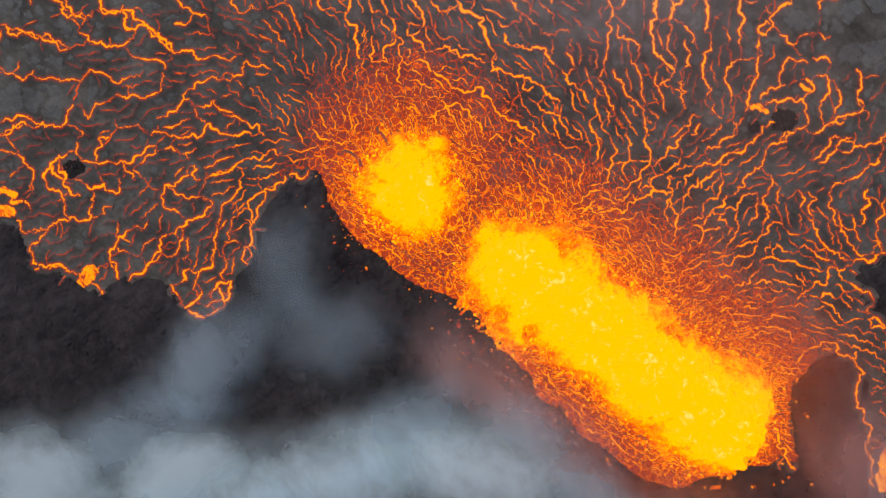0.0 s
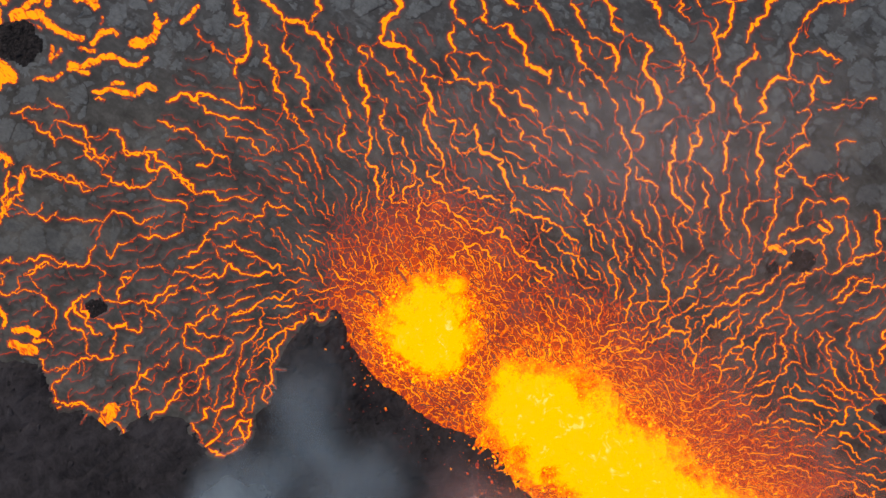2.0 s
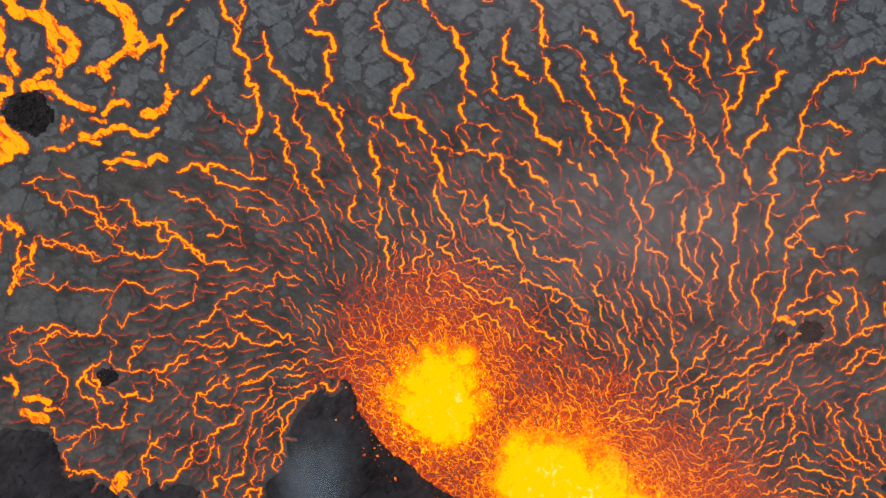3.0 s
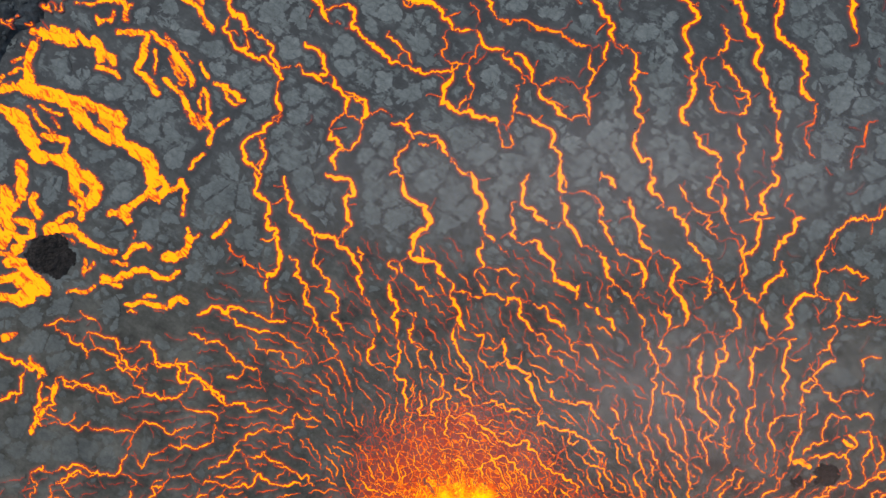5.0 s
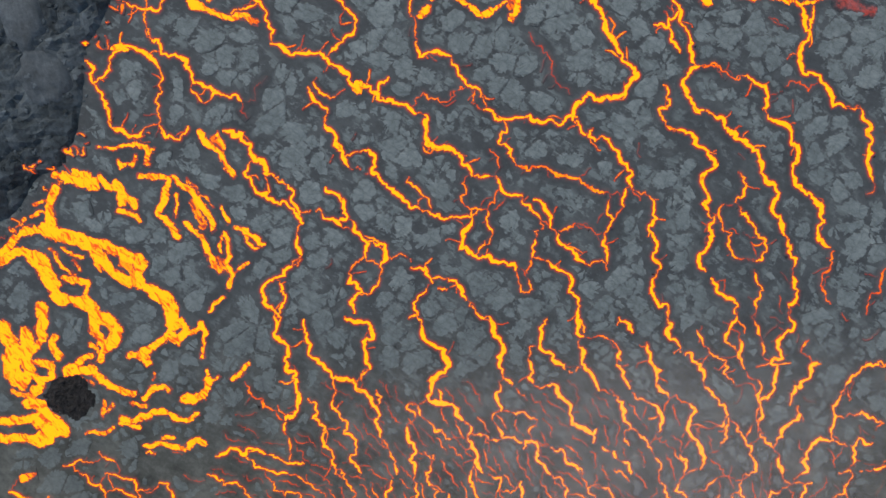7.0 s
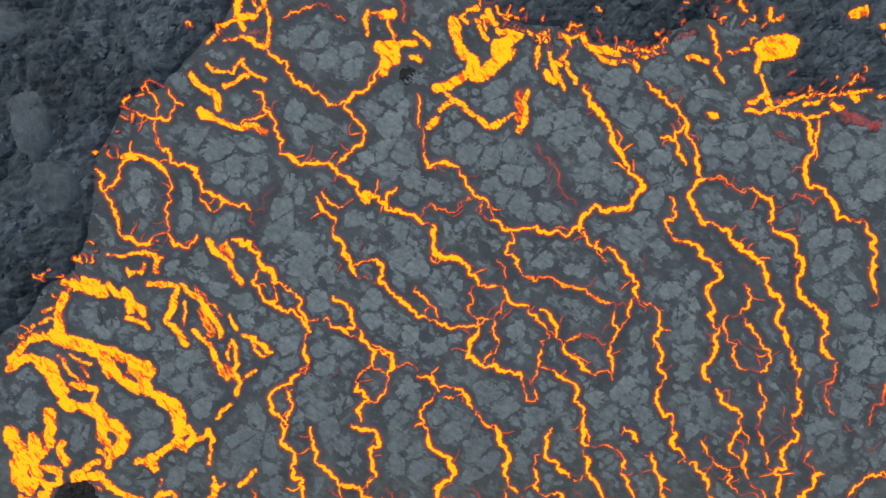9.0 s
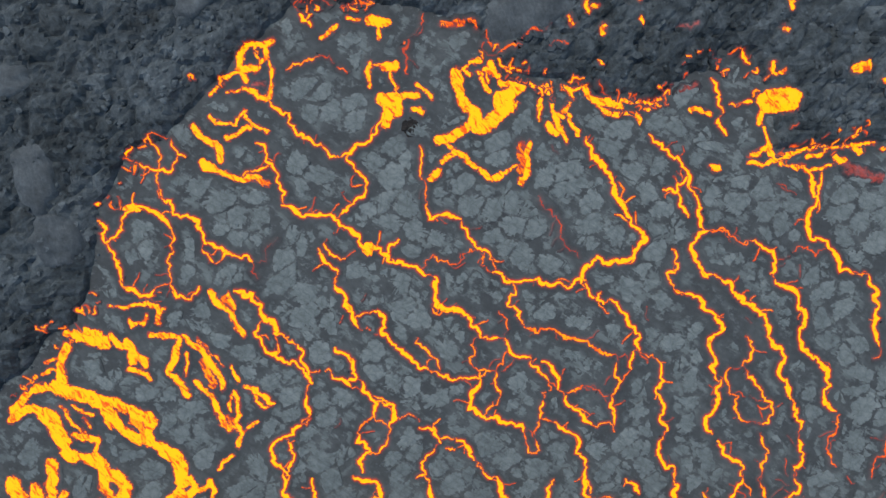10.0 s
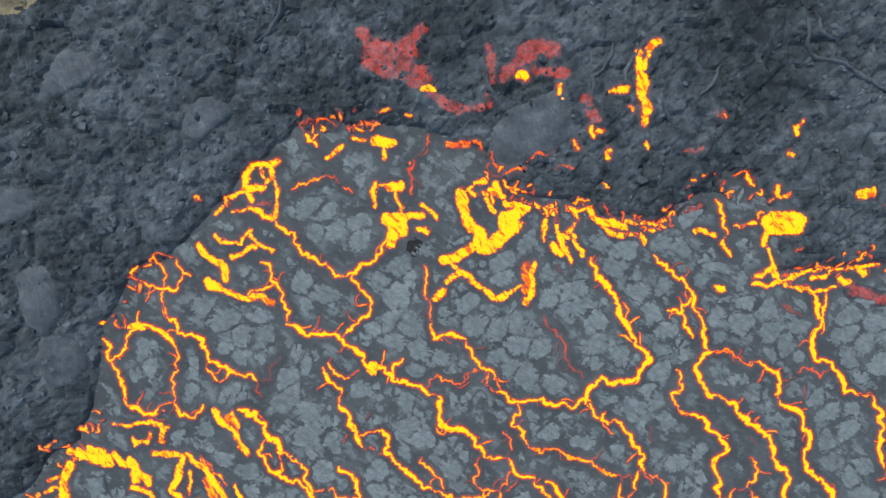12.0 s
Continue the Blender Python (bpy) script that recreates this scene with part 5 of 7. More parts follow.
fissure(0.47, .75, (19, 38.8), (20.2, 37.7), (21, 36.2))
fissure(0.47, .7, (21.4, 35.4), (22.2, 34.7), (21.9, 33.3))
fissure(0.56, .85, (24.8, 35.9), (25.6, 34.4), (25.4, 33.2))
fissure(0.71, 1, (22.4, 54.1), (22.5, 52.2), (24.4, 50.3), (24.4, 49.6))
fissure(0.63, .95, (25, 49.2), (25.9, 49.6), (27.1, 48.1), (27.6, 45.8))
fissure(0.47, .75, (27.7, 45.1), (29.5, 43.6), (30.6, 42.1), (30.6, 40.9))
fissure(0.47, .75, (26.4, 52.7), (27.2, 51.5), (27.4, 50.6))
fissure(0.40, .65, (28, 50.4), (29.7, 48.9), (30.9, 47.8), (30.2, 47), (31.7, 45.5))
fissure(0.56, .85, (31.8, 54.7), (30.8, 52.7), (30.4, 51.6), (31.1, 50.7))
fissure(0.47, .75, (32.2, 51.6), (32.5, 50.1), (32.2, 49.4), (33.1, 47.5))
fissure(0.47, .7, (34.1, 54.3), (35, 52.1))
fissure(0.47, .65, (35.4, 51.3), (35.4, 49.4))
fissure(0.63, .95, (38.7, 54.8), (39.3, 52.9), (37.3, 51.4), (38.1, 49.1), (36.6, 48.3), (37.2, 46.8), (37.1, 45.3), (36.2, 43.7), (34.9, 43.3))
fissure(0.47, .75, (34.8, 46.2), (35.4, 44.9), (34.7, 44.1), (35.3, 42.6), (35.7, 41.4), (34.8, 40.7), (35.1, 39.9))
fissure(0.63, .9, (43.4, 48.4), (41.9, 47.9), (41.6, 46.4), (39.8, 44.6), (39.3, 42.8))
fissure(0.56, .85, (40.4, 42.8), (40.1, 40.8), (38.4, 39.6), (37.7, 37.7))
fissure(0.47, .75, (52.2, 48.2), (49.9, 48.6), (47.6, 47), (46.6, 45.1))
fissure(0.47, .75, (46.2, 44.3), (45.1, 42.8), (45.4, 41.2), (44.9, 39.7), (45.3, 38.3))
fissure(0.63, .95, (45.3, 38.2), (43, 38.1), (41.8, 36.6), (42, 34.3), (40.9, 33.5))
fissure(0.47, .75, (47.7, 41.7), (49, 42.2), (50.1, 41.3), (52.1, 40.6))
fissure(0.47, .8, (50.6, 38.1), (48.7, 38.6), (48, 37.1), (47.7, 34.8))
fissure(0.56, .85, (50.8, 34.5), (52.5, 34.9))
fissure(0.63, .95, (25.8, 42.8), (26.7, 41.8), (26, 40.5), (25.9, 38.9), (27.4, 37.1), (28.1, 35.5), (27.5, 34))
fissure(0.47, .7, (30.6, 40.6), (29.6, 39.8))
fissure(0.47, .7, (31.1, 41), (30.8, 39), (30.1, 37.5))
fissure(0.47, .75, (32.1, 40.2), (32.9, 38.7), (34.3, 37.2), (34.7, 35.3), (33.5, 33.5))
fissure(0.47, .7, (34.2, 39.9), (33.5, 38.3))
fissure(0.56, .8, (38.1, 36.1), (38.6, 33.5))
fissure(0.40, .6, (35.7, 39.1), (37.3, 36.9))


# ---- broad streams and pools of fresh lava ----
def stream(width, heat, *points):
    """Notes one arm of a pool or stream: its breadth, how hot it is and its course."""
    STROKES.append((0.5 * width - 0.13, heat, jagged(points, 0.9, 0.07)))


stream(1.66, 1, (-58.4, 71), (-56.9, 71.8), (-55.6, 71.5), (-54.3, 70.6))
stream(1.20, 1, (-59.2, 71.4), (-57.8, 70.9), (-56.2, 70.7), (-54.1, 70.2))
stream(1.05, 1, (-53.4, 71.3), (-52.4, 70.2), (-50.9, 69.7), (-50.2, 69.2))
stream(1.20, 1, (-51.3, 70.6), (-50.3, 69.2), (-50.5, 68))
stream(1.05, 1, (-50.8, 68.6), (-49.1, 68.4), (-48.8, 67.6))
stream(0.90, 1, (-51.1, 67.1), (-49.8, 66.7), (-48.7, 66.4), (-48.1, 65.8))
stream(1.28, 1, (-59.3, 69.7), (-59.8, 68.6), (-60.2, 67.4), (-60.1, 65.9), (-59.7, 65))
stream(0.68, .8, (-62.3, 66.1), (-61.3, 66.7), (-60.5, 66.3))
stream(0.68, .75, (-62, 67.6), (-60.7, 68.2))
stream(0.68, .7, (-64.4, 64.6), (-63.5, 65.5))
stream(1.20, 1, (-66.6, 60.9), (-65.1, 62.5), (-63.6, 63.8), (-62.1, 64.3), (-60.3, 64.1))
stream(1.36, 1, (-66.6, 59.8), (-64.7, 61.2), (-62.5, 61), (-61.3, 59.5), (-60.2, 58), (-59.1, 56.2), (-58.3, 54.7))
stream(2.26, 1, (-62.1, 60.6), (-60.6, 58.8), (-59.5, 56.9))
stream(1.96, 1, (-60.6, 64.2), (-57.6, 63.5), (-55, 62.5))
stream(1.66, 1, (-55, 62.7), (-52, 62), (-49.7, 60.9), (-47.8, 60.1))
stream(1.51, .9, (-54.2, 61.6), (-52.7, 60.1), (-51.2, 58.6), (-49.7, 57.5))
stream(1.36, 1, (-47.8, 60.2), (-48.2, 58.7), (-47.8, 57.2), (-45.9, 56.5))
stream(1.20, .6, (-50.5, 60.1), (-49, 59), (-48.6, 57.7))
stream(0.68, 1, (-54.6, 61.2), (-53.8, 60.1), (-53.1, 59))
stream(0.68, .8, (-60.2, 61.8), (-59.1, 60.7), (-58, 59.2), (-56.8, 58.1))
stream(0.68, .8, (-58.4, 61.9), (-56.9, 60.8), (-55.7, 60.8))
stream(0.53, .75, (-56.9, 60.4), (-56.1, 58.9))
stream(0.90, 1, (-58.3, 58.1), (-56.8, 57.7), (-55, 57.4), (-55.3, 56))
stream(1.20, 1, (-59.4, 55.4), (-57.6, 55.1), (-55.3, 55.3), (-53.8, 54))
stream(1.66, 1, (-56.1, 54.7), (-54.2, 54), (-54.2, 52.5), (-53.8, 51.4))
stream(1.81, 1, (-53.4, 52.9), (-51.9, 52.2), (-51.1, 50.7), (-51.5, 49.5))
stream(1.36, .9, (-54.1, 51), (-53, 49.5), (-52.6, 48.4), (-53.1, 47.2))
stream(0.75, .8, (-54.5, 49.1), (-53.4, 48.2))
stream(1.96, 1, (-45.9, 56.1), (-44.4, 55.4), (-43.8, 53.9), (-43.6, 52))
stream(1.36, 1, (-44, 52), (-42.5, 52.4), (-41.7, 51.3), (-42.8, 49.9), (-44, 50.5))
stream(1.05, 1, (-44, 51.6), (-44.7, 49.9), (-46.6, 48.5), (-48.5, 47.7))
stream(1.20, .9, (-49.2, 47.7), (-47.3, 47.9), (-46.8, 46.8))
stream(0.68, .9, (-41.3, 50.9), (-40.2, 51.7))
stream(0.75, 1, (-39.9, 52.3), (-39.3, 50.9), (-39.4, 49), (-39.6, 47.7))
stream(0.68, .85, (-36.9, 55.9), (-38.2, 54.7), (-38.6, 53.8))
stream(1.66, 1, (-61.2, 54.1), (-60.9, 52.4), (-61.1, 50.5))
stream(1.20, 1, (-59.4, 49.9), (-59.6, 48.6), (-58.6, 47.4))
stream(2.26, .95, (-66.2, 51.1), (-65.4, 49.6), (-64.7, 48.1), (-65, 45.9), (-64.3, 44.4))
stream(1.81, .95, (-63.2, 50.4), (-62.8, 48.9), (-63.1, 47), (-62.4, 45.5), (-63.5, 43.6))
stream(1.05, .9, (-60.9, 49.7), (-62, 48.2))
stream(1.05, 1, (-61.6, 46.7), (-59.7, 46.3), (-59.6, 44.8), (-61.2, 44))
stream(1.20, 1, (-62.4, 45.2), (-60.9, 43.7), (-62, 42.5))
stream(0.90, .7, (-65, 42.8), (-62.7, 42.1), (-61.2, 42.9))
stream(1.20, 1, (-66.5, 38.6), (-63.8, 38.7), (-62, 39.1), (-60.5, 39.5))
stream(1.66, 1, (-62.7, 41), (-60.8, 40.6), (-59.3, 38.8), (-57.8, 37.3))
stream(2.26, .9, (-61.2, 38.7), (-59.3, 37.2), (-60.8, 36.4))
stream(1.36, 1, (-66.5, 36.3), (-64.2, 36.4), (-61.9, 36), (-59.7, 36.2))
stream(0.90, 1, (-57.9, 45.6), (-56.4, 46.4), (-54.5, 47.6))
stream(1.36, 1, (-57.5, 45.4), (-55.6, 45.7), (-54.1, 45.9))
stream(1.05, 1, (-54.5, 46.1), (-53, 44.6), (-51.4, 43.5), (-50.3, 43.1), (-48.8, 42.6))
stream(0.60, .8, (-59, 43), (-57.8, 43.7), (-56.7, 44.4), (-55.2, 44.4), (-54.1, 44))
stream(0.75, 1, (-47.3, 42), (-46.2, 43.2), (-45, 43.6), (-43.9, 43.1))
stream(0.53, .6, (-46.2, 44.3), (-46, 45.5))
stream(0.68, .9, (-48.8, 41.3), (-47, 40.9))
stream(1.05, 1, (-50.3, 39.3), (-48.4, 39), (-46.5, 39.6), (-44.6, 40.2))
stream(0.75, .9, (-50.3, 38.6), (-48.7, 38.2), (-47.8, 38))
stream(0.83, 1, (-43.9, 40.1), (-42.7, 39.3), (-41.2, 39.1), (-40.1, 40.1))
stream(1.20, 1, (-42, 42), (-40.5, 42), (-39.5, 42.6), (-39, 43.7), (-38.6, 44.7))
stream(0.68, 1, (-38.9, 46), (-38.8, 44.5))
stream(0.60, 1, (-38.6, 44.5), (-37.5, 45.1))
stream(0.75, 1, (-35.6, 44.9), (-34.5, 45.7), (-33.5, 46.9))
stream(0.53, .8, (-52.5, 40), (-51.4, 41.2))
stream(0.53, .7, (-52.9, 39.3), (-52.5, 41.6))
stream(0.68, .75, (-54.8, 37.3), (-52.5, 37.1), (-51.4, 37.9))
stream(0.75, 1, (-47.2, 35.6), (-44.6, 36), (-41.9, 35.3))
stream(0.60, 1, (-44.6, 36.8), (-43.2, 36.8))
stream(0.90, 1, (-41.2, 35.7), (-40, 36.5), (-39.1, 36.1))
stream(0.60, 1, (-53.6, 75.4), (-51.7, 75.1), (-50.6, 75.5), (-48.8, 75.7))
stream(0.68, 1, (-51, 73.6), (-50.6, 72.7))
stream(0.68, 1, (-50.6, 72.9), (-49.1, 73.1), (-49, 74.2))
stream(0.83, .95, (-48.8, 75.7), (-47.1, 75.4), (-47.1, 73.3))
stream(0.60, .8, (-47.1, 74.8), (-46.1, 75.5))
stream(0.90, 1, (-48, 71.7), (-46.1, 71.5), (-44.2, 71.5))
stream(1.05, 1, (-44.2, 71.3), (-44.6, 69.6), (-45.1, 68.1), (-45.8, 66.8))
stream(0.90, 1, (-45.7, 66.6), (-44.5, 65.5), (-43.4, 64.4), (-43.2, 63.7))
stream(0.53, .85, (-43.4, 69.3), (-43.2, 68.2), (-43.4, 66.3))
stream(0.90, 1, (-43.6, 71.8), (-42.3, 70.4), (-40.8, 69.4), (-40.1, 68.2), (-38.9, 66.4), (-38.5, 64.9))
stream(1.13, .62, (-41, 68.2), (-40.3, 66.4), (-39.6, 65.2))
stream(0.45, .85, (-42, 71.4), (-40.5, 70.3), (-39.3, 69), (-38.5, 67.7))
stream(0.75, 1, (-37.4, 67.7), (-36.7, 66.4), (-36.3, 65.7))
stream(0.90, 1, (-42.1, 65.6), (-40.8, 64.5), (-39.6, 63.4), (-38.8, 61.5), (-38.2, 60), (-37.3, 59.3))
stream(0.75, 1, (-36.8, 64.2), (-36.2, 62.7), (-36.4, 60.8), (-36.9, 59.7))
stream(0.60, .9, (-37.2, 63.9), (-37.3, 61.9))
stream(1.20, .5, (-37.9, 60.8), (-36.9, 60))
stream(0.90, 1, (-36.6, 59.7), (-35.6, 58.9), (-36.2, 57.4))
stream(0.75, 1, (-35.3, 65), (-33.6, 63.9))
stream(0.75, .8, (-35.6, 58.9), (-33.6, 60.5))
stream(0.98, 1, (-40.2, 77.6), (-38.7, 75.8), (-37.1, 73.9), (-35.8, 71.9))
stream(0.75, .85, (-37.9, 77.3), (-37.2, 75.6))
stream(1.20, .5, (-38.6, 76.8), (-37.5, 75.4))
stream(0.90, 1, (-34.4, 110.8), (-35.9, 110.6), (-37, 109.2), (-37.3, 107.7))
stream(1.05, 1, (-32.9, 111.2), (-34, 110.5))
stream(0.75, 1, (-33.7, 110.1), (-33.6, 109), (-34.3, 108.2))
stream(0.60, 1, (-35.1, 110.1), (-34.7, 108.9))
stream(1.05, 1, (-37.3, 107.6), (-35.8, 107.6), (-34.7, 107.5))
stream(0.90, 1, (-36.8, 107.4), (-36.3, 105.9))
stream(0.75, 1, (-37.3, 107), (-38.4, 106.4), (-39.2, 106.2))
stream(0.60, .85, (-39.5, 105.4), (-40.2, 104.5), (-41.3, 103.9))
stream(0.75, 1, (-33.2, 108.2), (-32.8, 106.4), (-33, 104.9), (-33.1, 103.8))
stream(1.20, .4, (-35.4, 105.3), (-33.9, 105.2))
stream(0.90, 1, (-36.3, 104.9), (-35, 104.1), (-33.5, 103.4))
stream(0.60, 1, (-38.7, 104.3), (-36.9, 104.6))
stream(0.60, 1, (-40.9, 101), (-40.1, 100.2), (-38.2, 100.1), (-37.5, 99.9), (-36.8, 101.4), (-36.2, 101.8))
stream(0.60, 1, (-36.4, 101.8), (-35.4, 100.2), (-33.7, 99.6), (-33.1, 99))
stream(0.75, 1, (-38.6, 98.3), (-37.1, 98.9), (-35.2, 99.9))
stream(0.90, 1, (-43.1, 99.7), (-41.9, 98.2), (-40.4, 97.2))
stream(1.20, 1, (-40, 97.3), (-39.4, 96.4), (-39.2, 95.3))
stream(1.20, 1, (-41.9, 94.9), (-40.3, 94.2))
stream(0.90, 1, (-40.7, 94.1), (-38.8, 93.5), (-36.5, 92.8), (-34.7, 93.2), (-33.2, 92.3))
stream(1.81, 1, (-18.1, 103.9), (-16.6, 104.1), (-16.2, 102.4))
stream(1.36, 1, (-17.5, 103.5), (-17.3, 101.7), (-17.6, 100.5))
stream(1.05, .5, (-17.2, 102.8), (-16.5, 102.1))
stream(1.05, 1, (-16.2, 103.9), (-15.1, 104.3), (-13.6, 104.6))
stream(0.90, .9, (-13.9, 102.7), (-12.8, 102.4))
stream(1.51, 1, (-17.9, 108.2), (-16.7, 108.3))
stream(0.75, .9, (-19.7, 108.7), (-20.1, 107.2), (-19.7, 105.7))
stream(0.60, 1, (-17.1, 107.3), (-16.7, 106.2), (-16.2, 104.7))
stream(0.60, .75, (-18.2, 108.7), (-20.1, 108.7))
stream(0.90, .45, (-15.2, 111.5), (-15.7, 110.3))
stream(0.68, .8, (-13.7, 106.1), (-12.5, 105.4), (-11.5, 104.2))
stream(1.66, 1, (-8.5, 107.6), (-8, 106.1), (-7.5, 104.2), (-6.1, 103.1))
stream(1.81, 1, (-5.7, 102.8), (-5.6, 101.3))
stream(1.36, 1, (-10.4, 98.7), (-8.6, 99.3), (-6.7, 100.5))
stream(1.96, 1, (-5.2, 100.5), (-3.4, 101.5), (-1.9, 102.9), (-1.2, 104))
stream(1.81, 1, (-2.7, 104), (-2.3, 102.9))
stream(1.66, 1, (-2.7, 104.7), (-1.2, 105.2), (-0.5, 105.6))
stream(0.75, 1, (-0.1, 104.1), (-0.8, 102.9))
stream(1.05, 1, (-4, 109.2), (-3.6, 108.5), (-2.8, 107.4))
stream(0.75, 1, (-7.6, 108.3), (-6.6, 109.1), (-5.5, 109.4))
stream(0.60, 1, (-7.4, 108.3), (-6.6, 107.6))
stream(0.75, 1, (-5.5, 107.9), (-4.7, 106.6), (-4, 105.5))
stream(0.75, 1, (-4.7, 108.4), (-4, 107.9))
stream(0.90, 1, (-2.4, 106.6), (-0.9, 106.5), (0.6, 106.1))
stream(0.60, 1, (1.3, 106.8), (2.1, 106))
stream(0.90, 1, (-9.3, 98.5), (-8.9, 97.8))
stream(0.90, 1, (-8.5, 97.4), (-7, 96.7), (-5.4, 95.3))
stream(1.05, 1, (-4.7, 94.9), (-3.5, 94), (-2, 94.3))
stream(1.36, .5, (0.5, 98.5), (0.9, 96.6), (0.6, 95.1))
stream(0.98, 1, (1.6, 98.5), (1.3, 96.6), (1.4, 94.7), (0.6, 93.6))
stream(0.68, .9, (-0.2, 95.8), (-1.3, 94.7))
stream(0.68, 1, (-10, 95.9), (-8.9, 96.8))
stream(1.20, 1, (-10.5, 94.7), (-11.4, 93.7))
stream(0.75, 1, (3.6, 106.5), (4, 105.3))
stream(0.75, 1, (3.2, 106.1), (4.3, 104.6), (4.8, 103.1), (6, 102.4))
stream(0.60, 1, (5.8, 106.3), (7, 106), (8.1, 106.4))
stream(0.60, 1, (6.6, 106), (7.3, 104.8))
stream(0.75, 1, (6, 103.2), (6.5, 103.9), (6.8, 104.3))
stream(1.05, 1, (5.2, 102.4), (5.7, 100.9), (5.3, 100.1))
stream(1.20, 1, (4.1, 101.2), (4.5, 100.5))
stream(0.60, 1, (2.9, 104.6), (2.8, 103.1))
stream(0.75, 1, (6.7, 102.8), (7.4, 101.3), (7.9, 100.2))
stream(0.75, 1, (6.1, 100.2), (6.5, 99))
stream(0.90, 1, (8.9, 106.1), (9.3, 105.1))
stream(0.75, 1, (9.7, 104.9), (11.2, 103.7), (12, 103))
stream(1.05, 1, (10, 104.8), (11.9, 104.7), (13.4, 104.1))
stream(0.60, .9, (13.4, 104.5), (15.7, 104.7), (17.9, 104.7), (19.4, 105.2))
stream(0.75, 1, (12.7, 102.8), (14.6, 103.1), (15.7, 102.9), (16.2, 102))
stream(0.53, .9, (16.1, 103.9), (18, 104.1))
stream(3.16, 1, (33.1, 105.3), (34.9, 105.1))
stream(1.05, 1, (32.2, 105.4), (32.9, 105.9))
stream(1.05, 1, (32.3, 103.6), (32.1, 102.5))
stream(0.60, 1, (32.7, 101.8), (33.5, 100.3), (33.8, 99.2))
stream(0.75, 1, (33.6, 98.6), (34.8, 97.9), (35.9, 98))
stream(0.60, 1, (34.4, 97.7), (36.3, 98.3), (37.7, 98.9), (40, 99.4), (43, 99.5), (45.2, 99.8), (47.5, 100.1))
stream(0.75, 1, (38.5, 97.8), (40, 98.2), (40.8, 98.6))
stream(0.90, 1, (42.3, 98.3), (43.1, 97.6), (43.7, 97.8))
stream(0.75, 1, (31, 98.1), (32.1, 98.4), (33.4, 99.2))
stream(0.60, 1, (31, 97.1), (32.9, 96.9), (34.8, 97.5))
stream(0.60, 1, (35.2, 97.2), (37.1, 96.6), (39, 96.1), (40.9, 96.6), (42.3, 97.2))
stream(1.05, 1, (44.9, 99.5), (45.7, 98.8))
stream(1.81, .35, (43.8, 97.2), (46.2, 96.2), (48.4, 95.5))
stream(0.90, 1, (25.8, 96.4), (26.9, 96.1))
stream(0.90, 1, (23.2, 103.9), (24.7, 103.6), (25.5, 103.4))
stream(0.68, 1, (32.9, 109.9), (33.2, 108.5), (34.3, 108.9))
stream(1.20, .35, (21.3, 106.1), (23.5, 107.1))
stream(1.05, 1, (-57.8, 4.1), (-56, 4.1), (-54.8, 3.5))
stream(1.51, 1, (-58.2, 2.2), (-56.7, 1.4), (-55.2, 1.2))
stream(0.68, 1, (-55.2, 2.6), (-53.9, 2.7))
stream(0.68, .95, (-59.7, 7.1), (-59, 5.6), (-59.3, 4.5))
stream(0.75, .95, (-60.4, 6.7), (-58.9, 6.2))
stream(0.68, .8, (-59.8, 28.2), (-58.7, 27), (-58.9, 25.5))
stream(0.98, .85, (-59.6, 27.4), (-58.3, 26.3))
stream(0.83, .85, (-56.7, 24.4), (-57, 22.6))
stream(0.83, .9, (-58.4, 21.1), (-59.2, 19.5), (-59.9, 18))
stream(0.60, .8, (-57.6, 22.9), (-58.8, 22.2))
stream(0.75, 1, (49.5, 18.7), (50.5, 18))
stream(0.75, .9, (42.9, 15.5), (44.1, 16), (44.8, 15.1))
stream(1.66, .3, (-22, 127.7), (-20.6, 126.7), (-18.3, 125.6))
stream(4.52, .3, (-20.1, 124.9), (-18.3, 124.6), (-16.5, 125))
stream(3.01, .3, (-18.2, 123.1), (-16.4, 123.2), (-14.9, 122.5))
stream(1.81, .3, (-16.5, 126.4), (-15.1, 127.6), (-14.1, 128.7))
stream(2.26, .3, (-15.3, 123.9), (-13.8, 122.2))
stream(1.81, .32, (-12.7, 120.4), (-10.8, 119.3), (-8.9, 118.3))
stream(1.36, .32, (-8.9, 118.3), (-6.4, 118.8))
stream(1.20, .25, (-5.3, 119.2), (-5.2, 121.7), (-5.1, 124.6), (-5.8, 126.4))
stream(1.81, .32, (-3.6, 122.5), (-2.2, 124.4), (-0.1, 125.6))
stream(2.71, .32, (-0.8, 125.9), (0.6, 126.3), (2.5, 126))
stream(1.51, .28, (0, 123.7), (4.4, 123.2))
stream(1.66, .3, (7.1, 120), (7.9, 118.5), (8.3, 117.5))
stream(0.90, .35, (20.5, 114), (22.3, 114.5))
stream(1.05, .5, (-10.6, 114.2), (-8.8, 114.2), (-7.7, 114.5))
stream(0.68, .5, (-7, 114.7), (-5.9, 113.5))
stream(0.60, .4, (23.6, 119.1), (24, 118))
stream(1.13, 1, (-13.6, 121.1), (-12.7, 120.9))
stream(1.28, 1, (-1.6, 122.9), (-0.8, 122.8))
stream(0.68, 1, (3.6, 121.9), (4.2, 120))
stream(0.98, 1, (13.4, 126), (13.5, 123.8), (13.9, 122.4))
stream(1.05, 1, (15.6, 127.3), (14.5, 126.6))
stream(1.66, 1, (13.9, 122.8), (14, 121.3))
stream(1.13, 1, (14, 121.3), (14.4, 119.5), (14.6, 117.3))
stream(0.75, 1, (14.6, 125.7), (14, 124.2))
stream(1.05, 1, (11.1, 121.2), (11.8, 121.4))
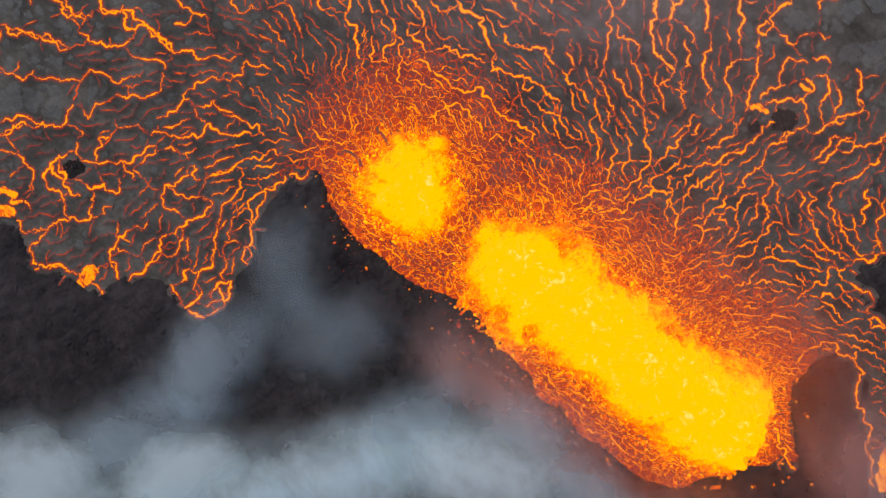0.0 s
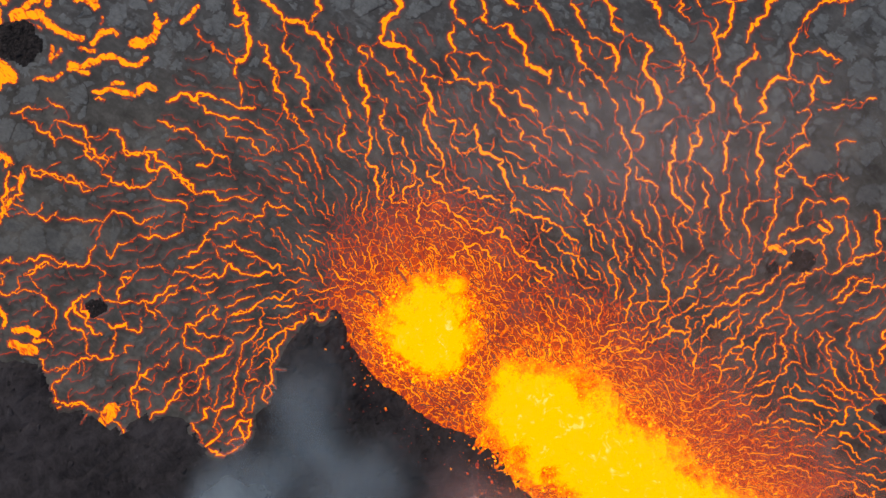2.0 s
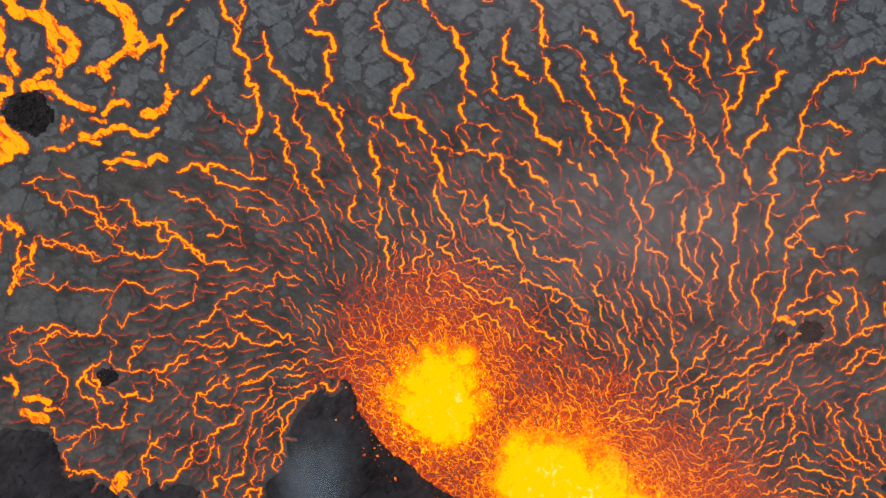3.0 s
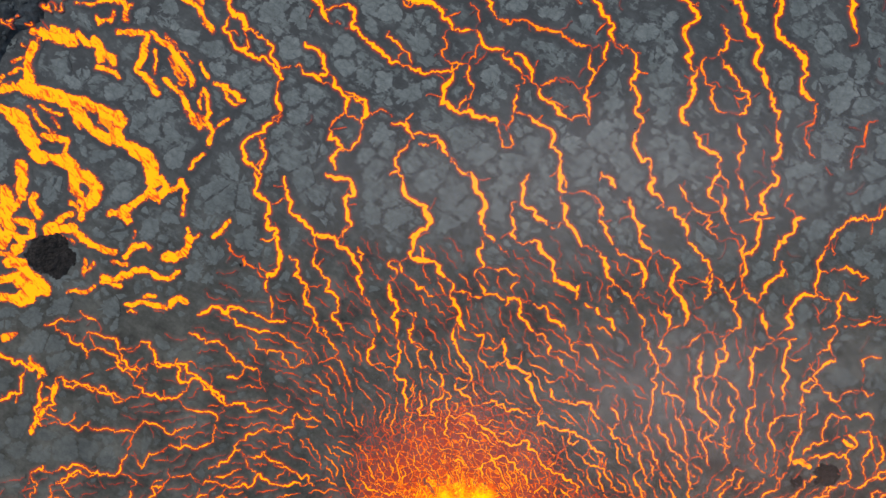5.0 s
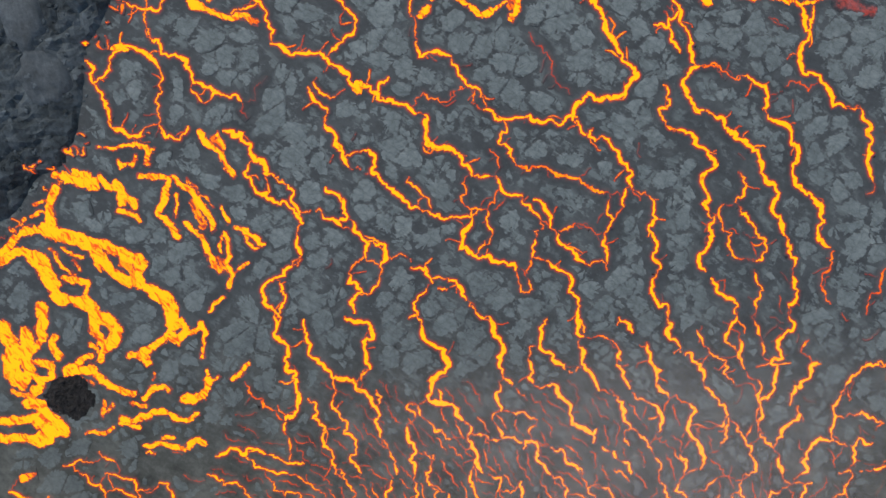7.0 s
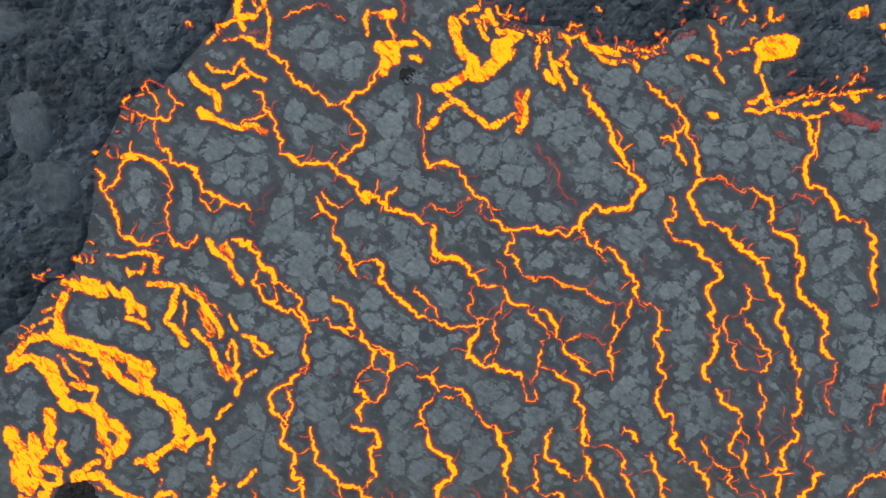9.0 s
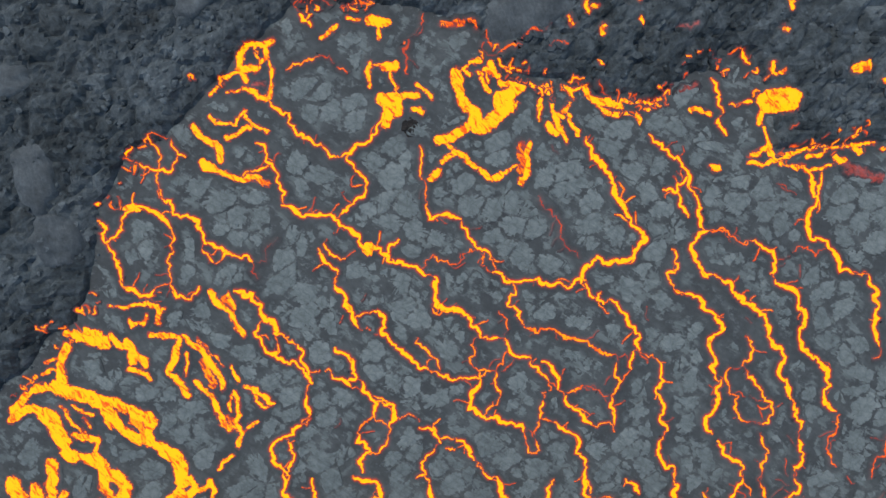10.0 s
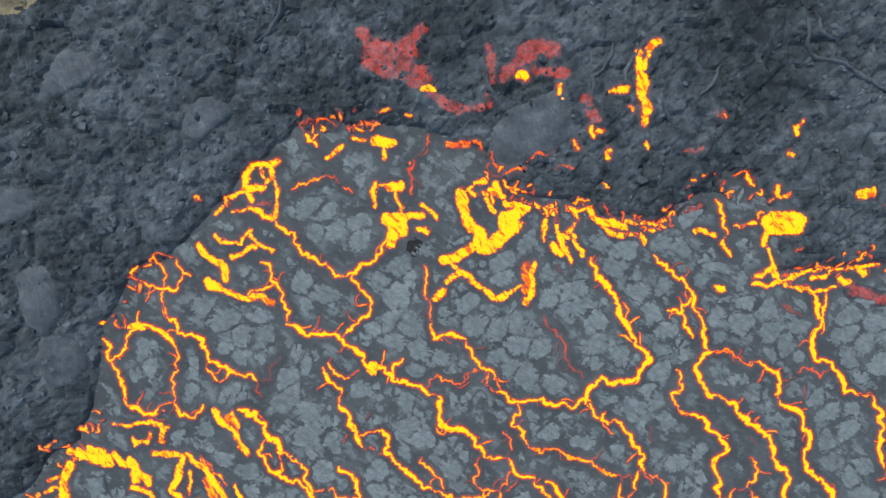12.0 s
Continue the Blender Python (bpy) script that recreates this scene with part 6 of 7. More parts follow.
stream(0.60, .85, (10, 121.2), (11.1, 121.4))
stream(0.75, 1, (12.5, 119.2), (13, 118.9))
stream(0.60, 1, (8.1, 116.6), (8.3, 115.6))
stream(0.68, 1, (9, 116.2), (9.3, 116.1))
stream(0.60, 1, (6.4, 113.8), (5.8, 114.8))
stream(0.68, 1, (10.5, 113.9), (10.3, 112.9))
stream(0.60, .9, (15, 114.8), (15.4, 114))
stream(0.60, 1, (24.6, 118.8), (24.9, 118.5))
stream(0.83, 1, (34.2, 117.3), (34.5, 116.8))
stream(0.60, .8, (34.8, 117.6), (35.2, 118.2))
stream(0.68, 1, (33.7, 114.3), (34, 114))
stream(0.75, .95, (-26.3, 111.9), (-25.2, 112.9), (-24.5, 113.4))
stream(0.68, .95, (-22.9, 114.5), (-21.6, 114.4))
stream(1.51, 1, (-20.1, 114.3), (-18.7, 114), (-17.9, 114.1))
stream(0.75, 1, (-18.9, 113.2), (-18.8, 112.1))
stream(1.66, .9, (43.2, 109.2), (44.3, 109.4))


def pools():
    """Groups of arms that run together."""
    owner = list(range(len(STROKES)))

    def root(i):
        while owner[i] != i:
            i = owner[i]
        return i

    for i, (w, _, p) in enumerate(STROKES):
        for j in range(i):
            gap = np.hypot(p[:, None, 0] - STROKES[j][2][None, :, 0], p[:, None, 1] - STROKES[j][2][None, :, 1]).min()
            if gap < w + STROKES[j][0] + 0.9 and (STROKES[i][1] < 0.45) == (STROKES[j][1] < 0.45):
                owner[root(i)] = root(j)
    groups = {}
    for i in range(len(STROKES)):
        groups.setdefault(root(i), []).append(STROKES[i])
    return list(groups.values())


def pool_mesh(arms, step=0.17, halo=0.55, lift=0.0):
    """One sheet of lava with swollen middles and torn edges, over all arms of a pool."""
    pts = np.concatenate([p for _, _, p in arms])
    pad = 1.0 + max(w for w, _, _ in arms)
    xs, ys = np.arange(pts[:, 0].min() - pad, pts[:, 0].max() + pad, step), np.arange(pts[:, 1].min() - pad, pts[:, 1].max() + pad, step)
    x, y = np.meshgrid(xs, ys)
    wx = x + 0.75 * (fractal(x * 0.8, y * 0.8, 51, 4) - 0.47)
    wy = y + 0.75 * (fractal(x * 0.8, y * 0.8, 57, 4) - 0.47)
    u, v = np.full(x.shape, -9.0), np.zeros(x.shape)
    for w, heat, p in arms:
        for a, b in zip(p, p[1:]):
            i0, i1 = np.searchsorted(xs, [min(a[0], b[0]) - w - 1.4, max(a[0], b[0]) + w + 1.4])
            j0, j1 = np.searchsorted(ys, [min(a[1], b[1]) - w - 1.4, max(a[1], b[1]) + w + 1.4])
            px, py, d = wx[j0:j1, i0:i1], wy[j0:j1, i0:i1], b - a
            t = np.clip(((px - a[0]) * d[0] + (py - a[1]) * d[1]) / (d @ d + 1e-9), 0, 1)
            deep = w - np.hypot(px - a[0] - t * d[0], py - a[1] - t * d[1])
            more = deep > u[j0:j1, i0:i1]
            u[j0:j1, i0:i1] = np.where(more, deep, u[j0:j1, i0:i1])
            v[j0:j1, i0:i1] = np.where(more, heat, v[j0:j1, i0:i1])
    z = top_height(x, y) + 0.03 + lift + 0.12 * np.clip((u + halo) / (2 * halo), 0, 1)
    keep = (u > -halo)[:-1, :-1]
    used = np.zeros(x.shape, dtype=bool)
    for di in (0, 1):
        for dj in (0, 1):
            used[di:di + keep.shape[0], dj:dj + keep.shape[1]] |= keep
    index = (np.cumsum(used.ravel()) - 1)
    faces = index[np.array(grid_faces(len(xs), len(ys), keep))].tolist()
    pick = used.ravel()
    return np.stack([x, y, z], -1).reshape(-1, 3)[pick], faces, np.stack([u, v], -1).reshape(-1, 2)[pick]


for arms in pools():
    hot = max(heat for _, heat, _ in arms)
    v, f, u = pool_mesh(arms, lift=0.0 if hot > 0.45 else -0.05)
    if hot < 0.45:
        ob = new("smouldering_patch", mesh_of("smouldering_patch", v, f, M_SMOULDER, u, smooth=True))
        tagged(ob, "dull red speckled patch of smouldering lava on dark rubble", "lava", "smouldering patches")
        continue
    ob = new("lava_pool", mesh_of("lava_pool", v, f, M_FLOW, u, smooth=True))
    tint = "bright yellow" if hot > 0.88 else "orange" if hot > 0.6 else "dull red"
    tagged(ob, ("wide branching pool" if len(arms) > 6 else "small ragged patch") + " of " + tint + " fresh lava between crust plates", "lava", "fresh lava pools")
    for w, heat, p in arms:
        CRACK_POINTS.extend((q[0], q[1], w) for q in p)

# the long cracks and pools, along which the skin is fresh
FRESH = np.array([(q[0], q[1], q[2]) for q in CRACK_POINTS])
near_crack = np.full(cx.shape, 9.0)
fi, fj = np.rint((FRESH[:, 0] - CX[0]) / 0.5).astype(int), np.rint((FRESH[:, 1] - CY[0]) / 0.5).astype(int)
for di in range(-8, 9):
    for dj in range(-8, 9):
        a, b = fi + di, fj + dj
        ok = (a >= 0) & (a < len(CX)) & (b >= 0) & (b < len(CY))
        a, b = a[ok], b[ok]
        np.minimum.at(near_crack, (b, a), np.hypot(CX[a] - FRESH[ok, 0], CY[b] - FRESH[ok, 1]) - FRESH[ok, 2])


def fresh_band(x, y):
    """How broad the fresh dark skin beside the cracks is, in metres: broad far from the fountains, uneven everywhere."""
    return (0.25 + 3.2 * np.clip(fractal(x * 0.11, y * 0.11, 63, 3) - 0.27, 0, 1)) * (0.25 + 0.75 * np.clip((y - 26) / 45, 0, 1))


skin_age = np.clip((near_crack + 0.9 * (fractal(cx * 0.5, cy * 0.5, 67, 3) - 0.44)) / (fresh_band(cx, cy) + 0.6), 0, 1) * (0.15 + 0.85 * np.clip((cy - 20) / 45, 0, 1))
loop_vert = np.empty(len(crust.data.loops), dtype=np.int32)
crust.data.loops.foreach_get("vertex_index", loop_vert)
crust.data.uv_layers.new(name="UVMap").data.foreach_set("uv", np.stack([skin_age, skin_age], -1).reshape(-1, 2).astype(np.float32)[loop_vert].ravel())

# the many short cracks between the long ones
short_v, short_f, short_uv = [], [], []
for v, f, u in SHORT:
    base = sum(map(len, short_v))
    short_v.append(v)
    short_f += [[i + base for i in q] for q in f]
    short_uv.append(u)
short = new("short_lava_cracks", mesh_of("short_lava_cracks", np.concatenate(short_v), short_f, M_LAVA, np.concatenate(short_uv), smooth=True))
tagged(short, "short glowing orange cracks broken into the grey crust", "lava crack", kind="stuff")

# ---- the fine net of cracks that spreads from the fountains ----
# x, y and the bearing of the cracks there, in degrees
DRIFT = np.array([(-49.6, 25, -15), (-53.6, 13.2, 10), (-38.7, 16.1, 15), (-23.7, 24.9, -30), (-16.3, 18.3, -60), (-23.9, 7.1, 25), (-33.1, -1.8, 55),
                  (-9.6, 18.2, -85), (6.1, 20.4, -35), (9.8, 10.7, -60), (9.8, 4.7, -50), (21.1, 16.6, -65), (21.1, 6.9, -70), (28.6, 18.1, -65),
                  (36.1, 20.3, -95), (43.7, 20.3, -105), (32.4, 9.9, 30), (40, 8.3, 30), (51.4, 8.3, 30), (57.4, 14.3, 45), (56.8, -0.8, -70),
                  (47.7, -0.7, -65), (36.3, -0.7, 45), (28.7, -2.2, -40), (40.1, -6.8, 20), (51.6, -8.3, -20), (21.1, -0.6, -10), (-5.2, 13, -80),
                  (-12.7, 7.1, -20), (-12.8, -0.4, -50), (-5.3, -5, -30)])
POOL = (-2.6, 4.4)
RIFT_A, RIFT_B = (12.0, -6.2), (39.0, -25.8)


def rift_distance(x, y):
    (ax, ay), (bx, by) = RIFT_A, RIFT_B
    t = np.clip(((x - ax) * (bx - ax) + (y - ay) * (by - ay)) / ((bx - ax) ** 2 + (by - ay) ** 2), 0, 1)
    return np.hypot(x - ax - t * (bx - ax), y - ay - t * (by - ay))


def vent_distance(x, y):
    return np.minimum(np.hypot(x - POOL[0], y - POOL[1]) - 6.0, rift_distance(x, y) - 6.5)


def bearing(x, y):
    w = 1 / ((DRIFT[:, 0] - x) ** 2 + (DRIFT[:, 1] - y) ** 2 + 4) ** 1.5
    a = np.radians(DRIFT[:, 2]) * 2
    return 0.5 * math.atan2((w * np.sin(a)).sum(), (w * np.cos(a)).sum()) + 0.9 * (noise.noise((x * 0.25, y * 0.25, 0.0)))


CELL = 0.3
taken = {}


def occupy(x, y):
    taken.setdefault((int(x // CELL), int(y // CELL)), []).append((x, y))


def crowded(x, y, gap):
    r = int(gap / CELL) + 1
    i, j = int(x // CELL), int(y // CELL)
    for a in range(i - r, i + r + 1):
        for b in range(j - r, j + r + 1):
            for px, py in taken.get((a, b), ()):
                if (px - x) ** 2 + (py - y) ** 2 < gap * gap:
                    return True
    return False


for q in list(CRACK_POINTS):
    occupy(q[0], q[1])
net_v, net_f, net_uv = [], [], []
for trial in range(26000):
    x, y = rng.uniform(-66, 66), rng.uniform(-34, 44)
    far = float(vent_distance(x, y))
    if far < 1.5 or shore_at(x, y) > -0.6 or rng.random() < 0.1 + (far - 12) / 34 and not (y < 12 and (x > 18 or x < -20) and rng.random() < 0.8):
        continue
    gap = 0.6 + 0.010 * far
    if crowded(x, y, gap):
        continue
    line, length = [], rng.uniform(2.0, 5.0) * max(0.6, 1 - 0.02 * far)
    for sign in (1, -1):
        px, py, arm, went = x, y, [], 0.0
        while went < length:
            a = bearing(px, py) + rng.normal(0, 0.5)
            px, py = px + sign * 0.42 * math.cos(a), py + sign * 0.42 * math.sin(a)
            if went > 0.6 and crowded(px, py, gap * 0.62) or shore_at(px, py) > -0.4:
                break
            arm.append((px, py))
            went += 0.42
        line = line + arm if sign == 1 else arm[::-1] + [(x, y)] + line
    if len(line) < 4:
        continue
    for q in line:
        occupy(*q)
    heat = float(np.clip(0.8 - 0.014 * far + rng.normal(0, 0.1), 0.3, 0.9))
    v, f, u = ribbon(np.array(line), rng.uniform(0.14, 0.24), heat + 0.06 * (x > 15), 0.5)
    base = sum(map(len, net_v))
    net_v.append(v)
    net_f += [[i + base for i in q] for q in f]
    net_uv.append(u)
net = new("fine_lava_cracks", mesh_of("fine_lava_cracks", np.concatenate(net_v), net_f, M_LAVA, np.concatenate(net_uv), smooth=True))
tagged(net, "fine net of glowing orange cracks spreading from the fountains", "lava crack", kind="stuff")

# faint red threads farther out
thr_v, thr_f, thr_uv = [], [], []
for spur, width, heat in SPURS:
    v, f, u = ribbon(spur, width, heat, 0.22)
    base = sum(map(len, thr_v))
    thr_v.append(v)
    thr_f += [[i + base for i in q] for q in f]
    thr_uv.append(u)
ends = np.concatenate([line for line, _ in LINES])
whose = np.concatenate([np.full(len(line), n) for n, (line, _) in enumerate(LINES)])
for n, (line, heat) in enumerate(LINES):
    for tip, way in ((line[-1], line[-1] - line[-4 if len(line) > 3 else 0]), (line[0], line[0] - line[3 if len(line) > 3 else -1])):
        to = ends - tip
        d = np.hypot(to[:, 0], to[:, 1])
        ahead = (to @ way) / (d * np.hypot(*way) + 1e-9)
        cost = np.where((whose != n) & (d > 0.5) & (d < 3.4) & (ahead > 0.35), d * (2.2 - ahead), 99)
        best = int(cost.argmin())
        if cost[best] > 9 or rng.random() < 0.2:
            continue
        link_line = jagged([tip, ends[best]], 0.45, 0.17)
        hot = heat * rng.uniform(0.5, 0.85)
        pieces = np.split(link_line, np.flatnonzero(rng.random(len(link_line)) < 0.12)) if len(link_line) > 8 else [link_line]
        for piece in pieces:
            if len(piece) < 3:
                continue
            v, f, u = ribbon(piece, rng.uniform(0.13, 0.3), hot * rng.uniform(0.8, 1.1), 0.36)
            base = sum(map(len, thr_v))
            thr_v.append(v)
            thr_f += [[i + base for i in q] for q in f]
            thr_uv.append(u)
for trial in range(900):
    x, y = rng.uniform(-60, 60), rng.uniform(30, 104)
    if shore_at(x, y) > -1 or crowded(x, y, 0.8):
        continue
    if rng.random() > 0.03 + 0.16 * (x > 30):
        continue
    a = rng.uniform(0, 6.3) if x < 10 else math.radians(-75) + rng.normal(0, 0.5)
    line = [(x, y)]
    for _ in range(rng.integers(3, 8)):
        a += rng.normal(0, 0.5)
        line.append((line[-1][0] + 0.45 * math.cos(a), line[-1][1] + 0.45 * math.sin(a)))
    v, f, u = ribbon(np.array(line), rng.uniform(0.08, 0.16), rng.uniform(0.2, 0.45), 0.24)
    base = sum(map(len, thr_v))
    thr_v.append(v)
    thr_f += [[i + base for i in q] for q in f]
    thr_uv.append(u)
threads = new("faint_lava_threads", mesh_of("faint_lava_threads", np.concatenate(thr_v), thr_f, M_LAVA, np.concatenate(thr_uv), smooth=True))
tagged(threads, "faint dull red threads of heat between grey rafts", "lava crack", kind="stuff")


# embers along the shore
emb_v, emb_f, emb_uv = [], [], []
while len(emb_v) < 150:
    x, y = rng.uniform(-66, 62), rng.uniform(56, 122)
    d = shore_at(x, y)
    if not -2.2 < d < 1.2 or fractal(np.array(x * 0.12), np.array(y * 0.12), 81, 3) < 0.46:
        continue
    a, line = rng.uniform(0, 6.3), [(x, y)]
    for _ in range(rng.integers(3, 8)):
        a += rng.normal(0, 0.9)
        line.append((line[-1][0] + 0.26 * math.cos(a), line[-1][1] + 0.26 * math.sin(a)))
    v, f, u = ribbon(np.array(line), rng.uniform(0.12, 0.5), rng.uniform(0.25, 0.95), 0.24, 0.1)
    base = sum(map(len, emb_v))
    emb_v.append(v)
    emb_f += [[i + base for i in q] for q in f]
    emb_uv.append(u)
embers = new("shore_embers", mesh_of("shore_embers", np.concatenate(emb_v), emb_f, M_LAVA, np.concatenate(emb_uv), smooth=True))
tagged(embers, "small orange and red embers along the rubbly shore", "lava", kind="stuff")


# ---- fountains ----
def fountain_shape(x, y):
    """How far out of each fountain a place lies, in shares of its half width, with ragged edges."""
    rag = 0.75 * (fractal(x * 0.28, y * 0.28, 41, 4) - 0.47) + 0.45 * (fractal(x * 1.1, y * 1.1, 43, 3) - 0.44)
    return np.hypot(x - POOL[0], (y - POOL[1]) * 0.86) / 6.2 + rag, rift_distance(x, y) / 7.4 + rag


def fountain_mesh(name, which, height, box, skirt, step=0.32):
    """A boiling heap with the hot skin round it."""
    xs, ys = np.arange(box[0], box[1], step), np.arange(box[2], box[3], step)
    x, y = np.meshgrid(xs, ys)
    both = fountain_shape(x, y)
    r, other = both[which], both[1 - which]
    dome = np.clip(1 - r * r, 0, 1) ** 0.7
    boil = fractal(x * 0.5, y * 0.5, 45, 5)
    z = crust_height(x, y) + 0.08 + height * dome * (0.35 + 1.1 * boil) + 0.25 * np.clip(1 - r, 0, 1)
    z = np.maximum(z, ground_height(x, y) + np.where(r < 1.15, 0.06, -0.25))
    keep = ((r < 1 + skirt) & (r <= other + 0.04))[:-1, :-1]
    u = np.where(r < 1, 1 - r, -(r - 1) / skirt)
    return mesh_of(name, np.stack([x, y, z], -1).reshape(-1, 3), grid_faces(len(xs), len(ys), keep), M_FOUNTAIN, np.stack([u, boil], -1).reshape(-1, 2), smooth=True)


ICO = bmesh.new()
bmesh.ops.create_icosphere(ICO, subdivisions=1, radius=1.0)
ICO_V = np.array([v.co[:] for v in ICO.verts])
ICO_F = np.array([[v.index for v in f.verts] for f in ICO.faces])
ICO.free()


def lumps(centres, sizes, flat=0.7, base=(ICO_V, ICO_F), rag=0.3):
    """Many ragged lumps in one pair of lists."""
    vs, fs = [], []
    for n, (c, s) in enumerate(zip(centres, sizes)):
        v = base[0] * (1 + rng.normal(0, rag, (len(base[0]), 1))) * s * np.array([rng.uniform(0.7, 1.4), rng.uniform(0.7, 1.3), flat])
        a = rng.uniform(0, 6.3)
        v = v @ np.array([[math.cos(a), math.sin(a), 0], [-math.sin(a), math.cos(a), 0], [0, 0, 1]])
        vs.append(v + np.array(c))
        fs.append(base[1] + n * len(base[0]))
    return np.concatenate(vs), np.concatenate(fs).tolist()


def spray(name, parent, middles, reach, count, top, cool=0.0):
    """Clots of lava thrown up over a fountain and raining down round it."""
    cs, ss, us = [], [], []
    while len(cs) < count:
        m = middles[rng.integers(len(middles))]
        a, r = rng.uniform(0, 6.3), reach * abs(rng.normal(0.9, 0.42))
        x, y = m[0] + r * math.cos(a), m[1] + r * math.sin(a)
        z = float(top_height(x, y)) + 0.25 + top * max(0.0, 1 - r / reach / 1.6) * rng.uniform(0.1, 1.0)
        cs.append((x, y, z))
        ss.append(rng.uniform(0.05, 0.16) * (1.6 if rng.random() < 0.06 else 1) * (0.42 if cool else 1))
        us.append(rng.uniform(-0.25, -0.02) if cool else 0.5 if r < reach * 1.05 else rng.uniform(-0.05, 0.45) - 0.25 * (r / reach - 1.1))
    v, f = lumps(cs, ss, 1.0)
    uv = np.repeat(np.array(us), len(ICO_V))
    part_of(name, parent, mesh_of(name, v, f, M_CLOT, np.stack([uv, uv], -1)), "flying orange clots of lava")["kind"] = "stuff"


def make_clot():
    k = Mat("lava_clot")
    uv = k.node("ShaderNodeSeparateXYZ")
    k.link(k.node("ShaderNodeUVMap").outputs[0], uv.inputs[0])
    k.surface((0.03, 0.02, 0.02), 0.8)
    k.glow(k.ramp(k.math("ADD", uv.outputs[0], 0.5), HEAT[:-1] + [(1.0, (3.4, 0.84, 0.004))]))
    return k.m


M_CLOT = make_clot()

pool = new("lava_fountain")
tagged(pool, "round boiling yellow lava fountain in the lake", "lava fountain", "lava fountains")
pool.location = (0, 0, 0)
part_of("boiling_lava", pool, fountain_mesh("boiling_lava", 0, 2.6, (-32, 27, -26, 37), 2.7))
spray("spatter", pool, [POOL], 6.8, 900, 4.0)
spray("fallen_spatter", pool, [(-6, -6.5), (-3, -8.5), (0.5, -11), (-11, -3.5)], 3.4, 110, 0.3, 1.0)
rift = new("lava_fountain")
tagged(rift, "long boiling yellow lava fountain along a rift", "lava fountain", "lava fountains")
part_of("boiling_lava", rift, fountain_mesh("boiling_lava", 1, 3.6, (-18, 66, -54, 26), 2.3))
spray("spatter", rift, [(RIFT_A[0] + (RIFT_B[0] - RIFT_A[0]) * i / 8, RIFT_A[1] + (RIFT_B[1] - RIFT_A[1]) * i / 8) for i in range(9)], 8.6, 1800, 5.0)

spray("fallen_spatter", rift, [(7, -17), (11, -21), (15, -26), (20, -31)], 4.6, 420, 0.4, 1.0)


# ---- black spatter mounds standing in the lake ----
def spatter_mound(x0, y0, radius, height):
    """A low heap of welded black spatter with a hollow in its top."""
    span = np.arange(-1.6 * radius, 1.6 * radius, 0.14)
    x, y = np.meshgrid(x0 + span, y0 + span)
    r = np.hypot(x - x0, y - y0) / radius + 0.75 * (fractal(x * 0.5, y * 0.5, 91, 4) - 0.47) + 0.3 * (fractal(x * 2.2, y * 2.2, 93, 3) - 0.44)
    lump, gap = blocks(x / 0.55, y / 0.55, 95)
    z = crust_height(x, y) - 0.1 + np.clip(1.1 - r, 0, 1) ** 0.5 * height * (0.55 + 0.6 * lump + 0.5 * np.minimum(gap, 0.5)) - 0.7 * height * np.clip(0.55 - r, 0, 1)
    ob = new("spatter_mound", mesh_of("spatter_mound", np.stack([x, y, z], -1).reshape(-1, 3), grid_faces(len(span), len(span), r[:-1, :-1] < 1.1), M_BLACK))
    tagged(ob, "black crusted spatter mound standing in the glowing crust", "spatter mound", "spatter mounds in the lake")


spatter_mound(-57.4, 42.0, 3.0, 0.6)
spatter_mound(-47.1, 6.9, 1.5, 0.4)
spatter_mound(47.3, 13.9, 1.7, 0.45)
spatter_mound(43.4, 13.1, 1.0, 0.3)
spatter_mound(-14.2, 100.3, 1.3, 0.3)


# ---- rafts of paler crust ----
def clip_half(poly, px, py, nx, ny):
    """Keep the part of a polygon behind the line through p with outward normal n."""
    out = []
    for (ax, ay), (bx, by) in zip(poly, poly[1:] + poly[:1]):
        da, db = (ax - px) * nx + (ay - py) * ny, (bx - px) * nx + (by - py) * ny
        if da <= 0:
            out.append((ax, ay))
        if da * db < 0:
            t = da / (da - db)
            out.append((ax + t * (bx - ax), ay + t * (by - ay)))
    return out


crack_cells = {}
for q in CRACK_POINTS:
    crack_cells.setdefault((int(q[0] // 2), int(q[1] // 2)), []).append(q)


def near_cracks(x, y):
    i, j = int(x // 2), int(y // 2)
    return [q for a in range(i - 2, i + 3) for b in range(j - 2, j + 3) for q in crack_cells.get((a, b), ())]


def from_grain(p, q):
    """Out of a plan in which the rafts are as wide as long."""
    c, n = math.cos(0.55), math.sin(0.55)
    return p * 1.35 * c - q * n, p * 1.35 * n + q * c


BIG = 3.1
big = {}
for i in range(-46, 56):
    for j in range(-62, 76):
        big[i, j] = ((i + 0.5 * (j % 2) + rng.uniform(-0.42, 0.42)) * BIG, (j + rng.uniform(-0.42, 0.42)) * BIG * 0.87, rng.uniform(-0.04, 0.22) if rng.random() < 0.2 else rng.uniform(-0.16, 0.02))


def area_of(poly):
    return 0.5 * abs(sum(a[0] * b[1] - a[1] * b[0] for a, b in zip(poly, poly[1:] + poly[:1]))) if len(poly) > 2 else 0.0


def middle_of(poly):
    return sum(c[0] for c in poly) / len(poly), sum(c[1] for c in poly) / len(poly)


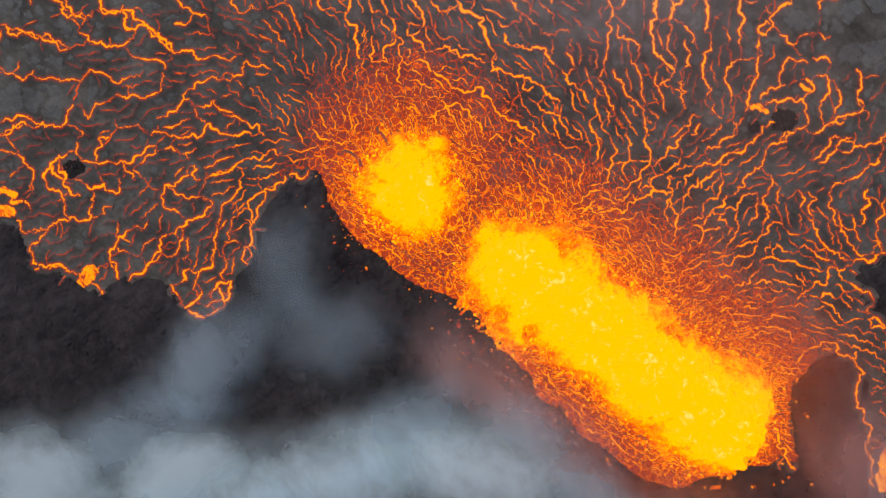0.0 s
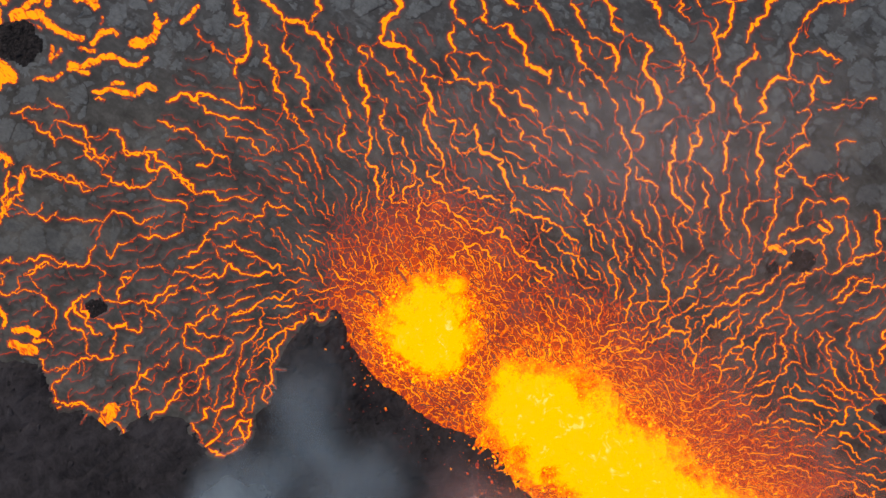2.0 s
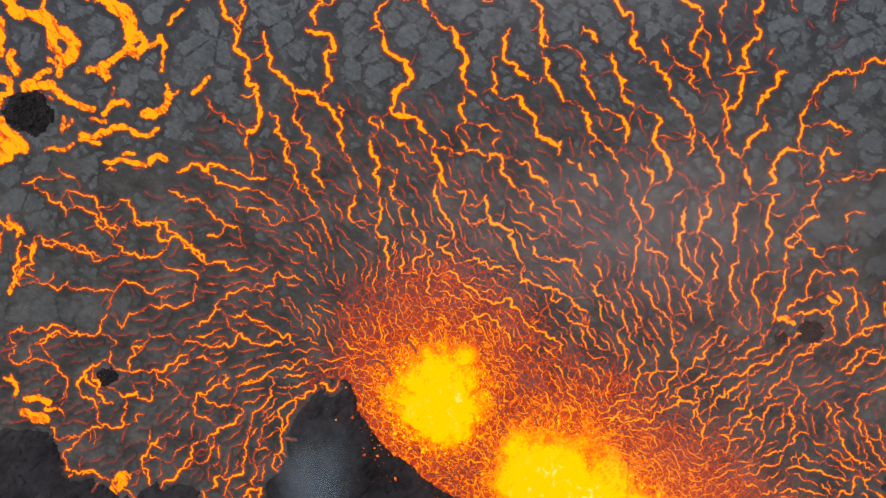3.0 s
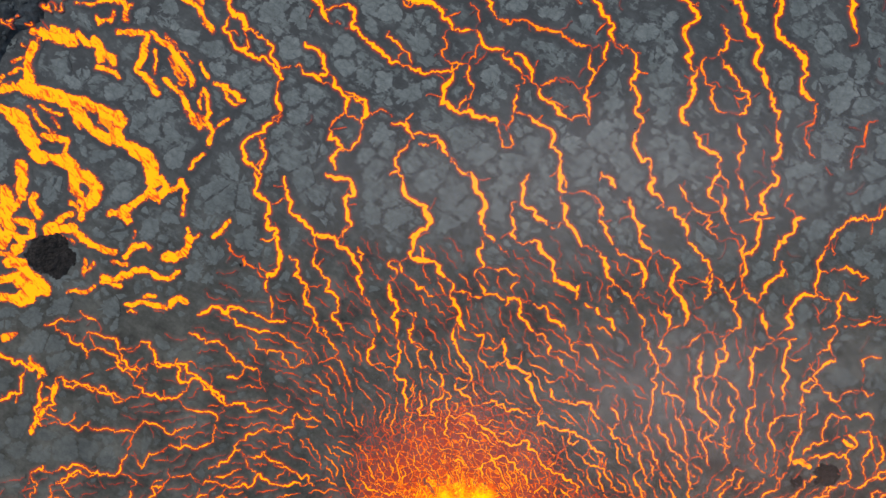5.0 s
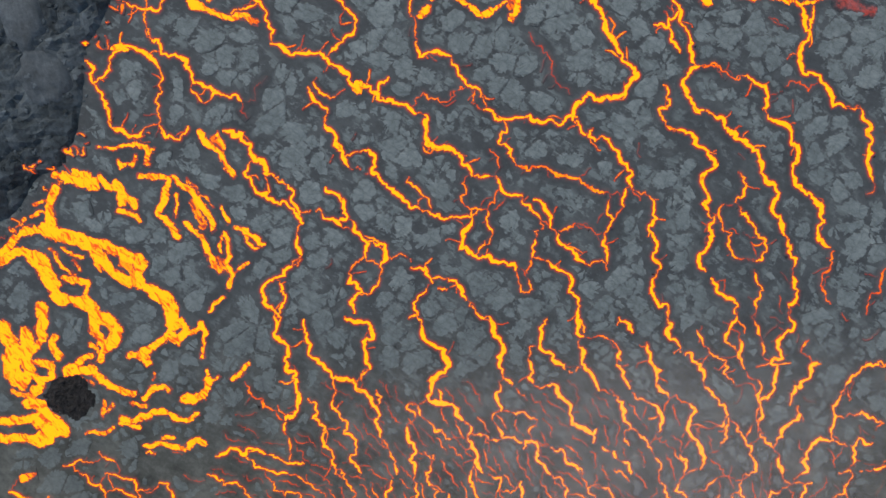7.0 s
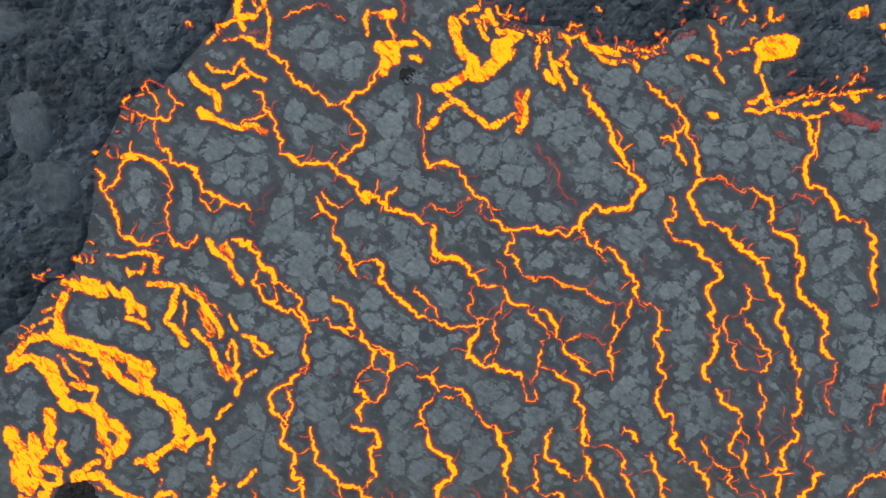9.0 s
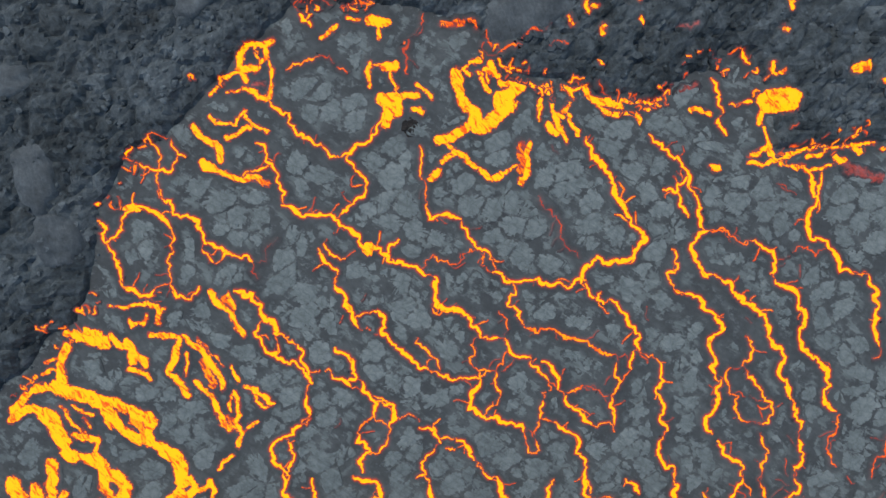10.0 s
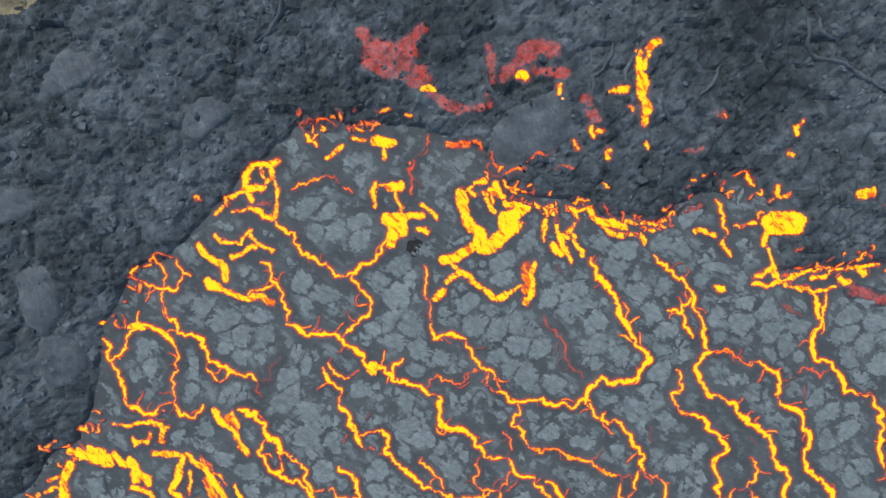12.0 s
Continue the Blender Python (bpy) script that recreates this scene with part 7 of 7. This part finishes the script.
def clear_of_cracks(poly, x, y):
    """What is left of a slab round (x, y) when the cracks have cut it."""
    edge = 0.1 + 0.75 * float(fresh_band(np.array(x), np.array(y)))
    for qx, qy, w in near_cracks(x, y):
        dx, dy = qx - x, qy - y
        d = math.hypot(dx, dy)
        if d < w + edge + 0.2:
            return []
        if d < 4.0:
            back = d - w - edge
            poly = clip_half(poly, x + dx / d * back, y + dy / d * back, dx / d, dy / d)
            if len(poly) < 3:
                return []
    return poly


def rafts_in(cell):
    """The slabs of one patch of crust: one, or a few small ones where cracks cut it up."""
    p, q, gap = big[cell]
    x, y = from_grain(p, q)
    if not (-66 < x < 66 and -36 < y < 118) or vent_distance(x, y) < 6 or shore_at(x, y) > -0.3:
        return []
    if rng.random() < 0.03 + 0.3 * float(np.clip(0.42 - fractal(np.array(x * 0.22), np.array(y * 0.22), 69, 3), 0, 0.3)) / 0.3:
        return []
    poly = [(p + 3.5 * math.cos(a), q + 3.5 * math.sin(a)) for a in np.linspace(0, 6.2832, 13)[:-1]]
    for di in (-2, -1, 0, 1, 2):
        for dj in (-2, -1, 0, 1, 2):
            o = big.get((cell[0] + di, cell[1] + dj))
            if o and (di or dj):
                dx, dy = o[0] - p, o[1] - q
                d = math.hypot(dx, dy)
                back = 0.5 * d - 0.5 * (gap + o[2])
                poly = clip_half(poly, p + dx / d * back, q + dy / d * back, dx / d, dy / d)
                if len(poly) < 3:
                    return []
    poly = [from_grain(*c) for c in poly]
    mx, my = middle_of(poly)
    whole = clear_of_cracks(poly, mx, my)
    if area_of(whole) > 0.5 * area_of(poly):
        return [whole]
    spots = []
    for _ in range(7):
        a, b = poly[rng.integers(len(poly))], poly[rng.integers(len(poly))]
        f, g = rng.uniform(0, 1), rng.uniform(0.1, 0.9)
        spot = (mx + (a[0] + (b[0] - a[0]) * f - mx) * g, my + (a[1] + (b[1] - a[1]) * f - my) * g)
        if all(math.hypot(spot[0] - o[0], spot[1] - o[1]) > 0.9 for o in spots):
            spots.append(spot)
    made = []
    for n, spot in enumerate(spots):
        piece = poly
        for m, o in enumerate(spots):
            if m != n and len(piece) > 2:
                dx, dy = o[0] - spot[0], o[1] - spot[1]
                d = math.hypot(dx, dy)
                piece = clip_half(piece, spot[0] + dx * 0.48, spot[1] + dy * 0.48, dx / d, dy / d)
        if len(piece) > 2:
            piece = clear_of_cracks(piece, *spot)
            if area_of(piece) > 0.35:
                made.append(piece)
    return made


def rim_of(poly):
    """A ragged outline round the middle of a slab."""
    mx, my = middle_of(poly)
    ring = []
    for a, b in zip(poly, poly[1:] + poly[:1]):
        n = max(1, int(math.hypot(b[0] - a[0], b[1] - a[1]) / 0.32))
        for k in range(n):
            ex, ey = a[0] + (b[0] - a[0]) * k / n, a[1] + (b[1] - a[1]) * k / n
            bite = 0.22 * max(0.0, noise.noise((ex * 1.3, ey * 1.3, 3.0)) + 0.15) + abs(rng.normal(0, 0.045))
            r = math.hypot(ex - mx, ey - my)
            s = max(0.45, 1 - bite / max(r, 0.3)) - (0.05 if k == 0 else 0)
            ring.append(((ex - mx) * s, (ey - my) * s))
    return mx, my, ring


def raft_mesh(ring, thick):
    """Verts, faces and uv of one slab: a footing, a sloping broken rim and a slightly tilted top."""
    n = len(ring)
    tx, ty = rng.normal(0, 0.02), rng.normal(0, 0.02)
    size = sum(math.hypot(*c) for c in ring) / n
    inner = max(0.3, 1 - 0.6 / size)
    v = [(x, y, -0.12) for x, y in ring]
    v += [(x * 0.97, y * 0.97, 0.02 + tx * x + ty * y) for x, y in ring]
    v += [(x * inner, y * inner, thick + tx * x + ty * y + rng.normal(0, 0.02)) for x, y in ring]
    v.append((0, 0, thick * 1.1))
    u = [(0, 0)] * n + [(0.05, 0)] * n + [(0.75, 0)] * n + [(1.0, 0)]
    f = []
    for i in range(n):
        j = (i + 1) % n
        f += [[i, j, n + j, n + i], [n + i, n + j, 2 * n + j, 2 * n + i], [2 * n + i, 2 * n + j, 3 * n]]
    return v, f, u


rest_v, rest_f, rest_u, singles, base = [], [], [], 0, 0
for cell in big:
    for poly in rafts_in(cell):
        mx, my, ring = rim_of(poly)
        v, f, u = raft_mesh(ring, rng.uniform(0.03, 0.07))
        z = float(crust_height(np.array(mx), np.array(my)))
        old = 0.35 + 0.65 * min(1.0, max(0.0, (my - 20) / 45))  # the crust near the fountains is young and dark
        u = [(a, old) for a, _ in u]
        if singles < 300 and -30 < mx < 26 and 62 < my < 96:
            ob = part_of("crust_slab", crust, mesh_of("crust_slab", v, f, M_SLAB, u))
            ob.location = (mx, my, z)
            singles += 1
        else:
            rest_v += [(a + mx, b + my, c + z) for a, b, c in v]
            rest_f += [[i + base for i in q] for q in f]
            rest_u += u
            base += len(v)
more = part_of("crust_slabs", crust, mesh_of("crust_slabs", rest_v, rest_f, M_SLAB, rest_u), "paler grey fibrous rafts of lava crust")
tagged(more, kind="stuff")

# ---- clinker on the banks ----
def clinker(name, count, y0, y1, material, label):
    cs, ss = [], []
    while len(cs) < count:
        x, y = rng.uniform(-84, 76), rng.uniform(y0, y1)
        d = shore_at(x, y)
        if d < -0.3 or (d > 8 and rng.random() < 0.4):
            continue
        if any((q[0] - x) ** 2 + (q[1] - y) ** 2 < (q[2] + 0.7) ** 2 for q in near_cracks(x, y)):
            continue
        s = rng.uniform(0.14, 0.36) * (1.8 if rng.random() < 0.08 else 1)
        cs.append((x, y, float(top_height(x, y)) + 0.1 * s))
        ss.append(s)
    v, f = lumps(cs, ss, 0.5, rag=0.24)
    tagged(new(name, mesh_of(name, v, f, material)), label, "rubble", kind="stuff")


clinker("clinker_rubble", 4200, 50, 148, M_ROCK, "loose dark grey clinker blocks on the lava bank")
clinker("cinder_rubble", 900, -58, 14, M_CINDER, "black cinders strewn over the near bank")


# ---- the sandy slope at the far corner ----
def sandy_bank(x0, y0, rx, ry):
    xs, ys = np.linspace(-1, 1, 60), np.linspace(-1, 1, 40)
    u, w = np.meshgrid(xs, ys)
    x, y = x0 + u * rx, y0 + w * ry
    r = np.hypot(u, w) + 0.35 * (fractal(x * 0.25, y * 0.25, 61, 4) - 0.47)
    z = ground_height(x, y) - 0.2 + 3.2 * np.clip(1 - r, -0.3, 1) + 0.3 * fractal(x * 0.5, y * 0.5, 63, 3)
    ob = new("sandy_bank", mesh_of("sandy_bank", np.stack([x, y, z], -1).reshape(-1, 3), grid_faces(60, 40), M_SAND, smooth=True))
    tagged(ob, "pale ochre sandy slope at the edge of the lava", "sand bank", kind="structure")


sandy_bank(-77, 139, 21, 13)


# ---- drifting smoke over the near bank ----
def puff(parent, x, y, z, rx, ry, thick, turn, material):
    """One veil of smoke: a low dome, densest in its middle."""
    n, rings, verts, uv, faces = 28, 8, [], [], []
    for i in range(rings + 1):
        f = i / rings
        for j in range(n):
            a = 2 * math.pi * j / n
            r = f * (1 + 0.18 * noise.noise((math.cos(a) * 1.3 + x, math.sin(a) * 1.3, y)))
            lx, ly = rx * r * math.cos(a), ry * r * math.sin(a)
            verts.append((x + lx * math.cos(turn) - ly * math.sin(turn), y + lx * math.sin(turn) + ly * math.cos(turn), z + thick * (1 - f * f)))
            uv.append((1 - f, f))
    for i in range(rings):
        for j in range(n):
            faces.append([i * n + j, i * n + (j + 1) % n, (i + 1) * n + (j + 1) % n, (i + 1) * n + j])
    part_of("puff", parent, mesh_of("puff", verts, faces, material, uv, smooth=True))


# ---- cooled lobes and ropes on the far bank ----
def cooled_lobe(x0, y0, rx, ry, turn):
    """A smooth, swollen toe of grey lava."""
    n, rings, verts, uv, faces = 40, 9, [], [], []
    around = np.linspace(0, 6.2832, 24)
    foot = float(ground_height(x0 + rx * np.cos(around), y0 + rx * np.sin(around)).mean())
    for i in range(rings):
        f = 1 - i / (rings - 1)
        for j in range(n):
            a = 2 * math.pi * j / n
            r = f * (1 + 0.3 * noise.noise((math.cos(a) * 1.4 + x0, math.sin(a) * 1.4 + y0, 0.7)) + 0.12 * noise.noise((math.cos(a) * 4, math.sin(a) * 4, y0)))
            lx, ly = rx * r * math.cos(a), ry * r * math.sin(a)
            x, y = x0 + lx * math.cos(turn) - ly * math.sin(turn), y0 + lx * math.sin(turn) + ly * math.cos(turn)
            verts.append((x, y, float(ground_height(np.array(x), np.array(y))) * f + foot * (1 - f) - 0.25 * (f > 0.99) + 0.4 * (1 - f ** 2.5) + 0.25 * fractal(np.array(x * 0.8), np.array(y * 0.8), 33, 3) * (f < 0.99)))
            uv.append((1.0, 0))
    for i in range(rings - 1):
        for j in range(n):
            faces.append([i * n + j, i * n + (j + 1) % n, (i + 1) * n + (j + 1) % n, (i + 1) * n + j])
    ob = new("cooled_lava_lobe", mesh_of("cooled_lava_lobe", verts, faces, M_LOBE, uv, smooth=True))
    tagged(ob, "smooth blue-grey lobe of cooled lava among rubble", "lava lobe", "cooled lobes on the bank")


def make_lobe():
    k = Mat("smooth_cooled_lava")
    a, b, c = k.noise(0.35, 5, 0.6), k.noise(2.4, 5, 0.65), k.noise(1.2, 4, 0.6, (1, 0.3, 1), 20, warp=1.5)
    tone = k.math("ADD", k.math("MULTIPLY", a, 0.5), k.math("ADD", k.math("MULTIPLY", b, 0.25), k.math("MULTIPLY", c, 0.25)))
    k.bump(k.math("ADD", b, c), 0.6, 0.15)
    return k.surface(k.ramp(tone, [(0.36, (0.034, 0.044, 0.05)), (0.5, (0.066, 0.083, 0.093)), (0.66, (0.12, 0.147, 0.162))]), 0.7)


M_LOBE = make_lobe()
for x, y, rx, ry, turn in ((0.5, 116, 6.2, 4.2, 0.5), (-62.5, 92, 2.6, 5.4, 0.2), (-60, 84, 3.0, 4.0, 0.5), (-58, 121, 4.2, 2.6, 0.4),
                           (-66, 104, 3.6, 2.6, 0.2), (-42, 116, 3.8, 2.4, 0.7)):
    cooled_lobe(x, y, rx, ry, turn)


def lava_rope(*points):
    """A grey rope of cooled lava that winds over the rubble."""
    line = jagged(points, 0.7, 0.06)
    n, verts, faces = len(line), [], []
    t = np.gradient(line, axis=0)
    t /= np.maximum(np.hypot(t[:, 0], t[:, 1]), 1e-6)[:, None]
    z = top_height(line[:, 0], line[:, 1])
    z = np.convolve(np.pad(z, 2, mode="edge"), [0.2] * 5, "valid")
    for i in range(n):
        w = 0.34 * (0.6 + 0.5 * noise.noise((line[i][0] * 0.6, line[i][1] * 0.6, 5.0))) * min(1, 0.3 + min(i, n - 1 - i) * 0.25) + 0.06
        for j in range(7):
            a = math.pi * j / 6
            o = w * math.cos(a)
            verts.append((line[i][0] - t[i][1] * o, line[i][1] + t[i][0] * o, z[i] - 0.15 + (0.25 + w) * math.sin(a)))
    for i in range(n - 1):
        for j in range(6):
            faces.append([i * 7 + j, i * 7 + j + 1, (i + 1) * 7 + j + 1, (i + 1) * 7 + j])
    ob = new("lava_rope", mesh_of("lava_rope", verts, faces, M_LOBE, [(1.0, 0)] * len(verts), smooth=True))
    tagged(ob, "pale grey rope of cooled lava winding over rubble", "lava rope", "ropes of cooled lava")


lava_rope((-32, 132), (-32.6, 129.5), (-33.6, 127.4), (-35.5, 126))
lava_rope((34, 131), (34.6, 128), (36, 126.2), (39, 125.6), (43, 123.8), (46, 121.6))
lava_rope((35.2, 132), (35.8, 129.4), (38, 128.6))
lava_rope((10, 127), (9.2, 124.5), (7.6, 122.8), (7.8, 120.4))
lava_rope((13.4, 126.5), (12.2, 124.6), (11.6, 122))
lava_rope((-6, 122.5), (-4.6, 120.4), (-3.8, 118.6))
lava_rope((24, 125), (23, 122.6), (21.4, 121))
lava_rope((16.5, 121), (17.2, 118.6), (18.8, 116.8))

smoke = new("smoke_plume")
tagged(smoke, "bluish white smoke drifting over the dark bank", "smoke", kind="stuff")
for x, y, z, rx, ry, turn in ((-47, -31, 5, 18, 10, 0.1), (-29, -31, 6, 16, 9, 0.3), (-11, -30.5, 7, 18, 10, 0.15), (7, -30, 8, 17, 9, -0.3), (-6, -29, 6, 15, 8, 0.2), (-19, -34, 7, 16, 8, 0.0), (-38, -38, 9, 24, 9, 0.0), (-2, -38, 9, 26, 9, 0.0)):
    puff(smoke, x, y, z, rx, ry, 2.5, turn, M_SMOKE)
for x, y, z, rx, ry, turn in ((-27, -18, 5, 9, 15, -0.55), (-35, -25, 5, 13, 9, 0.5), (18, -33, 6, 13, 8, -0.5), (-3, -24, 6, 13, 7, 0.3), (12, -26, 6, 11, 7, -0.5), (25, -38, 6, 14, 7, -0.3)):
    puff(smoke, x, y, z, rx, ry, 2.5, turn, M_WISP)

puff(smoke, -18, -6, 4, 7, 13, 2.0, -0.15, M_FAINT)
puff(smoke, -12, -14, 5, 12, 9, 2.0, 0.2, M_FAINT)

veil = new("fountain_gas_veil")
tagged(veil, "thin gas beside the fountains, red lava glow put into its tint", "haze", kind="stuff")
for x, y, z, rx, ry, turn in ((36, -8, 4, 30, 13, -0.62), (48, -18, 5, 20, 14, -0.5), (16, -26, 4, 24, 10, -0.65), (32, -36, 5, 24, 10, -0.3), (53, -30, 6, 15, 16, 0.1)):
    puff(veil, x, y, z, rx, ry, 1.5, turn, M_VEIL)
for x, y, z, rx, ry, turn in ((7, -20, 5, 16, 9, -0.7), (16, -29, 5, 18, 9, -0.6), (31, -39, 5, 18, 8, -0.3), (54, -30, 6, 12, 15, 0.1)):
    puff(veil, x, y, z, rx, ry, 1.5, turn, M_PINK)

gas = new("hot_gas_haze")
tagged(gas, "thin haze of hot gas, tinted pink as if lit by the fountains", "haze", kind="stuff")
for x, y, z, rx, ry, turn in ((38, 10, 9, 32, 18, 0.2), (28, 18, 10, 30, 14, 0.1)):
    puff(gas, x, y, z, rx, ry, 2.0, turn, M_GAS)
drift = new("drifting_haze")
tagged(drift, "thin grey haze drifting high over the lake", "haze", kind="stuff")
for x, y, z, rx, ry, turn in ((14, 27, 9, 40, 15, 0.0), (28, 29, 10, 34, 15, 0.1)):
    puff(drift, x, y, z, rx, ry, 1.5, turn, M_HAZE)
for x, y, z, rx, ry, turn in ((12, 50, 30, 34, 12, 0.1), (2, 49, 31, 30, 11, 0.0)):
    puff(drift, x, y, z, rx, ry, 1.5, turn, M_THIN)
